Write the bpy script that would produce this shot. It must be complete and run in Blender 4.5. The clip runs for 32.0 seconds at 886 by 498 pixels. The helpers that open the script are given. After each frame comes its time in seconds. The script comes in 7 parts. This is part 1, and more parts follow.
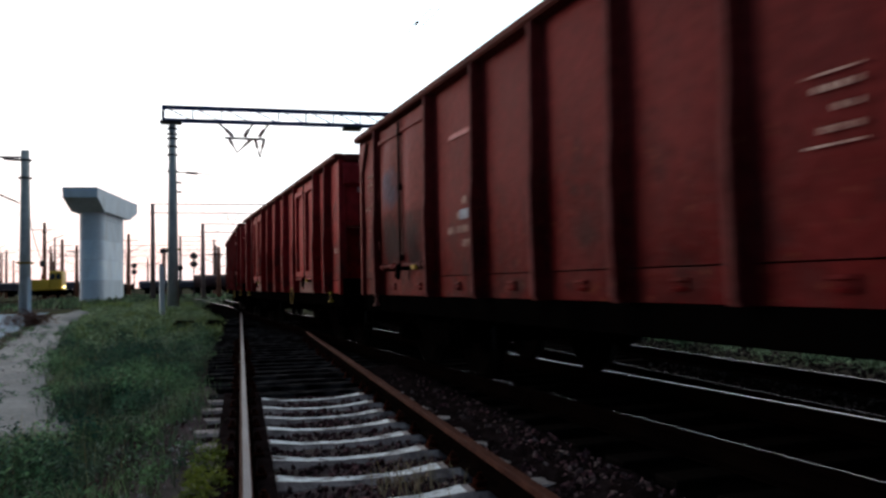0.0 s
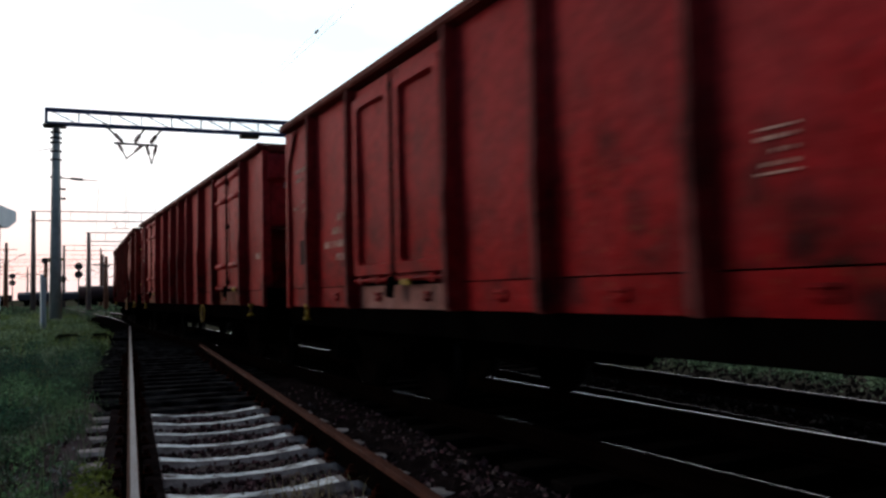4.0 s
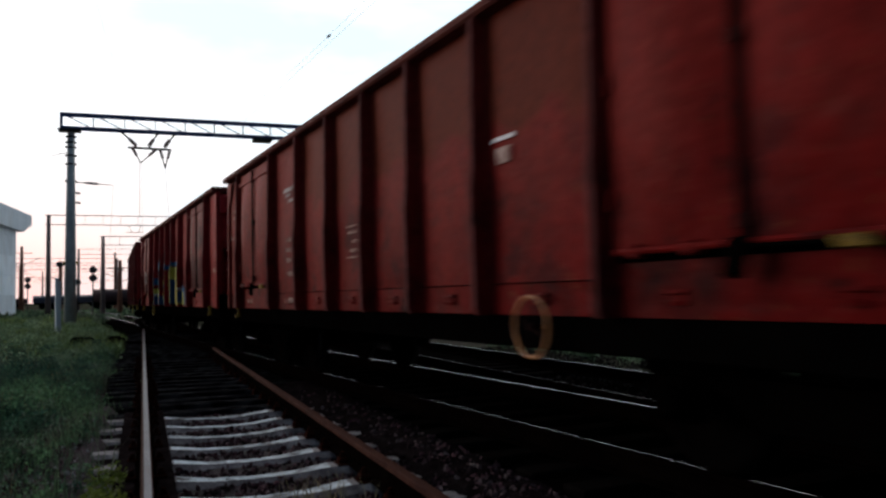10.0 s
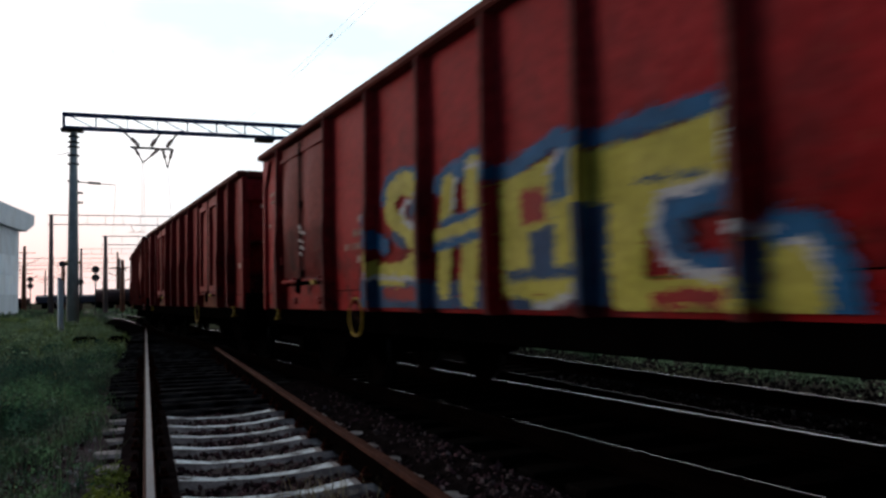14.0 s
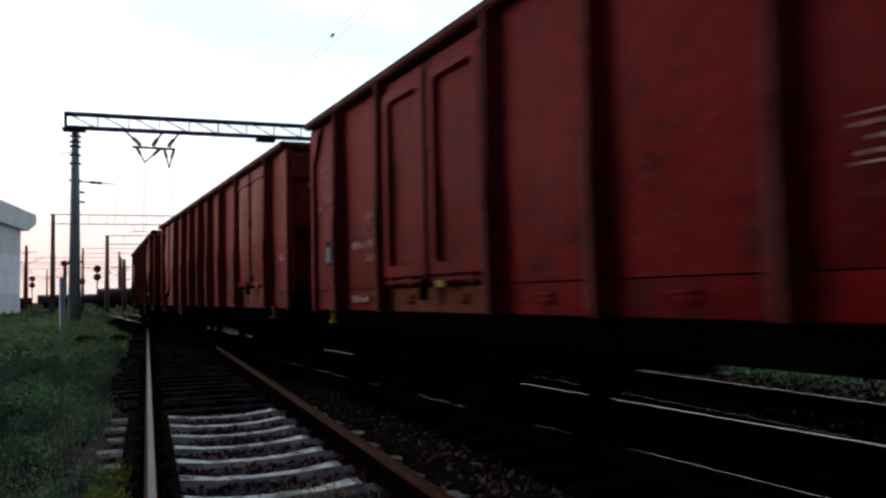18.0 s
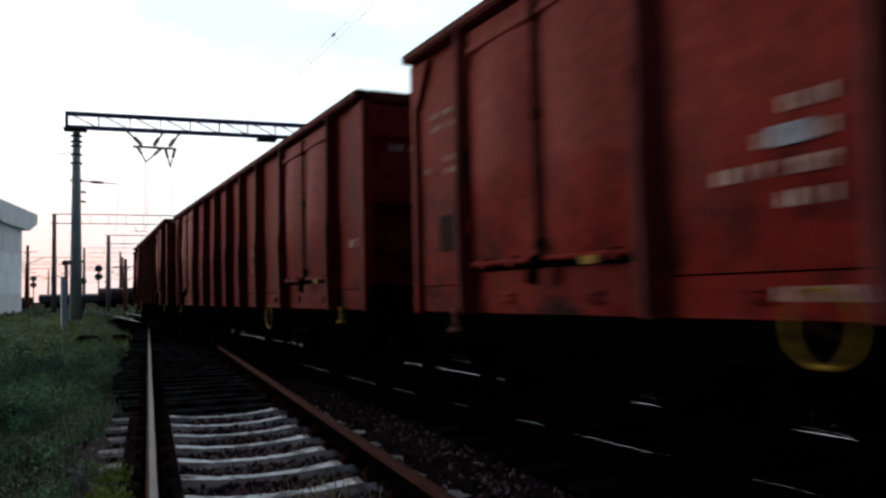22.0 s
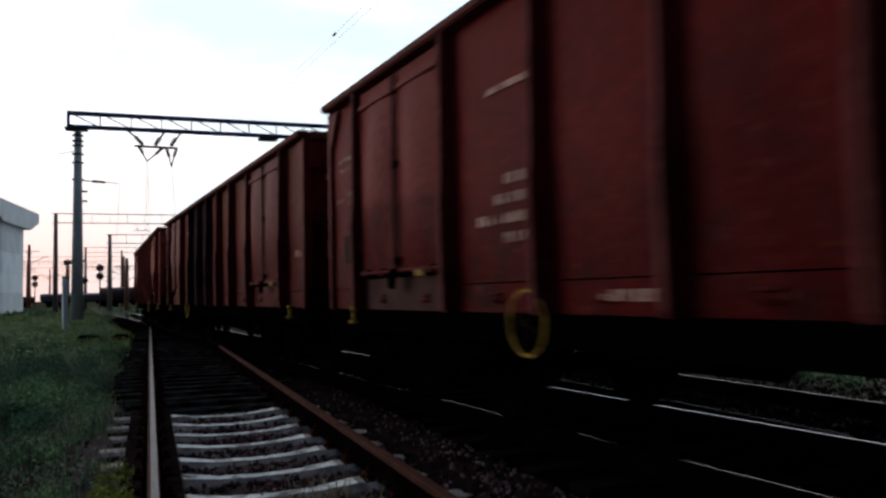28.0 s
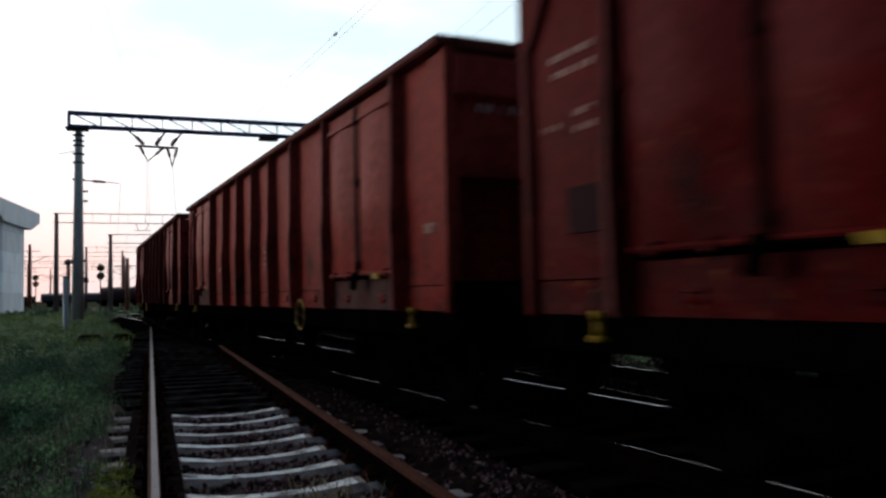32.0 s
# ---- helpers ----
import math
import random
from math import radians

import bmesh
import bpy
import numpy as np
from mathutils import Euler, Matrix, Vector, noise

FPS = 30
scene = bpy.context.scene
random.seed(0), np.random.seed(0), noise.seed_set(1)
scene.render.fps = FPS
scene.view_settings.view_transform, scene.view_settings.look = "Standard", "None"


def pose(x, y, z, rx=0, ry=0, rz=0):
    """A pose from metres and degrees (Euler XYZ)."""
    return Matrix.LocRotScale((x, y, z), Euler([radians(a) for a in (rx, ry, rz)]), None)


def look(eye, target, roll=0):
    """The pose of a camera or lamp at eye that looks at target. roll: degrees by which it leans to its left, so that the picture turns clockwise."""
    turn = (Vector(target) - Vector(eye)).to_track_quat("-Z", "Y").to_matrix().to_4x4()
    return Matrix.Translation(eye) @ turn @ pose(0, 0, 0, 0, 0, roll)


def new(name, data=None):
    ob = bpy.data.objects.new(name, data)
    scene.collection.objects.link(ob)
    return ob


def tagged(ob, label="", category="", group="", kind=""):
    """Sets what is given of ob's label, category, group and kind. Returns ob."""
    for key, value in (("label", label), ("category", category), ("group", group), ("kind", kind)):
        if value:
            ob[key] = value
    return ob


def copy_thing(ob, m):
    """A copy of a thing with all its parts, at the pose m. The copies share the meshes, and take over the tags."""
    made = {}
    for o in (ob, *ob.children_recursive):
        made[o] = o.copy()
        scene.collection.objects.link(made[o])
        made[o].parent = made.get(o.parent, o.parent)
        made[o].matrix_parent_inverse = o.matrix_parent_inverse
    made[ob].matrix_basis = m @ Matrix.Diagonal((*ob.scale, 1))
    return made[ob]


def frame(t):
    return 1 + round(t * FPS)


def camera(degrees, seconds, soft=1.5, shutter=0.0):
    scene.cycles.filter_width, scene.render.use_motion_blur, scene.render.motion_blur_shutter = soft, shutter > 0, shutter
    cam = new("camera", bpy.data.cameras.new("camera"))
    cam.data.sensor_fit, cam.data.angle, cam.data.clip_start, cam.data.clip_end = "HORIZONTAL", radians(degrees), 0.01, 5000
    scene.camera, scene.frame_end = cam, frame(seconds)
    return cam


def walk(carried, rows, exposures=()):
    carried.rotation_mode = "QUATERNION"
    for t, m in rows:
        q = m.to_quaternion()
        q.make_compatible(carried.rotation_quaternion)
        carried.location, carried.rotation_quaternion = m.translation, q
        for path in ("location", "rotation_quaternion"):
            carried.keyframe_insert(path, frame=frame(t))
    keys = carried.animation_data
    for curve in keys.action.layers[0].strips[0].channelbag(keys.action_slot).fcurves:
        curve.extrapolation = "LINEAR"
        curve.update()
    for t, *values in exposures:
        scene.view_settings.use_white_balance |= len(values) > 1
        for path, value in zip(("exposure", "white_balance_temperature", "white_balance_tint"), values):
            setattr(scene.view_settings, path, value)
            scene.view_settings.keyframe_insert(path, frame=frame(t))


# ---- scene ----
SECONDS = 32.0
EYE_Z = 1.10
cam = camera(58.0, SECONDS, soft=2.6, shutter=0.9)
TURNS = [
    (0, 92.376, 1.114, -20.063), (0.5, 92.463, 1.106, -21.292), (1, 92.527, 1.175, -22.43), (1.5, 92.561, 1.239, -23.574),
    (2, 92.667, 1.214, -24.638), (2.5, 92.72, 1.274, -25.629), (3, 92.808, 1.273, -26.543), (3.5, 92.901, 1.254, -27.102),
    (4.2, 93.03, 1.25, -27.25), (5.5, 93.212, 1.234, -27.012), (6, 93.229, 1.233, -26.95), (6.5, 93.25, 1.232, -26.849), (7, 93.264, 1.238, -26.765),
    (8, 93.276, 1.234, -26.636), (9, 93.277, 1.21, -26.504), (10, 93.26, 1.228, -26.385), (11, 93.269, 1.218, -26.342),
    (12.5, 93.26, 1.21, -26.278), (14.5, 93.238, 1.225, -26.221), (16.5, 93.224, 1.214, -26.172), (18, 93.22, 1.186, -26.13),
    (20, 93.204, 1.184, -26.088), (22, 93.184, 1.206, -26.055), (25, 93.166, 1.194, -26.016), (27.5, 93.148, 1.2, -25.976),
    (30, 93.139, 1.19, -25.957), (32, 93.146, 1.169, -25.932)]
walk(cam, [(t, pose(0, 0, EYE_Z, rx, ry, rz)) for t, rx, ry, rz in TURNS],
     exposures=[(0, 0.12), (2, 0.0), (6, -0.25), (20, -0.28), (32, -0.33)])

# ---- light: dusk, bright thin cloud, low sun behind the far end of the yard ----
SUN_AZ, SUN_EL = -43.0, 10.0          # degrees, clockwise from the track's direction
world = bpy.data.worlds.new("world")
scene.world = world
world.use_nodes = True
wn, wl = world.node_tree.nodes, world.node_tree.links
wn.clear()
w_out, w_bg = wn.new("ShaderNodeOutputWorld"), wn.new("ShaderNodeBackground")
w_sky = wn.new("ShaderNodeTexSky")
w_sky.sky_type, w_sky.sun_disc = "NISHITA", False
w_sky.sun_elevation, w_sky.sun_rotation = radians(SUN_EL), radians(SUN_AZ)
w_sky.air_density, w_sky.dust_density = 1.0, 2.0
w_gain = wn.new("ShaderNodeVectorMath")
w_gain.operation = "MULTIPLY_ADD"
w_gain.inputs[1].default_value, w_gain.inputs[2].default_value = (0.05, 0.05, 0.05), (0.82, 1.08, 1.25)
w_co = wn.new("ShaderNodeTexCoord")
w_map = wn.new("ShaderNodeMapping")
w_map.inputs["Scale"].default_value = (1.0, 1.0, 3.2)
w_map.inputs["Location"].default_value, w_map.inputs["Rotation"].default_value = (0, 0, 0.42), (0, 0, radians(-16))
w_noise = wn.new("ShaderNodeTexNoise")
w_noise.inputs["Scale"].default_value, w_noise.inputs["Detail"].default_value = 2.2, 6
w_ramp = wn.new("ShaderNodeValToRGB")
w_ramp.color_ramp.elements[0].position, w_ramp.color_ramp.elements[0].color = 0.40, (0.30, 0.30, 0.30, 1)
w_ramp.color_ramp.elements[1].position, w_ramp.color_ramp.elements[1].color = 0.56, (1.0, 1.0, 1.0, 1)
w_sep = wn.new("ShaderNodeSeparateXYZ")
w_hor = wn.new("ShaderNodeValToRGB")
e = w_hor.color_ramp.elements
e[0].position, e[0].color = 0.0, (1.44, 0.93, 0.84, 1)
e[1].position, e[1].color = 0.20, (1.50, 1.55, 1.60, 1)
e.new(0.07).color = (1.50, 1.20, 1.12, 1)
w_dir = wn.new("ShaderNodeVectorMath")
w_dir.operation = "DOT_PRODUCT"
w_dir.inputs[1].default_value = (0.26, 0.89, 0.36)
w_fall = wn.new("ShaderNodeValToRGB")
w_fall.color_ramp.interpolation = "EASE"
f = w_fall.color_ramp.elements
f[0].position, f[0].color = 0.30, (0.062, 0.098, 0.142, 1)
f[1].position, f[1].color = 0.84, (1.0, 1.0, 1.0, 1)
f.new(0.64).color = (0.105, 0.138, 0.178, 1)
w_half = wn.new("ShaderNodeMath")
w_half.operation = "MULTIPLY_ADD"
w_half.inputs[1].default_value, w_half.inputs[2].default_value = 0.5, 0.5
w_dim = wn.new("ShaderNodeVectorMath")
w_dim.operation = "MULTIPLY"
w_mix = wn.new("ShaderNodeMix")
w_mix.data_type = "RGBA"
wl.new(w_sky.outputs[0], w_gain.inputs[0])
wl.new(w_co.outputs["Generated"], w_map.inputs[0])
wl.new(w_map.outputs[0], w_noise.inputs["Vector"])
wl.new(w_noise.outputs[0], w_ramp.inputs[0])
wl.new(w_co.outputs["Generated"], w_sep.inputs[0])
wl.new(w_sep.outputs["Z"], w_hor.inputs[0])
wl.new(w_ramp.outputs[0], w_mix.inputs["Factor"])
wl.new(w_gain.outputs[0], w_mix.inputs["A"])
wl.new(w_co.outputs["Generated"], w_dir.inputs[0])
wl.new(w_dir.outputs["Value"], w_half.inputs[0])
wl.new(w_half.outputs[0], w_fall.inputs[0])
wl.new(w_fall.outputs[0], w_dim.inputs[1])
wl.new(w_hor.outputs[0], w_mix.inputs["B"])
wl.new(w_mix.outputs["Result"], w_dim.inputs[0])
wl.new(w_dim.outputs[0], w_bg.inputs[0])
w_bg.inputs[1].default_value = 1.0
wl.new(w_bg.outputs[0], w_out.inputs[0])

sun = new("sun", bpy.data.lights.new("sun", "SUN"))
sun.data.energy, sun.data.angle, sun.data.color = 1.12, radians(28), (1.0, 0.83, 0.77)
a, b = radians(SUN_AZ), radians(SUN_EL)
sun.matrix_world = look((math.sin(a) * math.cos(b) * 50, math.cos(a) * math.cos(b) * 50, math.sin(b) * 50 + 1), (0, 0, 1))


# ---- materials ----
def material(name, c1, c2=None, rough=0.7, metal=0.0, scale=3.0, fine=40.0, bump=0.2, stain=None, stain_amount=0.4,
             stain_stretch=(1, 1, 1), stain_scale=1.2, vary=0.12, emit=0.0, spec=0.5, island=False, mottle=0.5, glow=0.0, wear=0.0, gloss=0.0):
    """Two tones by a large noise, a fine grain, an optional stain, and relief."""
    m = bpy.data.materials.new(name)
    m.use_nodes = True
    n, l = m.node_tree.nodes, m.node_tree.links
    p = n["Principled BSDF"]
    p.inputs["Roughness"].default_value, p.inputs["Metallic"].default_value = rough, metal
    p.inputs["Specular IOR Level"].default_value = spec
    co = n.new("ShaderNodeTexCoord")
    big, grain = n.new("ShaderNodeTexNoise"), n.new("ShaderNodeTexNoise")
    big.inputs["Scale"].default_value, big.inputs["Detail"].default_value = scale, 5
    grain.inputs["Scale"].default_value, grain.inputs["Detail"].default_value = fine, 4
    own, far, place = n.new("ShaderNodeObjectInfo"), n.new("ShaderNodeVectorMath"), n.new("ShaderNodeVectorMath")
    far.operation, place.operation = "SCALE", "ADD"
    far.inputs[0].default_value = (3.1, 7.3, 11.7)
    l.new(own.outputs["Random"], far.inputs["Scale"])
    l.new(co.outputs["Object"], place.inputs[0])
    l.new(far.outputs[0], place.inputs[1])
    l.new(place.outputs[0], big.inputs["Vector"])
    l.new(co.outputs["Object"], grain.inputs["Vector"])
    ramp = n.new("ShaderNodeValToRGB")
    ramp.color_ramp.elements[0].position, ramp.color_ramp.elements[1].position = 0.38, 0.64
    ramp.color_ramp.elements[0].color = (*c1, 1)
    ramp.color_ramp.elements[1].color = (*(c2 or [v * 1.2 for v in c1]), 1)
    l.new(big.outputs[0], ramp.inputs[0])
    colour = ramp.outputs[0]
    if stain:
        mp, sn, sr, mx = n.new("ShaderNodeMapping"), n.new("ShaderNodeTexNoise"), n.new("ShaderNodeValToRGB"), n.new("ShaderNodeMix")
        mp.inputs["Scale"].default_value = stain_stretch
        sn.inputs["Scale"].default_value, sn.inputs["Detail"].default_value = stain_scale, 7
        sr.color_ramp.elements[0].position, sr.color_ramp.elements[1].position = 0.46, 0.70
        sr.color_ramp.elements[0].color, sr.color_ramp.elements[1].color = (0, 0, 0, 1), (stain_amount,) * 3 + (1,)
        mx.data_type = "RGBA"
        mx.inputs["B"].default_value = (*stain, 1)
        l.new(place.outputs[0], mp.inputs[0])
        l.new(mp.outputs[0], sn.inputs["Vector"])
        l.new(sn.outputs[0], sr.inputs[0])
        l.new(sr.outputs[0], mx.inputs["Factor"])
        l.new(colour, mx.inputs["A"])
        colour = mx.outputs["Result"]
    if wear:
        for size, lo, hi, tone, much in ((1.3, 0.53, 0.66, (0.022, 0.007, 0.007), wear), (2.7, 0.54, 0.63, (0.024, 0.006, 0.007), wear * 0.62), (7.0, 0.60, 0.72, (0.20, 0.058, 0.046), wear * 0.35), (13.0, 0.62, 0.70, (0.16, 0.055, 0.022), wear * 0.8), (4.5, 0.60, 0.68, (0.016, 0.008, 0.008), wear * 0.7)):
            wn_, wr_, wx_ = n.new("ShaderNodeTexNoise"), n.new("ShaderNodeValToRGB"), n.new("ShaderNodeMix")
            wn_.inputs["Scale"].default_value, wn_.inputs["Detail"].default_value, wn_.inputs["Roughness"].default_value = size, 6, 0.62
            wr_.color_ramp.elements[0].position, wr_.color_ramp.elements[1].position = lo, hi
            wr_.color_ramp.elements[0].color, wr_.color_ramp.elements[1].color = (0, 0, 0, 1), (much,) * 3 + (1,)
            wx_.data_type = "RGBA"
            wx_.inputs["B"].default_value = (*tone, 1)
            l.new(place.outputs[0], wn_.inputs["Vector"])
            l.new(wn_.outputs[0], wr_.inputs[0])
            l.new(wr_.outputs[0], wx_.inputs["Factor"])
            l.new(colour, wx_.inputs["A"])
            colour = wx_.outputs["Result"]
    hsv = n.new("ShaderNodeHueSaturation")
    if island:
        geo = n.new("ShaderNodeNewGeometry")
        rnd = geo.outputs["Random Per Island"]
    else:
        info = n.new("ShaderNodeObjectInfo")
        rnd = info.outputs["Random"]
    add = n.new("ShaderNodeMath")
    add.operation = "MULTIPLY_ADD"
    add.inputs[1].default_value, add.inputs[2].default_value = 2 * vary, 1 - vary
    l.new(rnd, add.inputs[0])
    mul = n.new("ShaderNodeMath")
    mul.operation = "MULTIPLY_ADD"
    mul.inputs[1].default_value, mul.inputs[2].default_value = mottle, 1 - mottle / 2
    l.new(grain.outputs[0], mul.inputs[0])
    both = n.new("ShaderNodeMath")
    both.operation = "MULTIPLY"
    l.new(add.outputs[0], both.inputs[0])
    l.new(mul.outputs[0], both.inputs[1])
    l.new(both.outputs[0], hsv.inputs["Value"])
    l.new(colour, hsv.inputs["Color"])
    l.new(hsv.outputs[0], p.inputs["Base Color"])
    if emit:
        p.inputs["Emission Color"].default_value, p.inputs["Emission Strength"].default_value = (*c1, 1), emit
    if glow:
        tr, mixer = n.new("ShaderNodeBsdfTranslucent"), n.new("ShaderNodeMixShader")
        mixer.inputs[0].default_value = glow
        l.new(hsv.outputs[0], tr.inputs[0])
        l.new(p.outputs[0], mixer.inputs[1])
        l.new(tr.outputs[0], mixer.inputs[2])
        l.new(mixer.outputs[0], n["Material Output"].inputs["Surface"])
    if gloss:
        lw, up, amount, shiny, coat = (n.new("ShaderNode" + k) for k in ("LayerWeight", "Math", "Math", "BsdfGlossy", "MixShader"))
        lw.inputs["Blend"].default_value = 0.5
        up.operation, amount.operation = "POWER", "MULTIPLY"
        up.inputs[1].default_value, amount.inputs[1].default_value = 6.0, gloss
        shiny.inputs["Color"].default_value, shiny.inputs["Roughness"].default_value = (1.0, 0.46, 0.42, 1), 0.42
        l.new(lw.outputs["Facing"], up.inputs[0])
        l.new(up.outputs[0], amount.inputs[0])
        l.new(amount.outputs[0], coat.inputs[0])
        l.new(p.outputs[0], coat.inputs[1])
        l.new(shiny.outputs[0], coat.inputs[2])
        l.new(coat.outputs[0], n["Material Output"].inputs["Surface"])
    if bump:
        bp = n.new("ShaderNodeBump")
        bp.inputs["Strength"].default_value, bp.inputs["Distance"].default_value = bump, 0.02
        l.new(grain.outputs[0], bp.inputs["Height"])
        l.new(bp.outputs[0], p.inputs["Normal"])
    return m


STREAK = (0.6, 3.0, 0.5)
RED_DULL = material("red_oxide_dull", (0.0660, 0.0042, 0.0045), (0.0930, 0.0063, 0.0065), 0.36, stain=(0.045, 0.008, 0.008), stain_stretch=STREAK, stain_amount=0.5, scale=0.9, fine=11, mottle=1.2, wear=1.0, bump=0.5, spec=0.008, gloss=0.10, stain_scale=1.6)
RED_DEEP = material("red_oxide_deep", (0.172, 0.0050, 0.0068), (0.232, 0.0074, 0.0094), 0.36, stain=(0.060, 0.006, 0.007), stain_stretch=STREAK, stain_amount=0.5, scale=0.9, fine=11, mottle=1.2, wear=1.0, bump=0.5, spec=0.008, gloss=0.10, stain_scale=1.6)
RED_BROWN = material("red_oxide_brown", (0.142, 0.0112, 0.0086), (0.182, 0.0160, 0.0120), 0.36, stain=(0.06, 0.014, 0.010), stain_stretch=STREAK, stain_amount=0.5, scale=0.9, fine=11, mottle=1.2, wear=1.0, bump=0.5, spec=0.008, gloss=0.10, stain_scale=1.6)
RED_DARK = material("red_oxide_dark", (0.0500, 0.0022, 0.0028), (0.0700, 0.0034, 0.0040), 0.36, stain=(0.035, 0.006, 0.006), stain_stretch=STREAK, stain_amount=0.5, scale=0.9, fine=11, mottle=1.2, wear=1.0, bump=0.5, spec=0.008, gloss=0.05, stain_scale=1.6)
RED_RUSSET = material("red_oxide_russet", (0.082, 0.0048, 0.0044), (0.112, 0.0070, 0.0060), 0.36, stain=(0.050, 0.007, 0.006), stain_stretch=STREAK, stain_amount=0.5, scale=0.9, fine=11, mottle=1.2, wear=1.0, bump=0.5, spec=0.008, gloss=0.10, stain_scale=1.6)
RED_SCARLET = material("red_oxide_scarlet", (0.112, 0.0050, 0.0052), (0.150, 0.0074, 0.0068), 0.36, stain=(0.050, 0.007, 0.006), stain_stretch=STREAK, stain_amount=0.6, scale=0.9, fine=11, mottle=1.2, wear=1.0, bump=0.5, spec=0.008, gloss=0.10, stain_scale=1.6)
RED_CRIMSON = material("red_oxide_crimson", (0.0956, 0.0026, 0.0045), (0.1454, 0.0042, 0.0065), 0.36, stain=(0.045, 0.004, 0.005), stain_stretch=STREAK, stain_amount=0.7, scale=0.9, fine=11, mottle=1.2, wear=1.0, bump=0.5, spec=0.008, gloss=0.10, stain_scale=1.3)
RUSTY_TOP = material("rusted_rim", (0.085, 0.016, 0.013), (0.135, 0.032, 0.024), 0.75, stain=(0.05, 0.022, 0.018), stain_scale=4, wear=0.5, spec=0.06)
NAVY = material("dark_repaint", (0.015, 0.0074, 0.0130), (0.027, 0.0125, 0.0185), 0.85, stain=(0.10, 0.02, 0.018), stain_amount=0.5, spec=0.02)
FLAP_RUST = material("worn_flap", (0.12, 0.030, 0.013), (0.155, 0.042, 0.017), 0.7, stain=(0.08, 0.014, 0.012), stain_amount=0.9, stain_scale=3, wear=0.5, spec=0.04)
FLAP_GREY = material("grey_worn_flap", (0.060, 0.032, 0.028), (0.095, 0.055, 0.050), 0.7, stain=(0.06, 0.010, 0.010), stain_amount=0.8, stain_scale=3, wear=0.5, spec=0.02)
GREASE = material("greasy_rust", (0.015, 0.0048, 0.0046), (0.030, 0.0090, 0.0080), 0.7, spec=0.02)
# Grime and the shade under the wagons, both put into the colour.
SHADE_GRIME = material("shaded_underframe_grime", (0.0012, 0.0010, 0.0010), (0.0020, 0.0017, 0.0015), 0.9, spec=0.0)
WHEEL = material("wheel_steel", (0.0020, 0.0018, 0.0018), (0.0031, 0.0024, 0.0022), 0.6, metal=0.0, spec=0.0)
TREAD = material("polished_tread", (0.016, 0.015, 0.015), (0.026, 0.024, 0.024), 0.5, metal=1.0, bump=0.03)
YELLOW = material("chipped_yellow_paint", (0.27, 0.170, 0.0145), (0.33, 0.215, 0.0245), 0.5, stain=(0.06, 0.03, 0.02), stain_scale=11, stain_amount=0.95, spec=0.05)
ORANGE = material("orange_paint", (0.4200, 0.1400, 0.0210), (0.4620, 0.1820, 0.0280), 0.5, stain=(0.16, 0.07, 0.03), stain_scale=14, stain_amount=0.8)
WHITE_MARK = material("faded_white_marking", (0.40, 0.25, 0.20), (0.50, 0.37, 0.32), 0.8, stain=(0.13, 0.02, 0.018), stain_scale=9, stain_amount=1.0, spec=0.05)
FAINT_MARK = material("very_faded_marking", (0.26, 0.13, 0.10), (0.33, 0.20, 0.16), 0.8, stain=(0.13, 0.02, 0.018), stain_scale=9, stain_amount=1.0, spec=0.02)
FAINT_LABEL = material("worn_away_label", (0.125, 0.030, 0.026), (0.17, 0.055, 0.048), 0.8, stain=(0.08, 0.010, 0.010), stain_scale=9, stain_amount=1.0, spec=0.02)
BRIGHT_MARK = material("white_marking", (0.46, 0.40, 0.38), (0.58, 0.52, 0.50), 0.8, stain=(0.14, 0.03, 0.03), stain_scale=9, stain_amount=0.8, spec=0.05)
YELLOW_BRIGHT = material("bright_yellow_paint", (0.500, 0.250, 0.030), (0.580, 0.296, 0.050), 0.5, stain=(0.12, 0.06, 0.03), stain_scale=11, stain_amount=0.7, spec=0.05)
PINK_MARK = material("faded_red_marking", (0.34, 0.03, 0.035), (0.28, 0.02, 0.03), 0.6)
CLEAN_PLATE = material("pale_plate", (0.62, 0.62, 0.64), (0.72, 0.72, 0.74), 0.5)
DARK_PLATE = material("dark_plate", (0.026, 0.010, 0.011), None, 0.8, spec=0.04)
SPRAY_BLUE = material("spray_blue", (0.006, 0.066, 0.165), (0.010, 0.090, 0.210), 0.5, fine=14, stain=(0.01, 0.05, 0.11), stain_scale=2, mottle=1.0, spec=0.04)
SPRAY_YELLOW = material("spray_yellow", (0.33, 0.30, 0.046), (0.40, 0.355, 0.068), 0.5, fine=14, stain=(0.24, 0.22, 0.06), stain_scale=2, mottle=1.0, spec=0.04)
SPRAY_WHITE = material("spray_white", (0.3155, 0.3213, 0.3443), (0.3787, 0.3844, 0.4016), 0.5, fine=14, spec=0.04)
SPRAY_NAVY = material("spray_navy", (0.012, 0.035, 0.085), (0.02, 0.06, 0.13), 0.5, fine=14, spec=0.04)
SPRAY_RED = material("spray_red", (0.2250, 0.0203, 0.0180), (0.1890, 0.0225, 0.0225), 0.5, fine=14, spec=0.04)
RAIL_RUST = material("rusted_rail", (0.0150, 0.0042, 0.0030), (0.0260, 0.0080, 0.0050), 0.85, stain=(0.05, 0.018, 0.012), stain_scale=6, stain_amount=0.5, fine=60, spec=0.0)
RAIL_TOP = material("worn_rail_head", (0.034, 0.029, 0.038), (0.062, 0.055, 0.068), 0.45, metal=0.8, stain=(0.045, 0.022, 0.020), stain_scale=14, stain_stretch=(1, 0.3, 1), stain_amount=0.8, fine=90, mottle=1.0, bump=0.15)
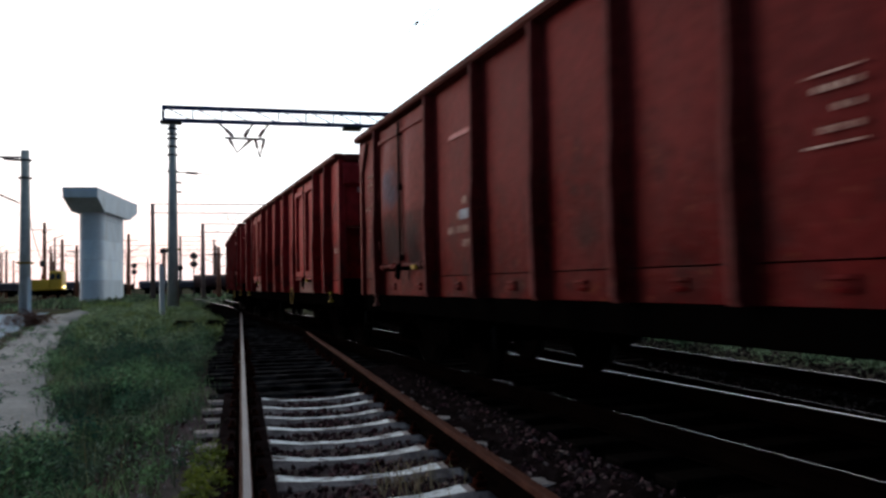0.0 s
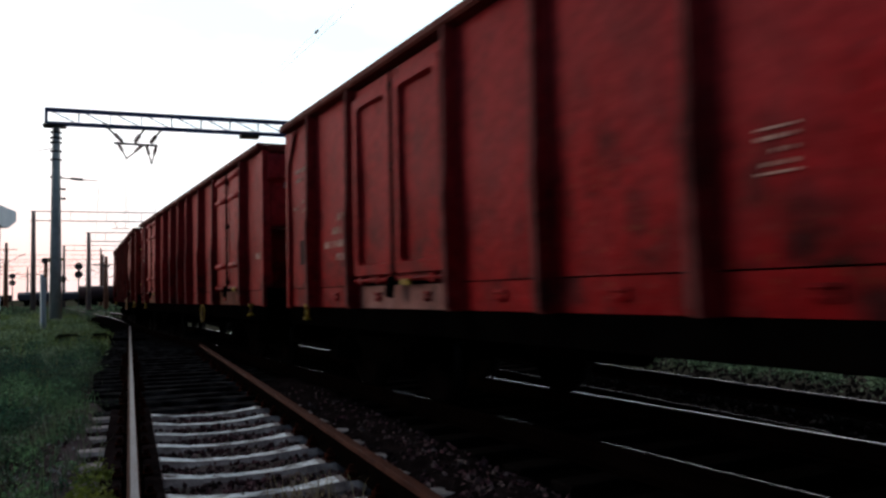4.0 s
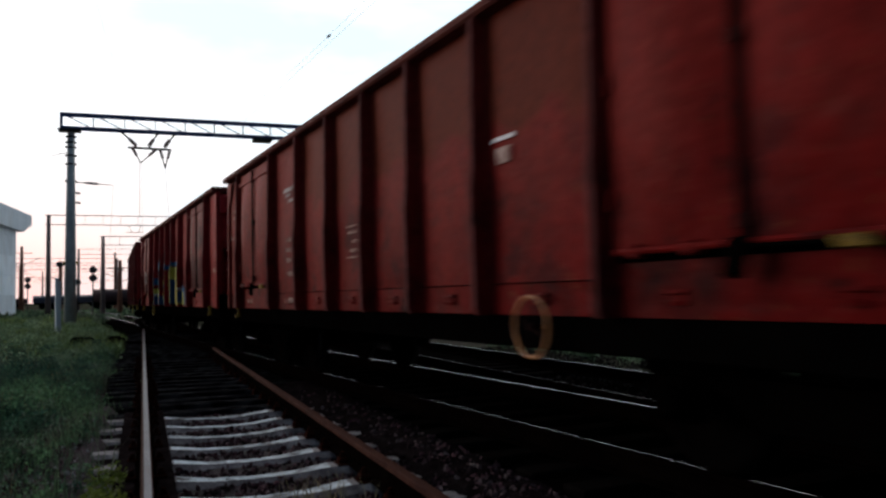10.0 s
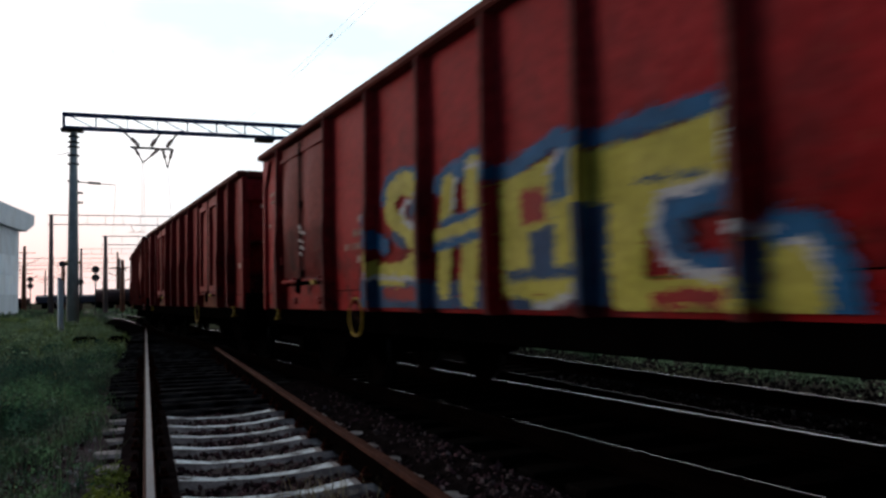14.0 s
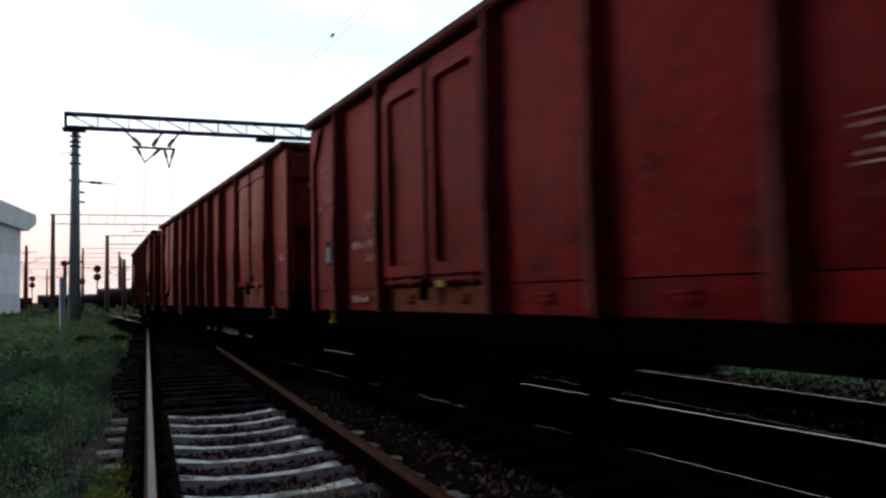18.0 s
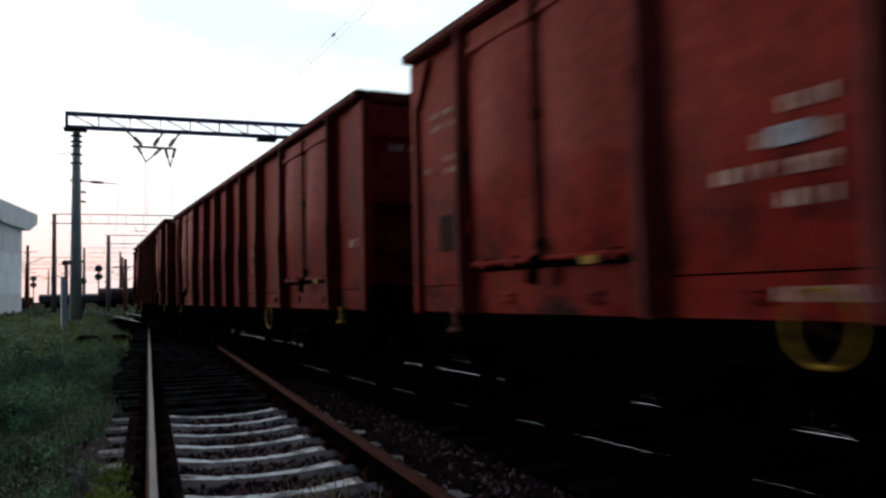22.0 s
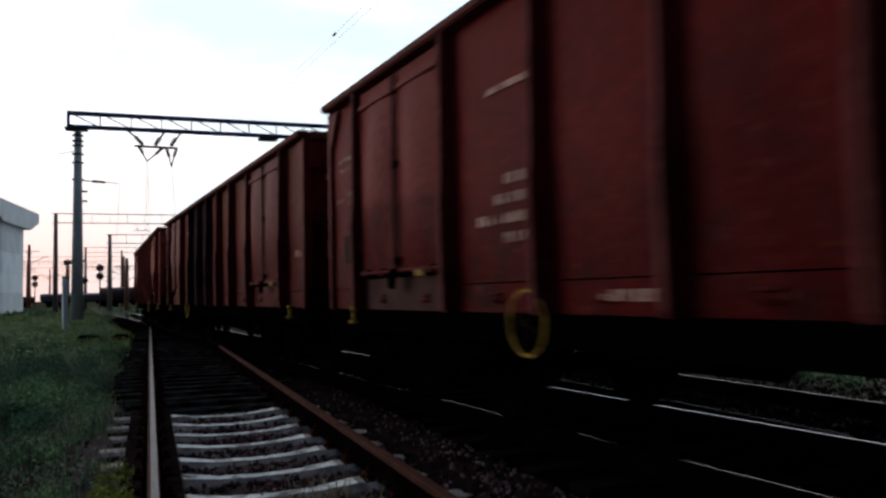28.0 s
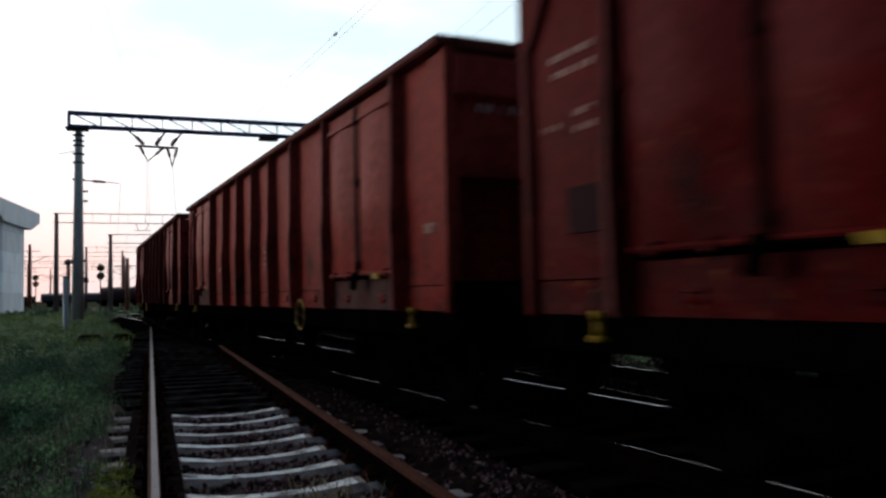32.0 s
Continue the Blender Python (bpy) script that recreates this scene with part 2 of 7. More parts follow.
RAIL_HEAD_SIDE = material("brown_rail_head_side", (0.030, 0.0105, 0.0075), (0.046, 0.017, 0.0115), 0.8, stain=(0.07, 0.028, 0.018), stain_scale=9, stain_amount=0.6, fine=80, mottle=1.0, spec=0.03)
RAIL_SHINE = material("shiny_rail_head", (0.4960, 0.5040, 0.5280), (0.5600, 0.5600, 0.5760), 0.22, metal=1.0, bump=0.02)
RAIL_RUSTTOP = material("rusty_rail_head", (0.0375, 0.0124, 0.0083), (0.0525, 0.0180, 0.0112), 0.75, stain=(0.09, 0.034, 0.022), stain_scale=4, spec=0.03)
# Rail flanks near black; their shade is put into the colour.
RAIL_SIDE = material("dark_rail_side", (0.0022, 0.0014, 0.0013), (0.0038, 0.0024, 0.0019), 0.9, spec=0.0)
CONCRETE = material("sleeper_concrete", (0.56, 0.60, 0.63), (0.72, 0.75, 0.77), 0.85, stain=(0.075, 0.055, 0.050), stain_scale=9, stain_amount=1.0, fine=45, mottle=1.2, bump=0.6, spec=0.15)
# Sleepers near black, with the train's shade put into the colour.
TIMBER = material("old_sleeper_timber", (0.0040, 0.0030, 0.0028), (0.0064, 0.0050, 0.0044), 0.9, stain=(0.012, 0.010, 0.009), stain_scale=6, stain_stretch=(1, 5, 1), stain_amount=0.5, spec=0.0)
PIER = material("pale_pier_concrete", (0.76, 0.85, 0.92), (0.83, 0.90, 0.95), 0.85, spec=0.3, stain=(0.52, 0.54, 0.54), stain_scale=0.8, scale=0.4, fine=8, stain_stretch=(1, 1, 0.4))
MAST = material("mast_concrete", (0.36, 0.38, 0.37), (0.45, 0.47, 0.46), 0.9, stain=(0.10, 0.09, 0.08), stain_scale=1.2, stain_stretch=(2, 2, 0.3), spec=0.15)
# Far masts tinted brown-red: backlit haze is put into the colour.
MAST_DUSK = material("brownish_mast_concrete", (0.20, 0.15, 0.14), (0.27, 0.20, 0.18), 0.9, stain=(0.12, 0.07, 0.06), stain_scale=1.0, spec=0.1)
MAST_HAZE_RED = material("haze_red_far_mast", (0.20, 0.085, 0.055), (0.28, 0.13, 0.085), 0.8, stain=(0.12, 0.06, 0.05), stain_scale=1.0, spec=0.1)
POST_WHITE = material("whitewashed_concrete", (0.56, 0.66, 0.71), (0.68, 0.76, 0.80), 0.8, stain=(0.35, 0.35, 0.34), stain_scale=3)
STEEL = material("grey_blue_steel", (0.022, 0.045, 0.120), (0.032, 0.062, 0.150), 0.6, metal=0.2, spec=0.15)
IRON = material("dark_iron", (0.02, 0.02, 0.022), (0.035, 0.032, 0.03), 0.7)
CERAMIC = material("brown_ceramic", (0.05, 0.022, 0.016), None, 0.3, bump=0.0)
WIRE = material("wire", (0.45, 0.50, 0.52), None, 0.6, bump=0.0)
EARTH = material("earth", (0.030, 0.026, 0.020), (0.060, 0.050, 0.040), 0.95, scale=0.25, fine=6, stain=(0.05, 0.065, 0.028), stain_scale=0.4, stain_amount=0.8, bump=0.5, spec=0.0)
SAND = material("pale_sandy_gravel", (0.105, 0.108, 0.110), (0.165, 0.168, 0.166), 0.95, scale=0.8, fine=14, mottle=1.3, stain=(0.10, 0.095, 0.085), stain_scale=1.5, bump=0.8)
BLUE_GRAVEL = material("grey_blue_gravel", (0.110, 0.150, 0.200), (0.160, 0.210, 0.265), 0.95, scale=0.8, fine=16, mottle=1.2, bump=0.8)
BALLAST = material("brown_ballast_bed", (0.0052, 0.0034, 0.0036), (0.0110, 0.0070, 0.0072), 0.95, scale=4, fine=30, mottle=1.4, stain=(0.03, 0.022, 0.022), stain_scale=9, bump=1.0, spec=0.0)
STONE = material("ballast_stone", (0.034, 0.0135, 0.0165), (0.072, 0.033, 0.038), 0.9, scale=3, fine=60, vary=0.8, island=True, stain=(0.16, 0.13, 0.12), stain_scale=7, stain_amount=0.55, spec=0.1)
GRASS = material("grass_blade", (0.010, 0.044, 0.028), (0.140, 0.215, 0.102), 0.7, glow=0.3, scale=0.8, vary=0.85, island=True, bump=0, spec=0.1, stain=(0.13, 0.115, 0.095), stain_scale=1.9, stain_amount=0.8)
# Lighter, yellower copy of the grass, with sunlight put into its colour.
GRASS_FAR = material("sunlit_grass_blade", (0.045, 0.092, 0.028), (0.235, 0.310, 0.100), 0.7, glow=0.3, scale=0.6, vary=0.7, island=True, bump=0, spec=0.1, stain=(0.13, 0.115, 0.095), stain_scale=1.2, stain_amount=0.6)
LEAF = material("weed_leaf", (0.010, 0.050, 0.036), (0.125, 0.230, 0.105), 0.6, glow=0.35, scale=0.9, vary=0.85, island=True, bump=0, spec=0.12)
LEAF_GREY = material("grey_weed_leaf", (0.050, 0.085, 0.060), (0.170, 0.210, 0.150), 0.7, glow=0.3, scale=1.1, vary=0.85, island=True, bump=0, spec=0.1)
LEAF_BACK = material("pale_weed_leaf", (0.075, 0.135, 0.075), (0.24, 0.32, 0.19), 0.7, glow=0.35, scale=1.1, vary=0.85, island=True, bump=0, spec=0.1)
LEAF_DARK = material("dark_weed_leaf", (0.010, 0.040, 0.032), (0.045, 0.110, 0.062), 0.6, glow=0.35, scale=1.4, vary=0.85, island=True, bump=0, spec=0.15)
LEAF_LIME = material("lime_weed_leaf", (0.075, 0.120, 0.014), (0.150, 0.180, 0.024), 0.6, glow=0.4, scale=1.5, vary=0.35, island=True, bump=0, spec=0.3)
STRAW = material("dry_straw", (0.26, 0.20, 0.10), (0.34, 0.27, 0.14), 0.85, vary=0.35, island=True, bump=0)
BUSH_RED = material("brown_dry_bush", (0.10, 0.045, 0.035), (0.14, 0.07, 0.05), 0.9, vary=0.4, island=True, bump=0)
DARK_WAGON = material("far_wagon_brown", (0.045, 0.018, 0.020), (0.075, 0.028, 0.028), 0.8, scale=0.2)
BLUE_FAR = material("far_grey_blue", (0.045, 0.042, 0.058), (0.075, 0.068, 0.090), 0.8, scale=0.2)
MACHINE = material("machine_yellow", (0.60, 0.36, 0.02), (0.66, 0.42, 0.03), 0.5)
LAMPGLOW = material("warm_lamp", (1.0, 0.75, 0.35), None, 0.4, emit=4.0, bump=0)
GLASS_DARK = material("dark_window", (0.02, 0.025, 0.03), None, 0.1, bump=0)

DARK_STONE = material("dark_ballast_stone", (0.0110, 0.0083, 0.0077), (0.0209, 0.0165, 0.0154), 0.95, scale=3, fine=60, vary=0.5, island=True, stain=(0.09, 0.08, 0.075), stain_scale=3, stain_amount=0.4, spec=0.0)
GRAVEL_FILL = material("packed_gravel", (0.036, 0.025, 0.027), (0.080, 0.057, 0.060), 0.95, scale=5, fine=45, mottle=1.3, bump=1.0, spec=0.05, stain=(0.05, 0.055, 0.035), stain_scale=3, stain_amount=0.5)
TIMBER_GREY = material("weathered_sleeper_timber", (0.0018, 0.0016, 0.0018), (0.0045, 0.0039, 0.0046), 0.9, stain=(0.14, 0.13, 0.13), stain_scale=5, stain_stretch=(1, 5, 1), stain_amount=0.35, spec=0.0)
PALE_STONE = material("pale_path_stone", (0.1800, 0.1710, 0.1665), (0.2880, 0.2790, 0.2700), 0.9, vary=0.5, island=True, spec=0.1)
CONCRETE_DIRTY = material("grimy_sleeper_concrete", (0.185, 0.156, 0.158), (0.32, 0.285, 0.280), 0.9, scale=5, fine=50, mottle=1.0, stain=(0.04, 0.03, 0.03), stain_scale=7, stain_amount=0.7, bump=0.5, spec=0.05)
# Ballast under the train: its shade is put into this near-black tone.
OILY_SHADE = material("oily_shade_ballast", (0.0012, 0.0010, 0.0010), (0.0020, 0.0017, 0.0015), 0.95, scale=1.5, fine=30, bump=1.0, spec=0.0)


def paint_sheen(m, tone, much, level=2.0):
    """Faded paint with sky sheen put into it, patchy towards a wagon's top."""
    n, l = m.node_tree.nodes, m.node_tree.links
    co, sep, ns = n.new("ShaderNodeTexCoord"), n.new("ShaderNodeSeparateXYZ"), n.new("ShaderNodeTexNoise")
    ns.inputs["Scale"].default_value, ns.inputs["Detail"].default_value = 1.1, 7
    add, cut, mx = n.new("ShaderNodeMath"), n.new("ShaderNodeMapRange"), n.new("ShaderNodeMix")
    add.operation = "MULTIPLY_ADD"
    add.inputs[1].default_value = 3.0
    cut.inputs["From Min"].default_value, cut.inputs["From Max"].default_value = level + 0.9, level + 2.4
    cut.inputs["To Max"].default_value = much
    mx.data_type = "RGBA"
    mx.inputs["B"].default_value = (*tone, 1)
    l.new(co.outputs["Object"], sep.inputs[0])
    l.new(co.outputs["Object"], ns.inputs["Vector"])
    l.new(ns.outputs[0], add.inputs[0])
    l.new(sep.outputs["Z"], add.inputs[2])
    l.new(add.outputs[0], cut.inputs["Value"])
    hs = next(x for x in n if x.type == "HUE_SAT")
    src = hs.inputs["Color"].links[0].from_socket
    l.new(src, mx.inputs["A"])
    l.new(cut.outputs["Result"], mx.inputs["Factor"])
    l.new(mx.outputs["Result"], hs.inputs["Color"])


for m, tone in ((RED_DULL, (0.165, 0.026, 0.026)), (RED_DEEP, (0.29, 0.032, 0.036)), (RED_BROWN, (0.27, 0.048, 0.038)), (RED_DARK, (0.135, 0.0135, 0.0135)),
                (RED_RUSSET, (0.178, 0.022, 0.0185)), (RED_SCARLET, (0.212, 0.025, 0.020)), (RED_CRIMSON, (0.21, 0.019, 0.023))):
    paint_sheen(m, tone, 0.68, 1.75)


def two_tone(name, upper, lower, level, ragged=0.35):
    """Old paint above an uneven edge, newer paint below it."""
    m = lower.copy()
    m.name = name
    n, l = m.node_tree.nodes, m.node_tree.links
    co, sep, ns = n.new("ShaderNodeTexCoord"), n.new("ShaderNodeSeparateXYZ"), n.new("ShaderNodeTexNoise")
    ns.inputs["Scale"].default_value, ns.inputs["Detail"].default_value = 1.6, 6
    add, cut, mx = n.new("ShaderNodeMath"), n.new("ShaderNodeMapRange"), n.new("ShaderNodeMix")
    add.operation = "MULTIPLY_ADD"
    add.inputs[1].default_value = ragged * 3
    cut.inputs["From Min"].default_value, cut.inputs["From Max"].default_value = level + ragged * 1.5 - 0.05, level + ragged * 1.5 + 0.08
    mx.data_type = "RGBA"
    mx.inputs["B"].default_value = (*upper, 1)
    l.new(co.outputs["Object"], sep.inputs[0])
    l.new(co.outputs["Object"], ns.inputs["Vector"])
    l.new(ns.outputs[0], add.inputs[0])
    l.new(sep.outputs["Z"], add.inputs[2])
    l.new(add.outputs[0], cut.inputs["Value"])
    hs = next(x for x in n if x.type == "HUE_SAT")
    src = hs.inputs["Color"].links[0].from_socket
    l.new(src, mx.inputs["A"])
    l.new(cut.outputs["Result"], mx.inputs["Factor"])
    l.new(mx.outputs["Result"], hs.inputs["Color"])
    return m


def blot(name, base, spots):
    """Paint with a few ragged smears: spots of (along, up, half length, half height, colour, strength)."""
    m = base.copy()
    m.name = name
    n, l = m.node_tree.nodes, m.node_tree.links
    co, ns, sep = n.new("ShaderNodeTexCoord"), n.new("ShaderNodeTexNoise"), n.new("ShaderNodeSeparateXYZ")
    ns.inputs["Scale"].default_value, ns.inputs["Detail"].default_value = 3.5, 6
    l.new(co.outputs["Object"], ns.inputs["Vector"])
    l.new(co.outputs["Object"], sep.inputs[0])
    hs = next(x for x in n if x.type == "HUE_SAT")
    src = hs.inputs["Color"].links[0].from_socket
    for y, z, hy, hz, colour, strength in spots:
        terms = []
        for axis, c, h in (("Y", y, hy), ("Z", z, hz)):
            off, sq = n.new("ShaderNodeMath"), n.new("ShaderNodeMath")
            off.operation, sq.operation = "MULTIPLY_ADD", "POWER"
            off.inputs[1].default_value, off.inputs[2].default_value = 1 / h, -c / h
            ab = n.new("ShaderNodeMath")
            ab.operation = "ABSOLUTE"
            l.new(sep.outputs[axis], off.inputs[0])
            l.new(off.outputs[0], ab.inputs[0])
            l.new(ab.outputs[0], sq.inputs[0])
            sq.inputs[1].default_value = 2.0
            terms.append(sq)
        tot, rag, cut, mx = n.new("ShaderNodeMath"), n.new("ShaderNodeMath"), n.new("ShaderNodeMapRange"), n.new("ShaderNodeMix")
        tot.operation, rag.operation = "ADD", "MULTIPLY_ADD"
        l.new(terms[0].outputs[0], tot.inputs[0])
        l.new(terms[1].outputs[0], tot.inputs[1])
        l.new(ns.outputs[0], rag.inputs[0])
        rag.inputs[1].default_value = 2.6
        l.new(tot.outputs[0], rag.inputs[2])
        cut.inputs["From Min"].default_value, cut.inputs["From Max"].default_value = 2.5, 1.5
        cut.inputs["To Max"].default_value = strength
        l.new(rag.outputs[0], cut.inputs["Value"])
        mx.data_type = "RGBA"
        mx.inputs["B"].default_value = (*colour, 1)
        l.new(cut.outputs["Result"], mx.inputs["Factor"])
        l.new(src, mx.inputs["A"])
        src = mx.outputs["Result"]
    l.new(src, hs.inputs["Color"])
    return m


ORANGE_TWO = two_tone("orange_over_red", (0.116, 0.0195, 0.0100), RED_SCARLET, 2.30)
BROWN_TWO = two_tone("brown_over_red", (0.088, 0.0200, 0.0100), RED_DARK, 2.3, 0.75)
DOOR_DARK = two_tone("faded_over_deep_red", (0.098, 0.015, 0.016), RED_DARK, 1.98, 0.07)
# Post fronts paler than the panels: the light they catch is painted in.
LIT_EDGE = material("lit_post_face", (0.115, 0.034, 0.032), (0.175, 0.062, 0.058), 0.7, stain=(0.07, 0.010, 0.010), stain_amount=0.8, stain_scale=3, mottle=1.0, fine=14, wear=0.5, spec=0.02)
LOCK_RED = material("bright_red_lock_bar", (0.30, 0.010, 0.018), (0.36, 0.020, 0.026), 0.6, stain=(0.05, 0.008, 0.008), stain_amount=0.9, stain_scale=5, spec=0.02)
DOOR_RUSSET = two_tone("faded_over_russet", (0.150, 0.020, 0.017), RED_RUSSET, 2.0, 0.07)
DOOR_TWO = two_tone("faded_over_dark_red", (0.150, 0.026, 0.024), RED_DARK, 1.98, 0.07)
DOOR_BROWN = two_tone("faded_brown_over_red", (0.20, 0.040, 0.032), RED_BROWN, 1.95, 0.07)
NUMBER_PLATE = material("worn_number_plate", (0.26, 0.30, 0.36), (0.36, 0.40, 0.45), 0.6, stain=(0.12, 0.08, 0.09), stain_scale=16, stain_amount=0.9, spec=0.1)
PALE_FLAP = material("pale_primer_flap", (0.19, 0.075, 0.062), (0.23, 0.10, 0.085), 0.7, stain=(0.16, 0.05, 0.04), stain_scale=5, stain_amount=0.6, wear=0.5, spec=0.1)
RED_LABEL = material("red_label", (0.17, 0.012, 0.014), (0.22, 0.018, 0.02), 0.6, spec=0.1)
BLUE_CARD = material("bluish_card", (0.07, 0.09, 0.125), (0.12, 0.15, 0.19), 0.6, stain=(0.15, 0.16, 0.2), stain_scale=20, stain_amount=0.8, spec=0.1)


# ---- mesh tools ----
def part(name, bm, mats, parent=None, label=""):
    me = bpy.data.meshes.new(name)
    bmesh.ops.recalc_face_normals(bm, faces=bm.faces)
    bm.to_mesh(me)
    bm.free()
    for m in (mats if isinstance(mats, (list, tuple)) else [mats]):
        me.materials.append(m)
    ob = new(name, me)
    if parent is not None:
        ob.parent = parent
    if label:
        ob["label"] = label
    return ob


def share(name, ob, m, parent=None):
    """One more object on the same mesh."""
    c = new(name, ob.data)
    c.matrix_basis = m
    if parent is not None:
        c.parent = parent
    return c


def box(bm, lo, hi, bevel=0.0, slot=0):
    c = [(a + b) / 2 for a, b in zip(lo, hi)]
    s = [abs(b - a) for a, b in zip(lo, hi)]
    r = bmesh.ops.create_cube(bm, size=1, matrix=Matrix.LocRotScale(c, None, s))
    vs = r["verts"]
    fs = {f for v in vs for f in v.link_faces}
    for f in fs:
        f.material_index = slot
    if bevel:
        es = list({e for v in vs for e in v.link_edges})
        bmesh.ops.bevel(bm, geom=es, offset=bevel, segments=1, affect="EDGES", profile=0.5)
    return bm


def tube(bm, p0, p1, r0, r1=None, n=10, slot=0, caps=True):
    p0, p1 = Vector(p0), Vector(p1)
    d = p1 - p0
    m = Matrix.Translation((p0 + p1) / 2) @ d.to_track_quat("Z", "Y").to_matrix().to_4x4()
    r = bmesh.ops.create_cone(bm, cap_ends=caps, segments=n, radius1=r0, radius2=r0 if r1 is None else r1, depth=d.length, matrix=m)
    for f in {f for v in r["verts"] for f in v.link_faces}:
        f.material_index = slot
        f.smooth = n > 8 and len(f.verts) == 4
    return bm


def prism(bm, outline, lift, slot=0):
    """A closed outline of points, carried along the vector lift."""
    lift = Vector(lift)
    a = [bm.verts.new(Vector(p)) for p in outline]
    b = [bm.verts.new(Vector(p) + lift) for p in outline]
    fs = [bm.faces.new(a), bm.faces.new(b[::-1])]
    n = len(a)
    for i in range(n):
        fs.append(bm.faces.new((a[i], b[i], b[(i + 1) % n], a[(i + 1) % n])))
    for f in fs:
        f.material_index = slot
    return bm


def ring(bm, centre, radius, thick, axis="x", n=28, k=8, slot=0):
    c = Vector(centre)
    vs = []
    for i in range(n):
        a = 2 * math.pi * i / n
        row = []
        for j in range(k):
            b = 2 * math.pi * j / k
            r = radius + thick * math.cos(b)
            u, v, w = r * math.cos(a), r * math.sin(a), thick * math.sin(b)
            row.append(bm.verts.new(c + (Vector((w, u, v)) if axis == "x" else Vector((u, v, w)))))
        vs.append(row)
    for i in range(n):
        for j in range(k):
            f = bm.faces.new((vs[i][j], vs[(i + 1) % n][j], vs[(i + 1) % n][(j + 1) % k], vs[i][(j + 1) % k]))
            f.smooth, f.material_index = True, slot
    return bm


def lathe_x(bm, cx, rows, centre=(0, 0), n=28, slots=None):
    """Turned round the x axis: rows of (x, radius)."""
    loops = []
    for x, r in rows:
        loops.append([bm.verts.new((cx + x, centre[0] + r * math.cos(2 * math.pi * i / n), centre[1] + r * math.sin(2 * math.pi * i / n))) for i in range(n)])
    for q in range(len(loops) - 1):
        for i in range(n):
            f = bm.faces.new((loops[q][i], loops[q][(i + 1) % n], loops[q + 1][(i + 1) % n], loops[q + 1][i]))
            f.smooth = True
            f.material_index = slots[q] if slots else 0
    bm.faces.new(loops[0][::-1])
    bm.faces.new(loops[-1])
    return bm


def fresh():
    return bmesh.new()


# ---- tracks ----
SIDE = radians(5.835)                       # the siding's turn against the running track
SD = Vector((math.sin(SIDE), math.cos(SIDE), 0))
SR = Vector((math.cos(SIDE), -math.sin(SIDE), 0))


def siding(along, across, z=0.0):
    return SD * along + SR * across + Vector((0, 0, z))


def rail(points, head, side, parent, name="rail", band=None, web=None):
    """A flat-bottom rail along points of its head's middle; band: the polished strip across the head, as from and to."""
    prof = [(-0.075, -0.172), (0.075, -0.172), (0.075, -0.160), (0.012, -0.145), (0.009, -0.05), (0.036, -0.038),
            (0.036, -0.006), (0.030, 0.0), (band[1] if band else 0.029, 0.0005), (band[0] if band else -0.029, 0.0005), (-0.030, 0.0), (-0.036, -0.006), (-0.036, -0.038), (-0.009, -0.05), (-0.012, -0.145), (-0.075, -0.160)]
    bm = fresh()
    loops = []
    pts = [Vector(p) for p in points]
    for i, p in enumerate(pts):
        d = (pts[min(i + 1, len(pts) - 1)] - pts[max(i - 1, 0)]).normalized()
        r = Vector((d.y, -d.x, 0))
        loops.append([bm.verts.new(p + r * u + Vector((0, 0, w))) for u, w in prof])
    k = len(prof)
    for i in range(len(loops) - 1):
        for j in range(k):
            f = bm.faces.new((loops[i][j], loops[i][(j + 1) % k], loops[i + 1][(j + 1) % k], loops[i + 1][j]))
            f.material_index = 0 if j == 8 else 2 if web and 5 <= j <= 11 else 1
    bm.faces.new(loops[0])
    bm.faces.new(loops[-1][::-1])
    return part(name, bm, [head, side, web] if web else [head, side], parent)


def concrete_sleeper():
    """Monoblock sleeper, thick under the rails and waisted between; middle at the track's axis, top of the seat at z = -0.18."""
    bm = fresh()
    xs = [(-1.26, -0.20, 0.11), (-1.18, -0.172, 0.125), (-0.95, -0.172, 0.13), (-0.55, -0.174, 0.13), (-0.30, -0.205, 0.10), (0, -0.215, 0.095),
          (0.30, -0.205, 0.10), (0.55, -0.174, 0.13), (0.95, -0.172, 0.13), (1.18, -0.172, 0.125), (1.26, -0.20, 0.11)]
    loops = []
    for x, z, w in xs:
        loops.append([bm.verts.new(p) for p in ((x, -w - 0.02, -0.40), (x, w + 0.02, -0.40), (x, w, z - 0.05), (x, w - 0.03, z), (x, -w + 0.05, z), (x, -w, z - 0.05))])
    for i in range(len(loops) - 1):
        for j in range(6):
            bm.faces.new((loops[i][j], loops[i][(j + 1) % 6], loops[i + 1][(j + 1) % 6], loops[i + 1][j])).material_index = 0 if j == 3 and 2 < i < 7 else 1
    for f in (bm.faces.new(loops[0]), bm.faces.new(loops[-1][::-1])):
        f.material_index = 1
    return bm


def timber_sleeper(half=1.30):
    bm = fresh()
    box(bm, (-half, -0.125, -0.34), (half, 0.125, -0.178), 0.012)
    return bm


def rail_clip():
    """Ribbed plate with two spring clips and their bolts, round a rail's foot at x = 0."""
    bm = fresh()
    box(bm, (-0.15, -0.085, -0.182), (0.15, 0.085, -0.166), 0.004)
    for s in (-1, 1):
        box(bm, (s * 0.062, -0.045, -0.165), (s * 0.135, 0.045, -0.125), 0.008)
        tube(bm, (s * 0.10, 0, -0.16), (s * 0.10, 0, -0.085), 0.016, n=6)
        tube(bm, (s * 0.10, 0, -0.125), (s * 0.10, 0, -0.105), 0.026, n=6)
    return bm


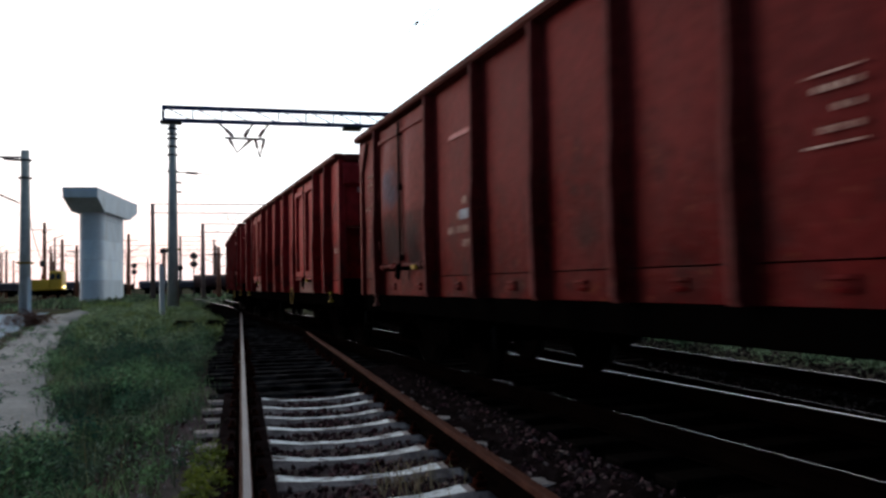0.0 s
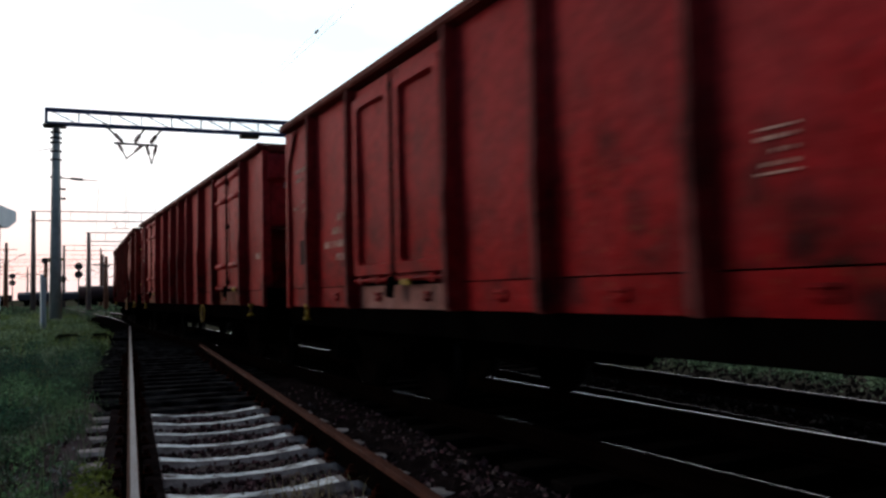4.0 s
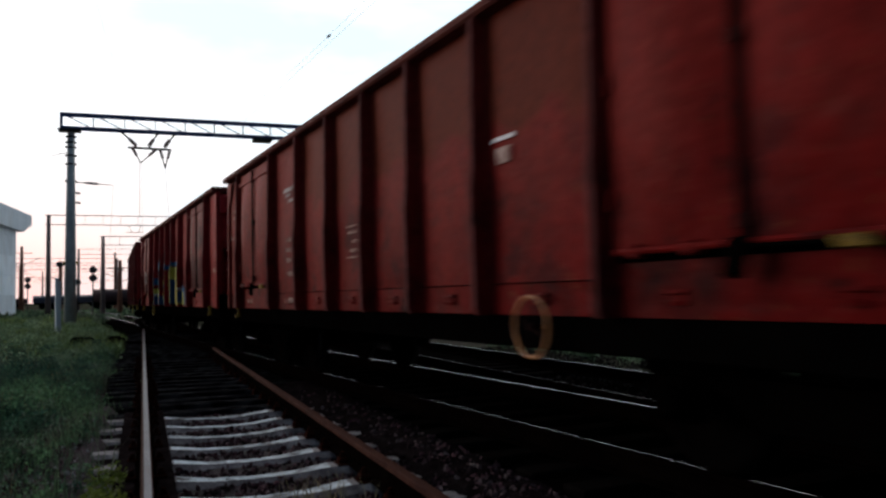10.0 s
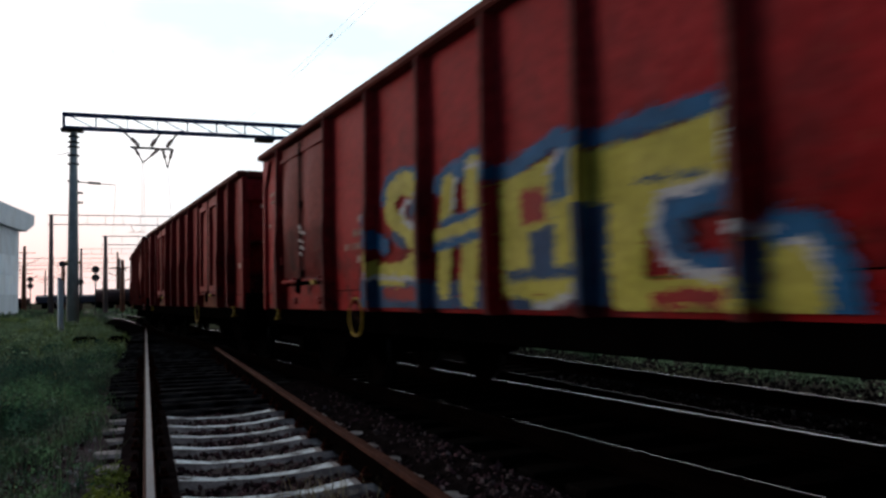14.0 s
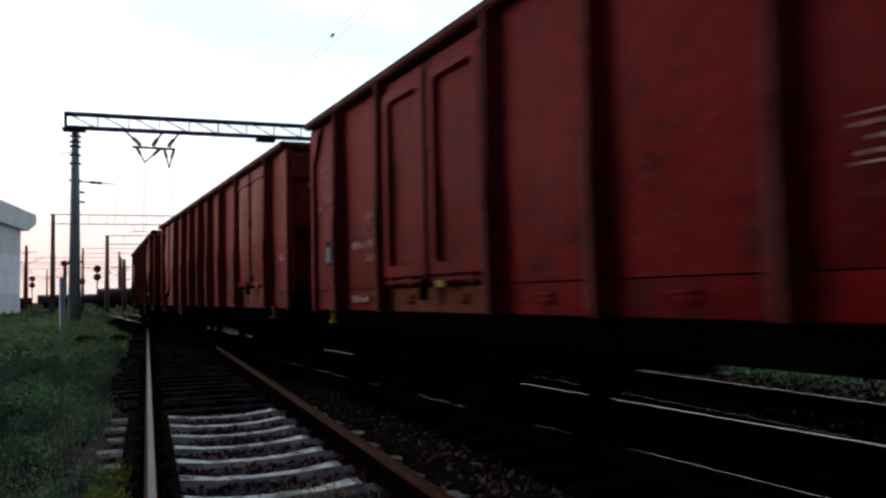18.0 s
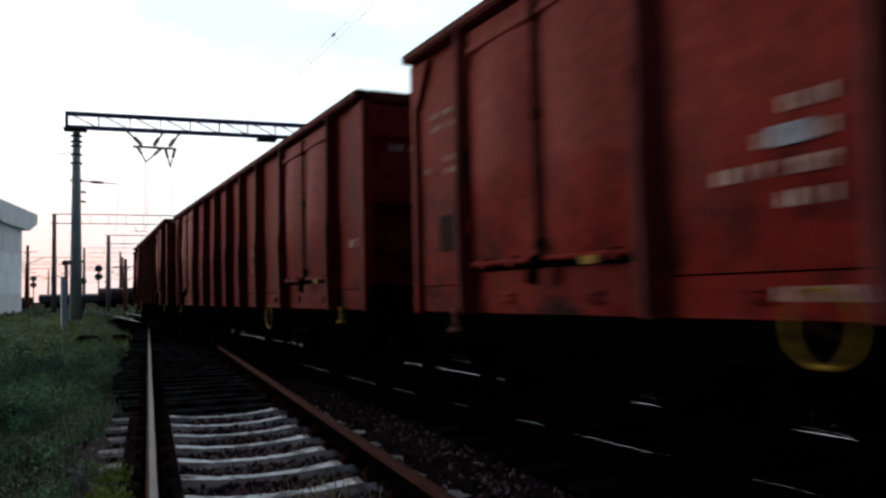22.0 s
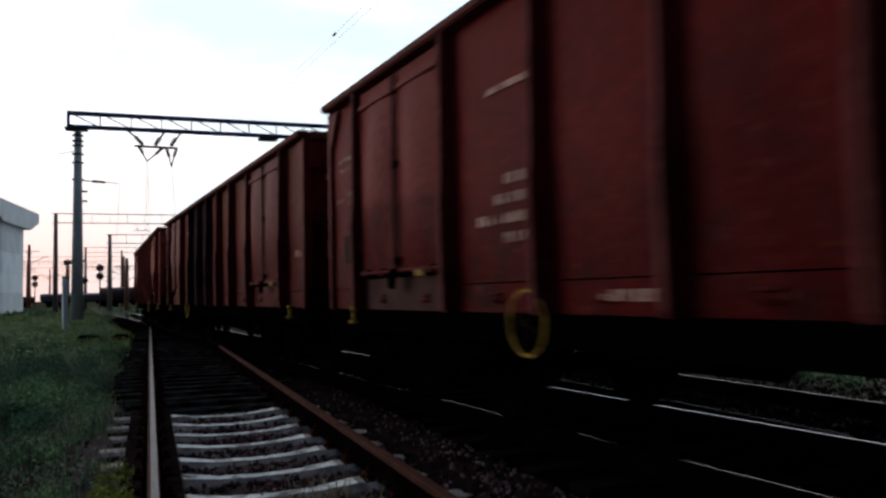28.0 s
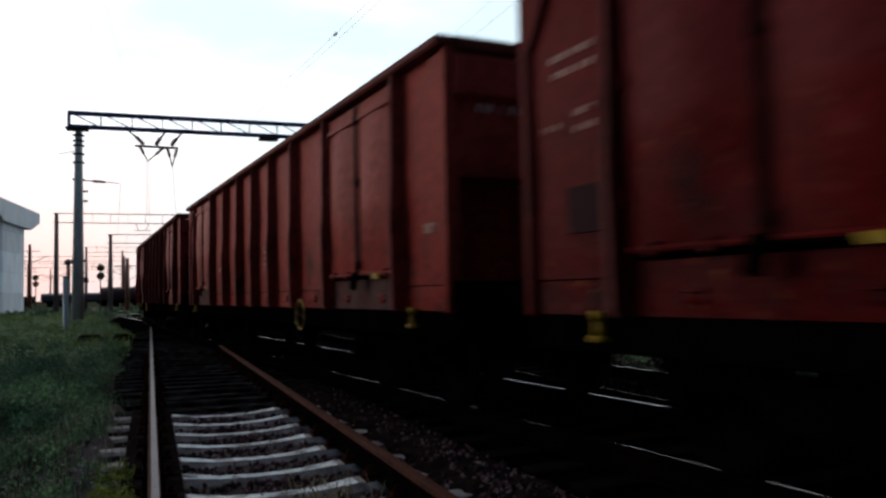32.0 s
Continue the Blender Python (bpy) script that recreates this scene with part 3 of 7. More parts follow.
def arc_path(y):
    """The running line: straight to y = 24, then a curve to the right of 220 m radius, as x, y, heading in radians."""
    if y <= 24:
        return 4.375, y, 0.0
    a = min((y - 24) / 220, radians(24))
    x, yy = 4.375 + 220 * (1 - math.cos(a)), 24 + 220 * math.sin(a)
    rest = (y - 24) - 220 * a
    return x + rest * math.sin(a), yy + rest * math.cos(a), a


clip_mesh = None


def lay(track, kind, poses, clips=(), across=(-0.7535, 0.7535)):
    first = None
    for m in poses:
        if first is None:
            first = part("sleeper", concrete_sleeper() if kind == "c" else timber_sleeper(), {"c": [CONCRETE, CONCRETE_DIRTY], "t": TIMBER, "w": TIMBER_GREY}[kind], track)
            first.matrix_basis = m
        else:
            share("sleeper", first, m, track)
    global clip_mesh
    for m in clips:
        for x in across:
            if clip_mesh is None:
                clip_mesh = part("rail_clip", rail_clip(), RAIL_RUST, track)
                clip_mesh.matrix_basis = m @ Matrix.Translation((x, 0, 0))
            else:
                share("rail_clip", clip_mesh, m @ Matrix.Translation((x, 0, 0)), track)


def turned(x, y, heading, z=0.0):
    return Matrix.Translation((x, y, z)) @ Matrix.Rotation(-heading, 4, "Z")


track_siding = tagged(new("track_siding"), "rusty siding track on worn concrete and timber sleepers", "railway track", kind="structure")
rail([siding(a, 0.0227) for a in (-6, 0, 10, 20, 28, 33.5)], RAIL_TOP, RAIL_SIDE, track_siding, band=(-0.017, 0.027), web=RAIL_HEAD_SIDE)["label"] = "rail with a dull worn head"
rail([siding(a, 1.530) for a in (-6, 0, 10, 19.2)], RAIL_RUSTTOP, RAIL_SIDE, track_siding, web=RAIL_HEAD_SIDE)["label"] = "brown rusted rail"
mid = (0.0227 + 1.530) / 2
near_seats = [9.29 - 0.64 * i for i in range(24)]
rng = random.Random(4)
m_near = [Matrix.Translation(siding(a, mid)) @ Matrix.Rotation(-SIDE + rng.uniform(-0.012, 0.012), 4, "Z") for a in near_seats]
lay(track_siding, "c", m_near, m_near[:14])
m_far = [Matrix.Translation(siding(9.9 + 0.6 * i, mid + rng.uniform(-0.04, 0.04), rng.uniform(-0.015, 0.01))) @ Matrix.Rotation(-SIDE + rng.uniform(-0.02, 0.02), 4, "Z") for i in range(40)]
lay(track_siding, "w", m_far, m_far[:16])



def far_line(y):
    """Where the running track's nearer rail lies past the turnout."""
    return float(np.interp(y, (37, 39, 41, 44, 48, 52, 56, 70, 95, 130), (3.615, 3.76, 3.88, 3.98, 4.03, 4.02, 3.99, 3.93, 3.82, 3.62)))


track_main = tagged(new("track_main"), "running track with polished rail heads on dark sleepers", "railway track", kind="structure")
for x, band in ((3.615, (0.011, 0.016)), (5.135, (-0.010, 0.002))):
    rail([(x, y, 0) for y in (-60, 0, 20, 37)], RAIL_SHINE, RAIL_SIDE, track_main, band=band)
    rail([(x - 3.615 + far_line(y), y, 0) for y in (37, 39, 41, 44, 48, 52, 56, 70, 95, 130)], RAIL_SHINE, RAIL_SIDE, track_main)
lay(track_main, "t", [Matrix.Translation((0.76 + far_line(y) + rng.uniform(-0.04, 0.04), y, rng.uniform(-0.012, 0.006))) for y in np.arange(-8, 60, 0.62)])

track_branch = tagged(new("track_branch"), "curving branch track that the goods train comes along", "railway track", kind="structure")
for s in (-0.7535, 0.7535):
    pts = []
    for y in range(21, 150, 4):
        x, yy, a = arc_path(y)
        pts.append((x + s * math.cos(a), yy - s * math.sin(a), 0.004))
    rail(pts, RAIL_SHINE, RAIL_SIDE, track_branch, band=(-0.012, 0.012))
lay(track_branch, "t", [turned(*arc_path(y), 0.0) for y in np.arange(34, 110, 0.65)])

track_back = tagged(new("track_back"), "second running track with polished rails behind the train", "railway track", kind="structure")
for off in (0.0, 1.58):
    rail([(4.84 + off + 0.095 * y, y, 0.002) for y in ((4.0, 10, 30, 60, 110) if off == 0 else (-12, 0, 10, 30, 60, 110))], RAIL_SHINE if off else RAIL_TOP, RAIL_SIDE, track_back, band=(-0.009, 0.001) if off else (0.006, 0.011))
lay(track_back, "t", [turned(5.63 + 0.095 * y, y, radians(5.4), -0.01) for y in np.arange(11, 50, 0.64)])

track_left = tagged(new("track_left"), "far yard track beside the grey gravel", "railway track", kind="structure")
for off in (-0.76, 0.76):
    rail([(-10.6 + off - 0.02 * y, y, 0.05) for y in (20, 60, 100, 160)], RAIL_TOP, RAIL_RUST, track_left)
lay(track_left, "t", [Matrix.Translation((-10.6 - 0.02 * y, y, 0.05)) for y in np.arange(24, 110, 0.65)])

# ---- ground ----
def sheet(name, xs, ys, height, mat, label, category, kind="structure"):
    bm = fresh()
    grid = [[bm.verts.new((x, y, height(x, y))) for x in xs] for y in ys]
    for j in range(len(ys) - 1):
        for i in range(len(xs) - 1):
            bm.faces.new((grid[j][i], grid[j][i + 1], grid[j + 1][i + 1], grid[j + 1][i])).smooth = True
    return tagged(part(name, bm, mat), label, category, kind=kind)


def rise(x, y):
    """Ground level: low by the rails, uneven over the verge."""
    z = -0.36 + 0.05 * noise.noise((x * 0.5, y * 0.5, 3.1)) + 0.02 * noise.noise((x * 2.1, y * 2.1, 7.7))
    a = x * SR.x + y * SR.y
    if a < -1.0 and y > 0:
        z += 0.10 * min(1, (-1.0 - a) / 2.0)
    if y > 30 and -9 < x < 3:
        z += 0.16 * min(1, (y - 30) / 25) * max(0, 1 - abs(x + 3) / 7)
    return z


xs = sorted(set([-2500, -900, -300, -120, -60, -40, -28, 40, 60, 120, 300, 900, 2500] + list(np.round(np.arange(-20, 30.1, 0.5), 2))))
ys = sorted(set([-2500, -900, -300, -100, -50, -25, 130, 180, 300, 600, 1200, 4000] + list(np.round(np.arange(-12, 100.1, 0.6), 2))))
sheet("ground", xs, ys, rise, EARTH, "dry brown earth of the railway yard", "ground")


def bed(name, line, half, z, label):
    """A ballast bed with sloping shoulders along a line of (x, y, heading)."""
    bm = fresh()
    rows = []
    for i, (x, y, a) in enumerate(line):
        row = []
        for j, (u, dz) in enumerate([(-half - 0.45, -0.28), (-half - 0.1, -0.04), (-half * 0.6, 0), (-half * 0.2, -0.01), (half * 0.2, 0), (half * 0.6, -0.01), (half + 0.1, -0.04), (half + 0.45, -0.28)]):
            u += 0.05 * noise.noise((x * 1.3 + j, y * 1.3, 0.2))
            row.append(bm.verts.new((x + u * math.cos(a), y - u * math.sin(a), z + dz + 0.02 * noise.noise((x + u * 3, y * 3, 9.0)))))
        rows.append(row)
    for a, b in zip(rows, rows[1:]):
        for j in range(7):
            bm.faces.new((a[j], a[j + 1], b[j + 1], b[j])).smooth = True
    return tagged(part(name, bm, OILY_SHADE if "oily" in label or "second" in label else BALLAST), label, "ballast", kind="structure")


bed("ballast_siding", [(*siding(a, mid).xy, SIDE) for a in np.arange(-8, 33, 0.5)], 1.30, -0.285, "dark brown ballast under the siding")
def mound(name, a0, a1, c0, c1, z, label):
    """Loose ballast heaped over the sleeper ends."""
    bm = fresh()
    rows = []
    for a in np.arange(a0, a1, 0.18):
        row = []
        for q in np.linspace(0, 1, 9):
            p = siding(a, c0 + (c1 - c0) * q + 0.05 * noise.noise((a * 2, q * 3, 4.0)))
            row.append(bm.verts.new((p.x, p.y, z - 0.17 * (2 * q - 0.9) ** 2 + 0.035 * noise.noise((p.x * 4, p.y * 4, 1.0)))))
        rows.append(row)
    for a, b in zip(rows, rows[1:]):
        for j in range(8):
            bm.faces.new((a[j], a[j + 1], b[j + 1], b[j])).smooth = True
    return tagged(part(name, bm, BALLAST), label, "ballast", kind="structure")


def fill(name, a0, a1, c0, c1, z, label, mat=None):
    """Gravel packed between the sleepers."""
    bm = fresh()
    rows = []
    for a in np.arange(a0, a1, 0.08):
        rows.append([bm.verts.new((*siding(a, c).xy, z - (0.16 * max(0, -0.42 - c + 0.15 * noise.noise((a * 1.3, 0, 1.0))) / 0.28) + 0.022 * noise.noise((a * 5, c * 5, 2.0)) + 0.012 * noise.noise((a * 13, c * 13, 5.0)))) for c in np.linspace(c0, c1, 16)])
    for p, q in zip(rows, rows[1:]):
        for j in range(15):
            bm.faces.new((p[j], p[j + 1], q[j + 1], q[j])).smooth = True
    return tagged(part(name, bm, mat or GRAVEL_FILL), label, "ballast", kind="structure")


fill("ballast_infill", -6.5, 9.75, 0.14, 1.44, -0.243, "brown-grey gravel packed between the sleepers")
fill("ballast_left_shoulder", -6.5, 9.75, -0.70, -0.09, -0.202, "dark brown gravel round the sleeper ends", BALLAST)


def crust_top(a, c):
    """Height of the earth that has grown over the sleeper ends, rising away from the rail and then falling to the verge."""
    d = -0.345 - c + 0.06 * noise.noise((a * 1.7, 2.0, 1.0)) + 0.03 * noise.noise((a * 5.0, 6.0, 1.0))
    return float(np.interp(d, (-0.03, 0.03, 0.16, 0.45, 0.85), (-0.24, -0.165, -0.145, -0.22, -0.40))) + 0.014 * noise.noise((a * 7, c * 7, 3.0))


def crust(name, a0, a1, label):
    bm = fresh()
    rows = [[bm.verts.new((*siding(a, c).xy, crust_top(a, c))) for c in np.linspace(-0.26, -1.25, 26)] for a in np.arange(a0, a1, 0.09)]
    for p, q in zip(rows, rows[1:]):
        for j in range(25):
            bm.faces.new((p[j], p[j + 1], q[j + 1], q[j])).smooth = True
    return tagged(part(name, bm, GRAVEL_FILL), label, "earth", kind="structure")


crust("earth_shoulder", -6.5, 10.6, "dark weedy earth grown over the sleeper ends")
for c0, c1, nm in ((-0.19, -0.055, "ballast_rail_outer"), (0.10, 0.21, "ballast_rail_inner")):
    fill(nm, -6.5, 9.75, c0, c1, -0.15, "dark brown gravel piled against the rail", BALLAST)
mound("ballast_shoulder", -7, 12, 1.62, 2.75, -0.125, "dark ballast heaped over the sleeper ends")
bed("ballast_main", [(0.76 + far_line(y), y, 0) for y in np.arange(-60, 120, 1.0)], 1.55, -0.225, "black oily ballast under the running track, shade in its colour")
bed("ballast_back", [(5.63 + 0.095 * y, y, radians(5.4)) for y in np.arange(1, 110, 1.0)], 1.35, -0.250, "dark ballast under the second track, shade in its colour")
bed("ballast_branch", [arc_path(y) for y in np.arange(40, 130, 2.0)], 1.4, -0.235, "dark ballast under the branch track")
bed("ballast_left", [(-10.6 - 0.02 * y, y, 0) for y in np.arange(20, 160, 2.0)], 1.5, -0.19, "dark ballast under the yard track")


def strip(name, left, right, ys, mat, label, category, lift=0.03):
    bm = fresh()
    rows = []
    for y in ys:
        l, r = left(y), right(y)
        rows.append([bm.verts.new((l + (r - l) * q, y, rise(l + (r - l) * q, y) + lift * math.sin(math.pi * min(1, max(0, q)))**0.5 - (0.04 if q in (0, 1) else 0))) for q in np.linspace(0, 1, 9)])
    for a, b in zip(rows, rows[1:]):
        for j in range(8):
            bm.faces.new((a[j], a[j + 1], b[j + 1], b[j])).smooth = True
    return tagged(part(name, bm, mat), label, category, kind="structure")


strip("footpath", lambda y: -2.3 - 0.055 * y + 0.3 * noise.noise((y * 0.4, 1, 1)), lambda y: min(-0.7, 0.45 - 0.128 * y if y < 14 else -1.34 - 0.070 * (y - 14)) + 0.35 * noise.noise((y * 0.7, 5, 1)) + 0.2 * noise.noise((y * 2.1, 3, 1)), np.arange(-12, 46, 0.5), SAND, "pale sandy gravel footpath beside the weeds", "path")
strip("gravel_verge", lambda y: -8.4 - 0.02 * y, lambda y: -2.2 - 0.055 * y + 0.3 * noise.noise((y * 0.4, 1, 1)), np.arange(-12, 50, 0.6), BLUE_GRAVEL, "grey-blue crushed gravel along the yard", "gravel", 0.02)


# ---- stones and weeds ----
def stones(name, spots, label, mat=STONE):
    vs, fs = [], []
    r = random.Random(9)
    base = [(1, 0, 0), (-1, 0, 0), (0, 1, 0), (0, -1, 0), (0, 0, 1), (0, 0, -1), (.7, .7, .35), (-.7, .6, .4)]
    tri = [(0, 6, 4), (6, 2, 4), (2, 7, 4), (7, 1, 4), (1, 3, 4), (3, 0, 4), (0, 2, 6), (2, 1, 7), (0, 5, 2), (2, 5, 1), (1, 5, 3), (3, 5, 0)]
    for x, y, z, s in spots:
        q = Euler((r.uniform(0, 6), r.uniform(0, 6), r.uniform(0, 6))).to_matrix()
        k = len(vs)
        sc = (s * r.uniform(.7, 1.3), s * r.uniform(.6, 1.1), s * r.uniform(.5, .9))
        for b in base:
            p = q @ Vector((b[0] * sc[0], b[1] * sc[1], b[2] * sc[2]))
            vs.append((p.x + x, p.y + y, p.z + z))
        fs += [(k + i, k + j, k + l) for i, j, l in tri]
    me = bpy.data.meshes.new(name)
    me.from_pydata(vs, [], fs)
    me.materials.append(mat)
    return tagged(new(name, me), label, "stones", kind="stuff")


r = random.Random(21)
spots = []
while len(spots) < 15000:
    a, c = 2.6 + 13 * r.random() ** 1.9, r.uniform(-1.0, 3.2)
    k = (9.29 - a) / 0.64
    on_seat = a < 9.6 and abs(k - round(k)) * 0.64 < 0.15 and -0.45 < c < 2.0
    if on_seat and r.random() < (0.93 if c > 0 else 0.45):
        continue
    if min(abs(c - 0.0227), abs(c - 1.53)) < 0.07:
        continue
    p = siding(a, c)
    if p.x > 3.3:
        continue
    if c > 1.6 and (p.x > 2.45 + 0.10 * p.y + r.gauss(0, 0.15) or r.random() < 0.35 or a > 5.5 and r.random() < (a - 5.5) / 6):
        continue
    lift = 0.14 - 0.17 * (2 * (c - 1.62) / 1.13 - 0.9) ** 2 if 1.64 < c < 2.7 and a < 12 else 0.045 if c < 1.45 and a < 9.6 else 0.0
    spots.append((p.x, p.y, lift - 0.275 + r.uniform(-0.025, 0.02), r.uniform(0.014, 0.034)))
stones("ballast_stones", spots, "loose reddish-brown ballast stones between and beside the rails")
spots = []
while len(spots) < 4500:
    y, x = 1.5 + 16 * r.random(), r.uniform(5.2, 9.8)
    spots.append((x + 0.1 * y, y, -0.24 + r.uniform(-0.02, 0.015), r.uniform(0.02, 0.04)))
stones("ballast_stones_back", spots, "dark grey ballast stones beyond the train", DARK_STONE)
spots = [(r.uniform(-4.5, -1.2) - 0.05 * y, y, 0, 0.008 + 0.035 * r.random() ** 4) for y in [4 + 28 * r.random() ** 1.5 for _ in range(5200)]]
stones("path_stones", [(x, y, rise(x, y) + 0.02, s) for x, y, _, s in spots], "small pale stones on the footpath", PALE_STONE)


r = random.Random(77)
spots = []
for _ in range(1300):
    a, c = 3.0 + 12 * r.random() ** 1.3, -0.50 - abs(r.gauss(0, 0.55))
    p = siding(a, c)
    spots.append((p.x, p.y, (max(rise(p.x, p.y), crust_top(a, c)) if a < 10.6 else rise(p.x, p.y)) + r.uniform(0.0, 0.03), r.uniform(0.012, 0.035)))
stones("verge_rubble", spots, "brown and pale rubble along the sleeper ends")
spots = []
for _ in range(760):
    a, c = 4.0 + 16 * r.random() ** 1.2, -0.40 - abs(r.gauss(0, 0.45))
    p = siding(a, c)
    spots.append((p.x, p.y, (max(rise(p.x, p.y), crust_top(a, c)) if a < 10.6 else rise(p.x, p.y)) + r.uniform(0.0, 0.03), r.uniform(0.008, 0.022)))
stones("pale_rubble", spots, "small pale stones and litter along the sleeper ends", PALE_STONE)


def blades(name, spots, mat, label, category="grass", lean=0.5):
    """Many bent blades; spots of (x, y, z, height, width)."""
    vs, fs = [], []
    r = random.Random(31)
    for x, y, z, h, w in spots:
        a, t = r.uniform(0, 6.283), r.uniform(0.1, lean)
        cx, cy, lx, ly = math.cos(a) * w, math.sin(a) * w, -math.sin(a) * t * h, math.cos(a) * t * h
        k = len(vs)
        vs += [(x - cx, y - cy, z), (x + cx, y + cy, z), (x - cx * .6 + lx * .4, y - cy * .6 + ly * .4, z + h * .6), (x + cx * .6 + lx * .4, y + cy * .6 + ly * .4, z + h * .6), (x + lx, y + ly, z + h)]
        fs += [(k, k + 1, k + 3, k + 2), (k + 2, k + 3, k + 4)]
    me = bpy.data.meshes.new(name)
    me.from_pydata(vs, [], fs)
    me.materials.append(mat)
    return tagged(new(name, me), label, category, kind="stuff")


def leaves(name, plants, mat, label, per=60, leaf=0.035, kind="stuff", category="weeds"):
    """Leafy weeds: plants of (x, y, z, height, spread), each a cloud of small folded leaves on thin stalks."""
    vs, fs = [], []
    r = random.Random(47)
    for x, y, z, h, s in plants:
        for _ in range(per):
            q, g = r.random() ** 0.7, r.uniform(0, 6.283)
            rad = s * (0.25 + 0.75 * math.sin(math.pi * min(1, q * 0.8 + 0.1))) * r.random() ** 0.5
            c = Vector((x + rad * math.cos(g), y + rad * math.sin(g), z + h * q))
            m = Euler((r.uniform(-0.9, 0.9), r.uniform(-0.9, 0.9), r.uniform(0, 6.28))).to_matrix()
            l = leaf * r.uniform(0.6, 1.5)
            k = len(vs)
            for p in ((0, 0, 0), (l * 0.5, l * 0.32, l * 0.08), (l * 1.3, 0, -l * 0.15), (l * 0.5, -l * 0.32, l * 0.08)):
                vs.append(tuple(c + m @ Vector(p)))
            fs += [(k, k + 1, k + 2), (k, k + 2, k + 3)]
    me = bpy.data.meshes.new(name)
    me.from_pydata(vs, [], fs)
    me.materials.append(mat)
    return tagged(new(name, me), label, category, kind=kind)


def verge(n, y0, y1, left, right, hmin, hmax, w, power=1.0, seed=1):
    r = random.Random(seed)
    out = []
    while len(out) < n:
        y = y0 + (y1 - y0) * r.random() ** power
        x = r.uniform(left(y), right(y))
        d = noise.noise((x * 0.9, y * 0.5, seed * 1.7)) + 0.65 * noise.noise((x * 2.3, y * 1.4, seed))
        bare = 0.34 * max(0.0, min(1.0, (x - 0.1022 * y + 1.55) / 0.5)) if y < 13 else 0.6 if abs(x - 1.55) < 1.0 and 23.4 < y < 26.4 else 0.0
        if d < -0.08 + bare + r.uniform(-0.2, 0.1):
            continue
        out.append((x, y, rise(x, y) - 0.02, (hmin + (hmax - hmin) * max(0, min(1, d + 0.45))) * r.uniform(0.6, 1.2), w * r.uniform(0.6, 1.4) * (1 + y / 40)))
    return out


edge_r = lambda y: 0.1022 * y - 0.66
path_edge = lambda y: 0.40 - 0.128 * y if y < 14 else -1.39 - 0.070 * (y - 14)
edge_l = lambda y: path_edge(y) if y > 8.2 else -3.2
blades("verge_grass", verge(34000, 2.2, 24, edge_l, edge_r, 0.04, 0.32, 0.0045, 1.3, 3), GRASS, "tall green grass and weeds along the siding", lean=0.9)
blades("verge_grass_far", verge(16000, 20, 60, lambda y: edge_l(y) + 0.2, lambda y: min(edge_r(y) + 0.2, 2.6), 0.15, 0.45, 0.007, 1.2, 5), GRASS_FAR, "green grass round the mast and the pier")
blades("yard_grass", verge(9000, 55, 130, lambda y: -13, lambda y: 6 + 0.02 * y if y < 75 else 14, 0.2, 0.5, 0.02, 1.0, 8), GRASS, "rough grass between the far yard tracks")
wp = verge(620, 2.6, 22, lambda y: edge_l(y) + 0.1, lambda y: edge_r(y) - 0.05, 0.18, 0.42, 0.1, 1.3, 11)
leaves("verge_weeds", [(x, y, z, h, 0.10 + 0.3 * h) for x, y, z, h, _ in wp], LEAF, "leafy green weeds on the verge", 70, 0.030)
wp = verge(420, 18, 48, lambda y: edge_l(y) + 0.2, lambda y: min(edge_r(y), 2.4), 0.25, 0.5, 0.1, 1.0, 13)
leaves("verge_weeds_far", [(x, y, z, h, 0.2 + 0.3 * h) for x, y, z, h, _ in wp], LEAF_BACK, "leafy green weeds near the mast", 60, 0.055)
def bushes(n, seed, a0, a1, c0, c1, hmin, hmax):
    """Bushy weeds in loose mounds beside the siding."""
    r = random.Random(seed)
    out = []
    while len(out) < n:
        a, c = a0 + (a1 - a0) * r.random() ** 1.4, r.uniform(c0 - 0.12 * a1, c1)
        p = siding(a, c)
        if p.x < edge_l(p.y) + 0.25 or noise.noise((p.x * 0.9, p.y * 0.55, seed * 0.37)) < 0.02:
            continue
        h = r.uniform(hmin, hmax)
        out.append((p.x, p.y, rise(p.x, p.y) - 0.02, h, h * r.uniform(0.45, 0.8)))
    return out


leaves("bushy_weeds", bushes(70, 12, 6.5, 26, -1.2, -0.75, 0.22, 0.52), LEAF_DARK, "dark bushy weeds in mounds on the verge", 330, 0.028)
leaves("pale_weeds", bushes(60, 29, 6, 24, -1.2, -0.7, 0.18, 0.44), LEAF_GREY, "pale grey-green feathery weeds on the verge", 150, 0.022)
r = random.Random(5)
lime = [(*siding(5.6 + r.uniform(-0.6, 0.6), -0.24 + r.uniform(-0.11, 0.11)).xy, -0.24, r.uniform(0.08, 0.22), 0.09) for _ in range(26)]
leaves("lime_weed", lime, LEAF_LIME, "low lime-green weed against the rail", 80, 0.026)
dry = [(*siding(5.05 + r.gauss(0, 0.16), 1.02 + r.gauss(0, 0.13)).xy, -0.24, r.uniform(0.10, 0.26), 0.003) for _ in range(110)]
blades("dry_grass_tuft", dry, STRAW, "dry straw-coloured grass tuft between the rails", lean=1.2)
fringe = []
r = random.Random(63)
while len(fringe) < 2400:
    y = 8 + 26 * r.random() ** 1.3
    x = path_edge(y) - abs(r.gauss(0, 0.16)) + 0.13
    if noise.noise((x * 1.5, y * 0.9, 6.0)) > -0.05:
        fringe.append((x, y, rise(x, y), r.uniform(0.06, 0.26), 0.005 * (1 + y / 30)))
edge_plants = []
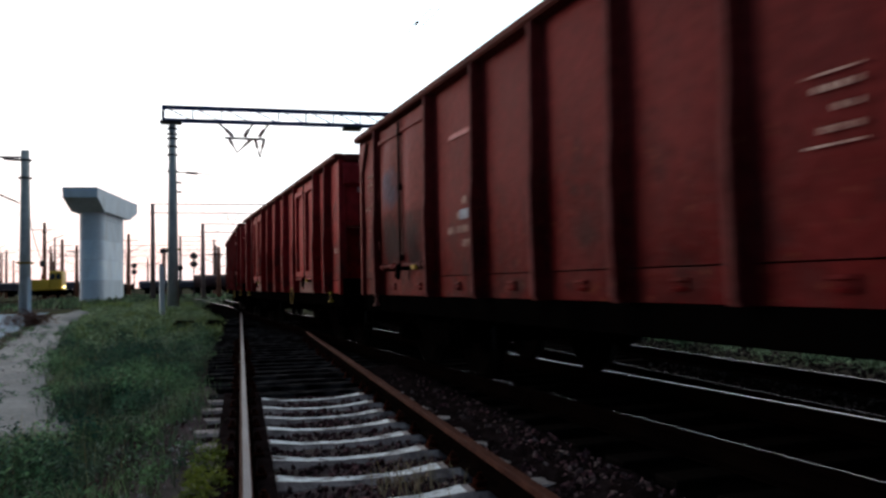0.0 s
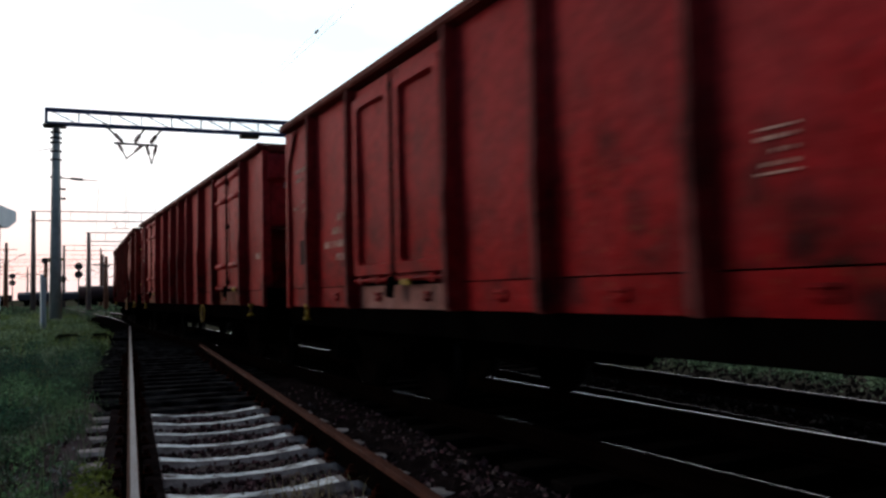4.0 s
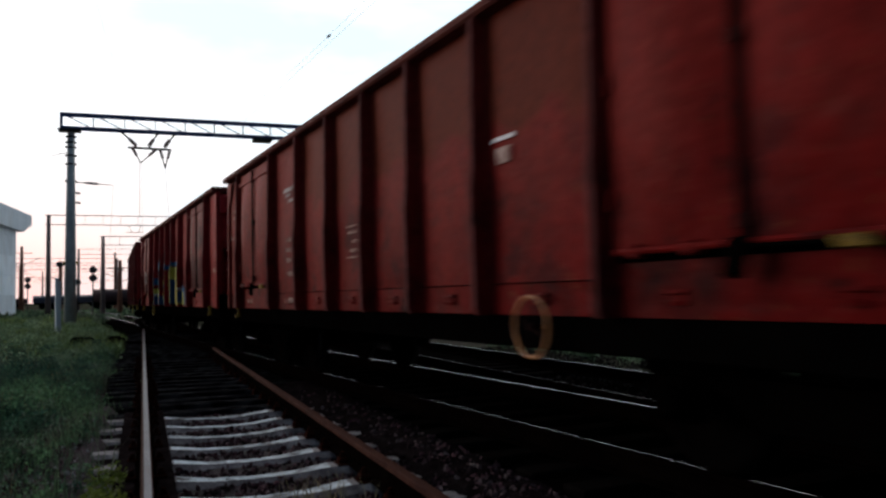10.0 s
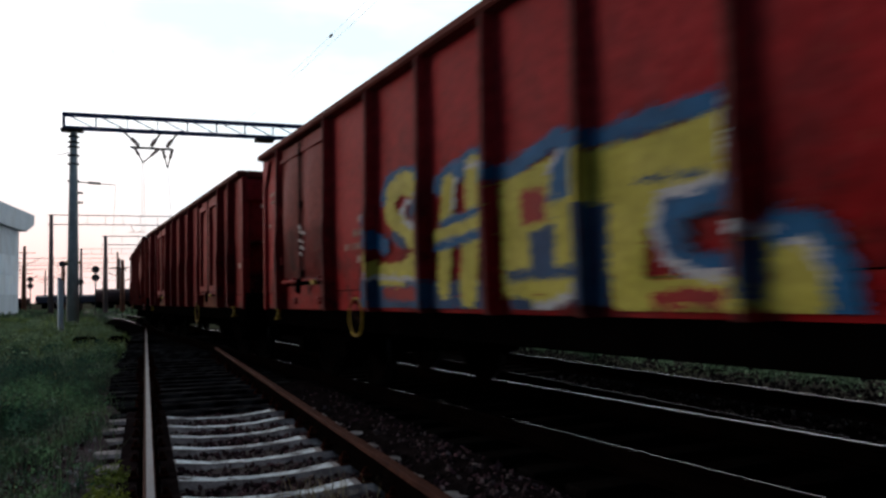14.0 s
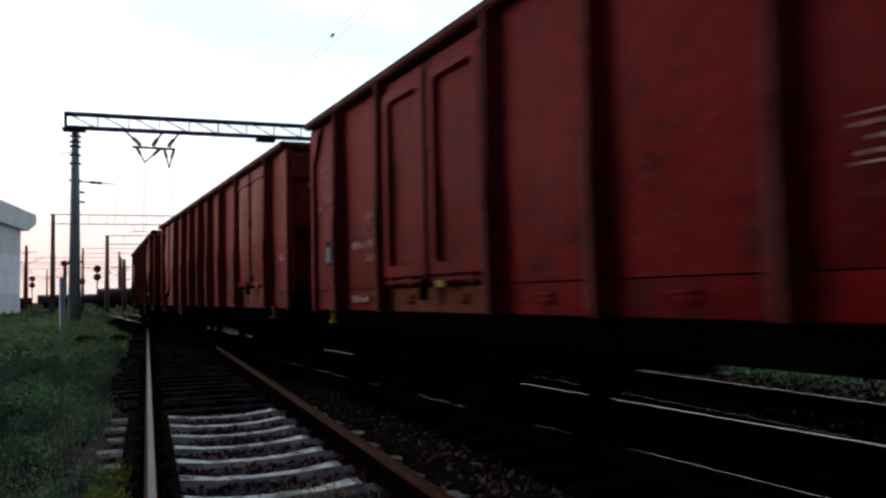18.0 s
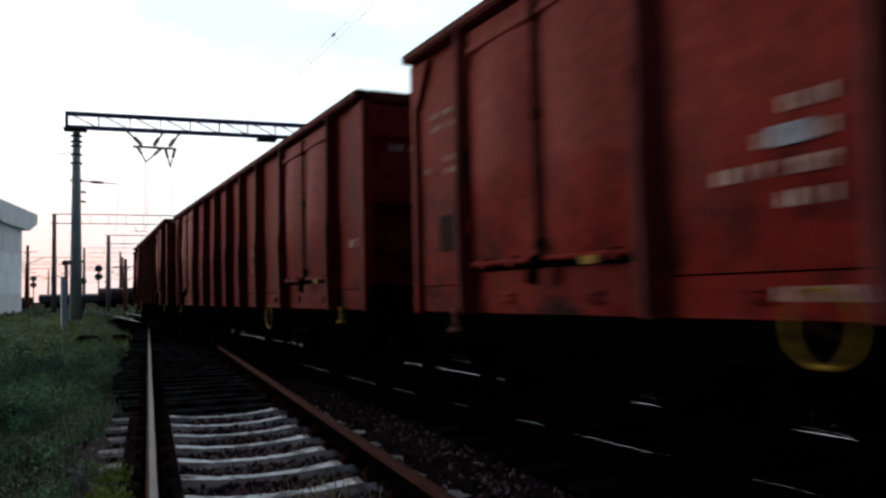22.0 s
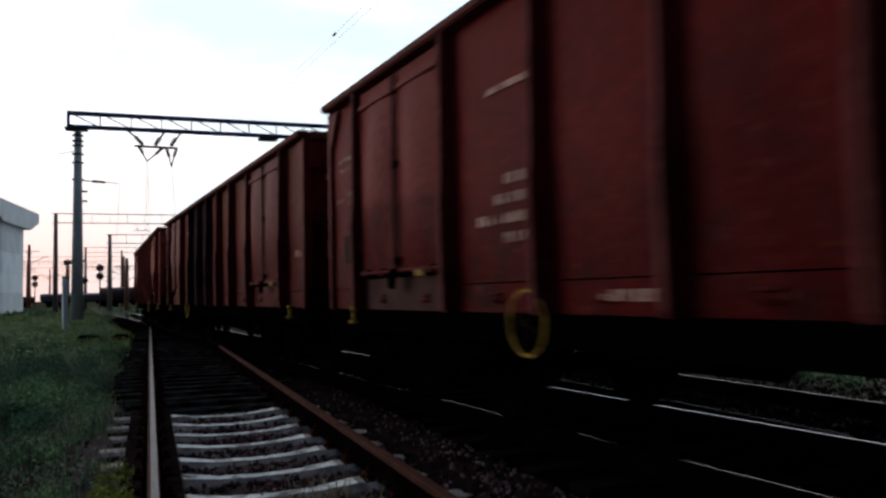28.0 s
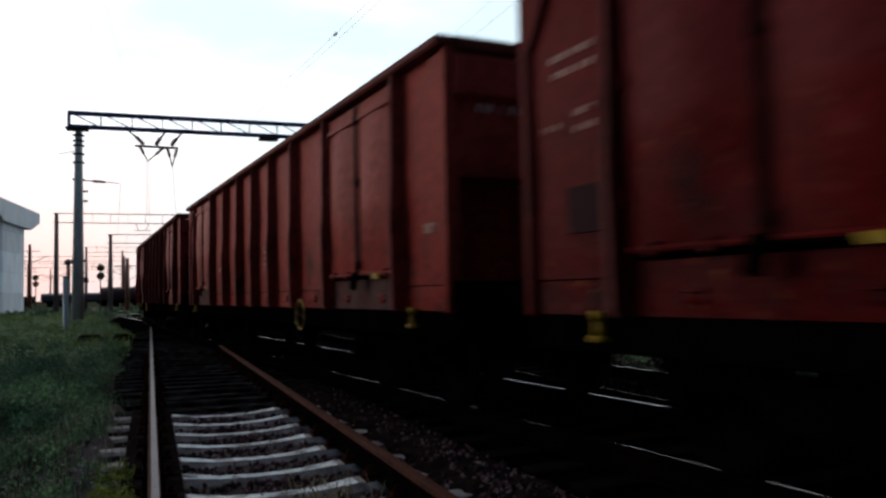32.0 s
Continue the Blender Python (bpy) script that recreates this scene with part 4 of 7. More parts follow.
while len(edge_plants) < 90:
    y = 7.5 + 22 * r.random() ** 1.3
    x = path_edge(y) + r.gauss(0.12, 0.22)
    if noise.noise((x * 1.1, y * 0.7, 9.0)) > -0.1:
        edge_plants.append((x, y, rise(x, y), r.uniform(0.10, 0.34), r.uniform(0.10, 0.26)))
leaves("path_edge_weeds", edge_plants, LEAF, "leafy weeds creeping over the path's ragged edge", 120, 0.03)
blades("path_fringe", fringe, GRASS, "ragged grass creeping over the path's edge")
stems = verge(900, 3, 22, edge_l, lambda y: edge_r(y) - 0.1, 0.2, 0.45, 0.003, 1.3, 17)
blades("dry_stems", stems, STRAW, "dry straw stems among the weeds")
stray = [(r.uniform(-3.2, -0.9) - 0.06 * y, y, 0, r.uniform(0.04, 0.16), r.uniform(0.06, 0.16)) for y in [8 + 24 * r.random() ** 1.2 for _ in range(150)]]
leaves("path_weeds", [(x, y, rise(x, y) + 0.02, h, w) for x, y, _, h, w in stray], LEAF, "scattered low weeds on the footpath", 34, 0.026)
blades("near_grass", verge(7000, -9, 2.4, lambda y: -3.2, lambda y: 0.1022 * y - 0.8, 0.05, 0.3, 0.005, 1.0, 23), GRASS, "green grass beside the near end of the siding")


def heap(name, x, y, wide, deep, high, mat, label):
    """A low uneven heap on the ground."""
    bm = fresh()
    rows = []
    for j in range(15):
        row = []
        for i in range(15):
            u, v = i / 7 - 1, j / 7 - 1
            q = max(0, 1 - u * u - v * v)
            px, py = x + u * wide, y + v * deep
            row.append(bm.verts.new((px, py, rise(px, py) - 0.03 + high * q ** 0.7 * (1 + 0.5 * noise.noise((px * 2, py * 2, 4))))))
        rows.append(row)
    for a, b in zip(rows, rows[1:]):
        for i in range(14):
            bm.faces.new((a[i], a[i + 1], b[i + 1], b[i])).smooth = True
    return tagged(part(name, bm, mat), label, "gravel heap")


heap("gravel_heap", -2.9, 38.5, 1.0, 2.4, 0.34, SAND, "low heap of pale sandy gravel in the weeds")
heap("gravel_heap", -1.55, 22.8, 0.45, 1.1, 0.22, SAND, "small brownish gravel heap at the path's edge")
sw = []
r = random.Random(91)
while len(sw) < 190:
    a, c = 4.2 + 12 * r.random() ** 1.2, -0.38 - 0.9 * r.random() ** 0.8
    if noise.noise((a * 0.9, c * 1.5, 3.0)) > -0.25:
        p = siding(a, c)
        sw.append((p.x, p.y, max(rise(p.x, p.y), crust_top(a, c)) if a < 10.6 else rise(p.x, p.y), r.uniform(0.05, 0.20), r.uniform(0.08, 0.18)))
leaves("shoulder_weeds", sw, LEAF, "low weeds creeping over the gravel by the sleeper ends", 55, 0.026)
blades("shoulder_grass", [(x + r.gauss(0, 0.12), y + r.gauss(0, 0.16), z, r.uniform(0.06, 0.3), 0.004) for x, y, z, _, _ in sw for _k in range(26)], GRASS, "thin dry grass by the sleeper ends", lean=0.9)
back = []
while len(back) < 230:
    y = 1 + 19 * r.random()
    if noise.noise((y * 0.9, 4.0, 2.0)) + r.uniform(-0.25, 0.25) > -0.02:
        big = r.random() ** 2
        back.append((8.6 + 0.1 * y + abs(r.gauss(0, 0.9)), y, -0.32, 0.18 + 0.55 * big, 0.12 + 0.28 * big))
leaves("back_weeds", back, LEAF_BACK, "clumps of grey-green weeds beyond the second track", 90, 0.042)
red_bush = [(-4.3 + r.gauss(0, 0.35), 34 + r.gauss(0, 0.35), -0.30, r.uniform(0.35, 0.75), 0.3) for _ in range(26)]
leaves("dry_bush", red_bush, BUSH_RED, "dry red-brown bush at the edge of the path", 90, 0.06)


# ---- bridge pier under construction ----
def sweep(bm, pts, r, n=5):
    """A thin round line through points, in one piece."""
    pts = [Vector(p) for p in pts]
    loops = []
    for i, p in enumerate(pts):
        d = (pts[min(i + 1, len(pts) - 1)] - pts[max(i - 1, 0)]).normalized()
        u = d.cross(Vector((0, 0, 1)))
        u = u.normalized() if u.length > 0.01 else Vector((1, 0, 0))
        v = d.cross(u)
        loops.append([bm.verts.new(p + (u * math.cos(6.2832 * k / n) + v * math.sin(6.2832 * k / n)) * r) for k in range(n)])
    for a, b in zip(loops, loops[1:]):
        for k in range(n):
            bm.faces.new((a[k], a[(k + 1) % n], b[(k + 1) % n], b[k]))
    return bm


def pier():
    top = tagged(new("bridge_pier"), "unfinished pale concrete bridge pier with a hammerhead cap", "bridge pier")
    top.matrix_basis = turned(-6.1, 80.2, radians(11.3))
    bm = fresh()
    out = [(-1.12 * math.cos(math.pi * k / 24), 4.1 - 1.12 * math.sin(math.pi * k / 24)) for k in range(25)]
    out += [(-x, 15.6 - y) for x, y in out]
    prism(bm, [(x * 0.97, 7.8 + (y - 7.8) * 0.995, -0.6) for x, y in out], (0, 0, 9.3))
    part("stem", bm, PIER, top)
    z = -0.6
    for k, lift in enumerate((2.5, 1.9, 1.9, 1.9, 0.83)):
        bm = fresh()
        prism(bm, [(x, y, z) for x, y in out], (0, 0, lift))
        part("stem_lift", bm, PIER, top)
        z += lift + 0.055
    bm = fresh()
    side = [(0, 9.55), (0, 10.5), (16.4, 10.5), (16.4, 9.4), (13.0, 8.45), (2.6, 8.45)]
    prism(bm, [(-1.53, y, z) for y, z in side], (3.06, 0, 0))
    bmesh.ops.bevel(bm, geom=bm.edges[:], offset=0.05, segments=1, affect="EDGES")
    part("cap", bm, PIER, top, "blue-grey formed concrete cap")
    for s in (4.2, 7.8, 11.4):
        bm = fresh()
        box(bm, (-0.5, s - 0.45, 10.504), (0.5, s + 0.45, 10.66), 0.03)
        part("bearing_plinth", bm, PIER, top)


pier()


# ---- overhead line masts ----
def mast(x, y, height, r0=0.26, r1=0.15, label="tapered round concrete overhead line mast", base=-0.5, mat=None):
    top = tagged(new("catenary_mast"), label, "mast", "overhead line masts")
    top.matrix_basis = Matrix.Translation((x, y, 0))
    bm = fresh()
    tube(bm, (0, 0, base), (0, 0, height), r0, r1, 16)
    part("shaft", bm, mat or MAST, top)
    return top


def collar(top, z, r, h=0.10, mat=IRON):
    bm = fresh()
    tube(bm, (0, 0, z), (0, 0, z + h), r, r, 14)
    for s in (-1, 1):
        box(bm, (s * r * 0.9, -0.05, z), (s * (r + 0.09), 0.05, z + h), 0.01)
    return part("collar", bm, mat, top)


def insulator(top, p0, p1, r=0.06, n=5):
    """A string of sheds turned in one piece round its rod."""
    bm = fresh()
    p0, p1 = Vector(p0), Vector(p1)
    d = p1 - p0
    q = d.to_track_quat("Z", "Y").to_matrix()
    prof = [(0.0, 0.3 * r)]
    for k in range(n):
        a = (k + 0.5) / n
        prof += [(a - 0.30 / n, r * 0.5), (a - 0.22 / n, r), (a + 0.10 / n, r * 0.8), (a + 0.20 / n, r * 0.5)]
    prof.append((1.0, 0.3 * r))
    loops = [[bm.verts.new(p0 + d * t + q @ Vector((rad * math.cos(6.2832 * m / 10), rad * math.sin(6.2832 * m / 10), 0))) for m in range(10)] for t, rad in prof]
    for a, b in zip(loops, loops[1:]):
        for m in range(10):
            bm.faces.new((a[m], a[(m + 1) % 10], b[(m + 1) % 10], b[m]))
    bm.faces.new(loops[0])
    bm.faces.new(loops[-1][::-1])
    return part("insulator", bm, CERAMIC, top)


m1 = mast(1.14, 45.95, 10.25, 0.325, 0.17, "tall round concrete mast carrying the lattice gantry beam")
for z in (7.4, 8.3, 8.75, 9.2, 9.45, 9.75, 10.05):
    collar(m1, z, 0.20)
collar(m1, 3.1, 0.27, 0.14, YELLOW)
bm = fresh()
tube(bm, (-0.25, -0.2, 3.05), (-0.58, -0.3, 3.08), 0.04)
box(bm, (-0.66, -0.42, 2.95), (-0.42, -0.2, 3.2), 0.03)
part("point_lamp", bm, IRON, m1, "small dark lamp box")
bm = fresh()
tube(bm, (0.15, 0, 7.42), (2.0, -0.1, 7.32), 0.035, 0.02)
tube(bm, (0.7, 0, 7.40), (1.3, -0.05, 7.36), 0.07, 0.07)
part("side_arm", bm, IRON, m1)
for z in (6.34, 6.85):
    insulator(m1, (0.15, 0, z), (0.48, 0, z - 0.02), 0.09, 3)
bm = fresh()
tube(bm, (-0.2, 0, 8.95), (-0.95, 0, 8.75), 0.02, 0.012, 6)
part("feeder_arm", bm, IRON, m1)

# lattice beam on the mast, square to the siding
beam = tagged(new("gantry_beam"), "blue-grey steel lattice beam spanning the tracks", "gantry")
beam.matrix_basis = Matrix.Translation((0.62, 46.0, 0)) @ Matrix.Rotation(-SIDE, 4, "Z")
LEN = 30.0
for y in (-0.26, 0.26):
    for z in (10.26, 10.98):
        bm = fresh()
        box(bm, (0, y - 0.05, z - 0.062), (LEN, y + 0.05, z + 0.062), 0.01)
        part("chord", bm, STEEL, beam)
for i in range(20):
    x = 0.05 + i * 1.55
    bm = fresh()
    for y in (-0.26, 0.26):
        tube(bm, (x, y, 10.26), (x, y, 10.98), 0.020 if i else 0.06, n=6)
        if x + 1.5 < LEN and y < 0:
            tube(bm, (x, y, 10.98), (x + 1.5, y, 10.26), 0.030, n=6)
    tube(bm, (x, -0.26, 10.26), (x, 0.26, 10.26), 0.022, n=6)
    tube(bm, (x, -0.26, 10.98), (x, 0.26, 10.98), 0.022, n=6)
    part("lattice_bay", bm, STEEL, beam)
bm = fresh()
box(bm, (-0.1, -0.5, 10.10), (1.0, 0.5, 10.16), 0.01)
part("bearing_plate", bm, IRON, beam)
bm = fresh()
box(bm, (9.9, -0.5, 10.02), (10.95, 0.5, 10.16), 0.01)
part("clamp_plate", bm, IRON, beam)

# hangers, cross bar and insulator strings below the beam
hang = tagged(new("catenary_hanger"), "insulated hanger frame with a cross bar under the gantry", "hanger")
hang.matrix_basis = Matrix.Translation((0.62, 46.0, 0)) @ Matrix.Rotation(-SIDE, 4, "Z")
bm = fresh()
tube(bm, (3.30, 0, 9.37), (5.52, 0, 9.33), 0.065, n=8)
part("cross_bar", bm, IRON, hang)
for x0, x1 in ((2.95, 3.75), (4.85, 4.35), (5.72, 5.15)):
    bm = fresh()
    tube(bm, (x0, 0, 10.2), ((x0 + x1) / 2, 0, 9.85), 0.05, n=6)
    part("hanger_rod", bm, IRON, hang)
    insulator(hang, ((x0 + x1) / 2 + (x1 - x0) * 0.0, 0, 9.87), (x1, 0, 9.45), 0.15, 5)
for x0, x1, z1 in ((3.55, 3.95, 8.55), (4.75, 3.95, 8.55), (4.95, 5.2, 8.3), (5.45, 5.2, 8.3)):
    insulator(hang, (x0, 0, 9.33), ((x0 + x1) / 2, 0, (9.33 + z1) / 2), 0.12, 4)
    bm = fresh()
    tube(bm, ((x0 + x1) / 2, 0, (9.33 + z1) / 2), (x1, 0, z1), 0.035, n=6)
    part("link_rod", bm, IRON, hang)

m_end = mast(0.62 + 29.6 * math.cos(SIDE), 46.0 - 29.6 * math.sin(SIDE), 10.25, 0.31, 0.20, "round concrete mast under the gantry's far end")


def gantry(x, y, height, span, label, thick=0.9):
    top = tagged(new("far_gantry"), label, "gantry", "far gantries")
    top.matrix_basis = Matrix.Translation((x, y, 0)) @ Matrix.Rotation(-SIDE, 4, "Z")
    for s in (0, span):
        bm = fresh()
        tube(bm, (s, 0, -0.6), (s, 0, height), 0.26, 0.17, 12)
        part("leg", bm, MAST_DUSK, top)
    for z in (height - thick, height):
        bm = fresh()
        tube(bm, (-0.3, 0, z), (span + 0.3, 0, z), 0.045, n=6)
        part("chord", bm, STEEL, top)
    for i in range(int(span / 1.6)):
        bm = fresh()
        tube(bm, (i * 1.6, 0, height - thick), (i * 1.6, 0, height), 0.02, n=5)
        part("lattice_post", bm, STEEL, top)
    for u in (span * 0.35, span * 0.7):
        bm = fresh()
        tube(bm, (u - 0.8, 0, height - 1.6), (u + 0.8, 0, height - 1.6), 0.03, n=6)
        tube(bm, (u - 0.6, 0, height - thick), (u - 0.3, 0, height - 1.6), 0.025, n=6)
        tube(bm, (u + 0.6, 0, height - thick), (u + 0.3, 0, height - 1.6), 0.025, n=6)
        part("hanger", bm, IRON, top)


gantry(0.2, 85, 9.5, 22, "far steel gantry on concrete legs over the yard")
gantry(5.3, 90, 7.9, 20, "far low gantry on concrete legs")
gantry(5.0, 150, 10.2, 30, "distant gantry across the yard tracks")
gantry(-13.5, 170, 9.5, 26, "distant gantry beyond the pier")
gantry(-22, 210, 9.8, 34, "distant gantry at the end of the yard")
gantry(6.0, 230, 10.0, 30, "distant gantry at the end of the yard")

ml = mast(-6.55, 49.6, 8.9, 0.33, 0.21, "concrete mast with a bracket arm beside the grey gravel")
collar(ml, 8.3, 0.27)
collar(ml, 7.3, 0.28)
collar(ml, 2.55, 0.33, 0.12, YELLOW)
bm = fresh()
tube(bm, (0, 0, 8.5), (-2.6, -0.2, 8.45), 0.06, 0.05)
tube(bm, (-0.3, 0, 5.95), (-2.6, -0.2, 7.0), 0.045, 0.04)
part("bracket_arm", bm, IRON, ml)
insulator(ml, (-0.35, 0, 8.35), (-1.1, 0, 8.4), 0.11, 5)
bm = fresh()
box(bm, (0.75, -0.22, 2.4), (1.0, 0.02, 2.72), 0.02)
part("cable_box", bm, IRON, ml)
bm = fresh()
sweep(bm, [(0.15 + 0.75 * (i / 8) ** 2, -0.1, 6.5 - 3.9 * i / 8) for i in range(9)], 0.022, 6)
part("signal_cable", bm, IRON, ml, "dark hanging cable")

for x, y, h_, lab in ((-12.3, 109.3, 9.4, "far concrete mast with bracket arms"), (-11.74, 124.4, 8.2, "far slim concrete overhead line mast"), (-10.3, 129.6, 7.6, "far slim concrete overhead line mast"),
                      (7.7, 99.7, 5.9, "low far mast beside the branch"), (-2.9, 120, 8.7, "far concrete mast behind the pier"), (-20, 118, 8.6, "far slim concrete overhead line mast"),
                      (-17, 160, 9.0, "far slim concrete overhead line mast"), (-25, 150, 9, "far slim concrete overhead line mast"), (-8, 190, 9.5, "far slim concrete overhead line mast"), (2.5, 180, 9.5, "far slim concrete overhead line mast"), (-30, 190, 9.5, "far slim concrete overhead line mast")):
    mm = mast(x, y, h_, 0.30, 0.18, lab, mat=MAST_HAZE_RED)
    collar(mm, h_ - 1.2, 0.24)
    bm = fresh()
    tube(bm, (-1.3, 0, h_ - 0.9), (1.3, 0, h_ - 0.9), 0.05, n=6)
    tube(bm, (0, 0, h_ - 2.6), (2.2, 0, h_ - 1.5), 0.04, n=6)
    part("bracket_arm", bm, IRON, mm)

r = random.Random(15)
for k in range(26):
    mm = mast(r.uniform(-46, 14), r.uniform(165, 250), r.uniform(8.2, 11.5), 0.28, 0.16, "haze-red far slim overhead line mast at the end of the yard", mat=MAST_HAZE_RED)
    bm = fresh()
    z = r.uniform(7.2, 8.4)
    tube(bm, (-1.6, 0, z), (1.6, 0, z), 0.06, n=6)
    tube(bm, (0, 0, z - 1.6), (r.choice((-2.4, 2.4)), 0, z - 0.4), 0.05, n=6)
    part("bracket_arm", bm, IRON, mm)

# white concrete posts
for x, y, h_, lean in ((0.43, 33.0, 2.05, -0.6), (-6.08, 47.6, 1.85, 0.4)):
    pst = tagged(new("boundary_post"), "whitewashed slim concrete post standing in the grass", "post", "concrete posts")
    pst.matrix_basis = pose(x, y, -0.45, 0, lean, 12)
    bm = fresh()
    box(bm, (-0.10, -0.08, 0), (0.0, 0.08, h_ + 0.42), 0.015)
    part("post", bm, POST_WHITE, pst)
    bm = fresh()
    box(bm, (0.012, -0.05, 0), (0.085, 0.05, h_ + 0.30), 0.012)
    part("back_strut", bm, POST_WHITE, pst)


# ---- signals ----
def signal(x, y, z, lamps, label):
    top = tagged(new("rail_signal"), label, "signal", "rail signals")
    top.matrix_basis = Matrix.Translation((x, y, 0))
    bm = fresh()
    tube(bm, (0, 0, -0.5), (0, 0, z), 0.07, 0.05, 10)
    part("pole", bm, IRON, top)
    for i in range(lamps):
        bm = fresh()
        tube(bm, (0, -0.08, z - 0.35 - i * 0.75), (0, 0.02, z - 0.35 - i * 0.75), 0.34, 0.34, 16)
        tube(bm, (0, -0.30, z - 0.35 - i * 0.75), (0, -0.08, z - 0.35 - i * 0.75), 0.14, 0.16, 12)
        part("signal_head", bm, IRON, top)


signal(3.87, 80, 4.4, 2, "dark two-head colour light signal")
signal(2.9, 90, 3.5, 1, "dark single-head dwarf signal")
signal(-1.9, 105, 4.2, 2, "dark colour light signal beside the pier")
signal(7.0, 120, 4.0, 2, "dark colour light signal beyond the branch")


# ---- far rolling stock ----
def far_wagon(x, y, rz, length, height, mat, label, roof=0.0, name="far_wagon", category="wagon"):
    top = tagged(new(name), label, category, "far wagons")
    top.matrix_basis = pose(x, y, 0, 0, 0, rz)
    bm = fresh()
    l = length / 2
    if roof:
        prof = [(-1.4, 1.1), (-1.4, height - roof), (-0.9, height - roof * 0.3), (0, height), (0.9, height - roof * 0.3), (1.4, height - roof), (1.4, 1.1)]
    else:
        prof = [(-1.4, 1.1), (-1.4, height), (-1.32, height), (-1.32, 1.3), (1.32, 1.3), (1.32, height), (1.4, height), (1.4, 1.1)]
    prism(bm, [(u, -l, z) for u, z in prof], (0, length, 0))
    part("body", bm, mat, top)
    for i in range(9):
        v = -l + length * (i + 0.5) / 9
        for s in (-1, 1):
            bm = fresh()
            box(bm, (s * 1.404, v - 0.06, 1.1), (s * 1.50, v + 0.06, height - 0.1 - roof))
            part("side_post", bm, mat, top)
    bm = fresh()
    box(bm, (-1.1, -l + 0.2, 0.8), (1.1, l - 0.2, 1.096))
    part("underframe", bm, SHADE_GRIME, top)
    for v in (-l + 2.2, l - 2.2):
        bm = fresh()
        for d in (-0.9, 0.9):
            tube(bm, (-0.85, v + d, 0.46), (0.85, v + d, 0.46), 0.45, 0.45, 14)
        box(bm, (-1.0, v - 1.3, 0.45), (1.0, v + 1.3, 0.78))
        part("bogie", bm, SHADE_GRIME, top)


for i in range(7):
    far_wagon(-9.0 + i * 13.4, 150 + (i % 2) * 0.4, 88, 12.6, (1.9, 2.35, 1.75, 2.7)[i % 4], (DARK_WAGON, BLUE_FAR, DARK_WAGON)[i % 3], ("dark brown goods wagon standing far off in the yard", "grey-blue wagon standing far off in the yard", "dark brown goods wagon standing far off in the yard")[i % 3], 0.4 * (i % 2))
for i in range(3):
    far_wagon(-38 + i * 13.5, 146, 86, 12.8, 2.4, BLUE_FAR, "grey-blue wagon standing far off in the yard", 0.3)
tank = tagged(new("tank_wagon"), "dark round tank wagon at the far yard", "wagon", "far wagons")
tank.matrix_basis = pose(12.4, 142, 0, 0, 0, 84)
bm = fresh()
tube(bm, (0, -5.5, 2.0), (0, 5.5, 2.0), 1.15, 1.15, 20)
part("barrel", bm, DARK_WAGON, tank)
bm = fresh()
box(bm, (-1.1, -6, 0.5), (1.1, 6, 1.05))
part("underframe", bm, SHADE_GRIME, tank)
bm = fresh()
tube(bm, (0, 0, 3.12), (0, 0, 3.4), 0.35, 0.3, 12)
part("dome", bm, IRON, tank)
for v in (-4, 4):
    bm = fresh()
    for d in (-0.9, 0.9):
        tube(bm, (-0.8, v + d, 0.1), (0.8, v + d, 0.1), 0.45, 0.45, 14)
    part("bogie", bm, SHADE_GRIME, tank)

# yellow track machine
tm = tagged(new("track_machine"), "yellow rail maintenance vehicle with a lit headlamp", "rail vehicle")
tm.matrix_basis = pose(-11.6, 109.4, 0.05, 0, 0, 0)
bm = fresh()
box(bm, (-1.9, -2.6, 1.0), (0.1, 2.6, 2.3), 0.08)
part("engine_hood", bm, MACHINE, tm)
bm = fresh()
box(bm, (0.1, -2.6, 1.0), (1.5, 2.6, 3.35), 0.1)
part("cab", bm, MACHINE, tm)
for x0 in (0.2, 0.85):
    bm = fresh()
    box(bm, (x0, -2.66, 2.3), (x0 + 0.55, -2.604, 3.0), 0.01)
    part("cab_window", bm, GLASS_DARK, tm, "dark cab window")
bm = fresh()
box(bm, (-1.9, -2.5, 0.4), (1.8, 2.5, 0.996))
part("chassis", bm, SHADE_GRIME, tm)
for x0 in (-1.2, 1.0):
    bm = fresh()
    tube(bm, (x0 - 0.05, -2.3, 0.42), (x0 + 0.05, -2.3, 0.42), 0.4, 0.4, 14)
    part("wheel", bm, SHADE_GRIME, tm)
bm = fresh()
tube(bm, (1.75, -2.74, 1.35), (1.75, -2.62, 1.35), 0.17, 0.17, 12)
part("headlamp", bm, LAMPGLOW, tm, "lit warm headlamp")
bm = fresh()
tube(bm, (-1.0, 0, 2.3), (-1.0, 0, 2.9), 0.08, 0.08, 8)
part("exhaust", bm, IRON, tm)

# point machine rods and a dark concrete slab by the turnout
slab = tagged(new("point_machine"), "low dark point machine box with a cable hose beside the siding", "point machine")
slab.matrix_basis = turned(1.85, 25.6, SIDE, -0.27)
bm = fresh()
box(bm, (-0.27, -0.28, 0), (0.27, 0.28, 0.30), 0.05)
part("case", bm, SHADE_GRIME, slab)
bm = fresh()
box(bm, (-0.22, -0.22, 0.30), (0.16, 0.22, 0.345), 0.02)
part("lid", bm, SHADE_GRIME, slab)
bm = fresh()
tube(bm, (0.27, 0, 0.16), (1.25, 0, 0.12), 0.035, n=8)
part("throw_rod", bm, SHADE_GRIME, slab)
bm = fresh()
box(bm, (-1.22, -0.2, 0.06), (-0.76, 0.2, 0.36), 0.08)
part("cable_box", bm, SHADE_GRIME, slab)
bm = fresh()
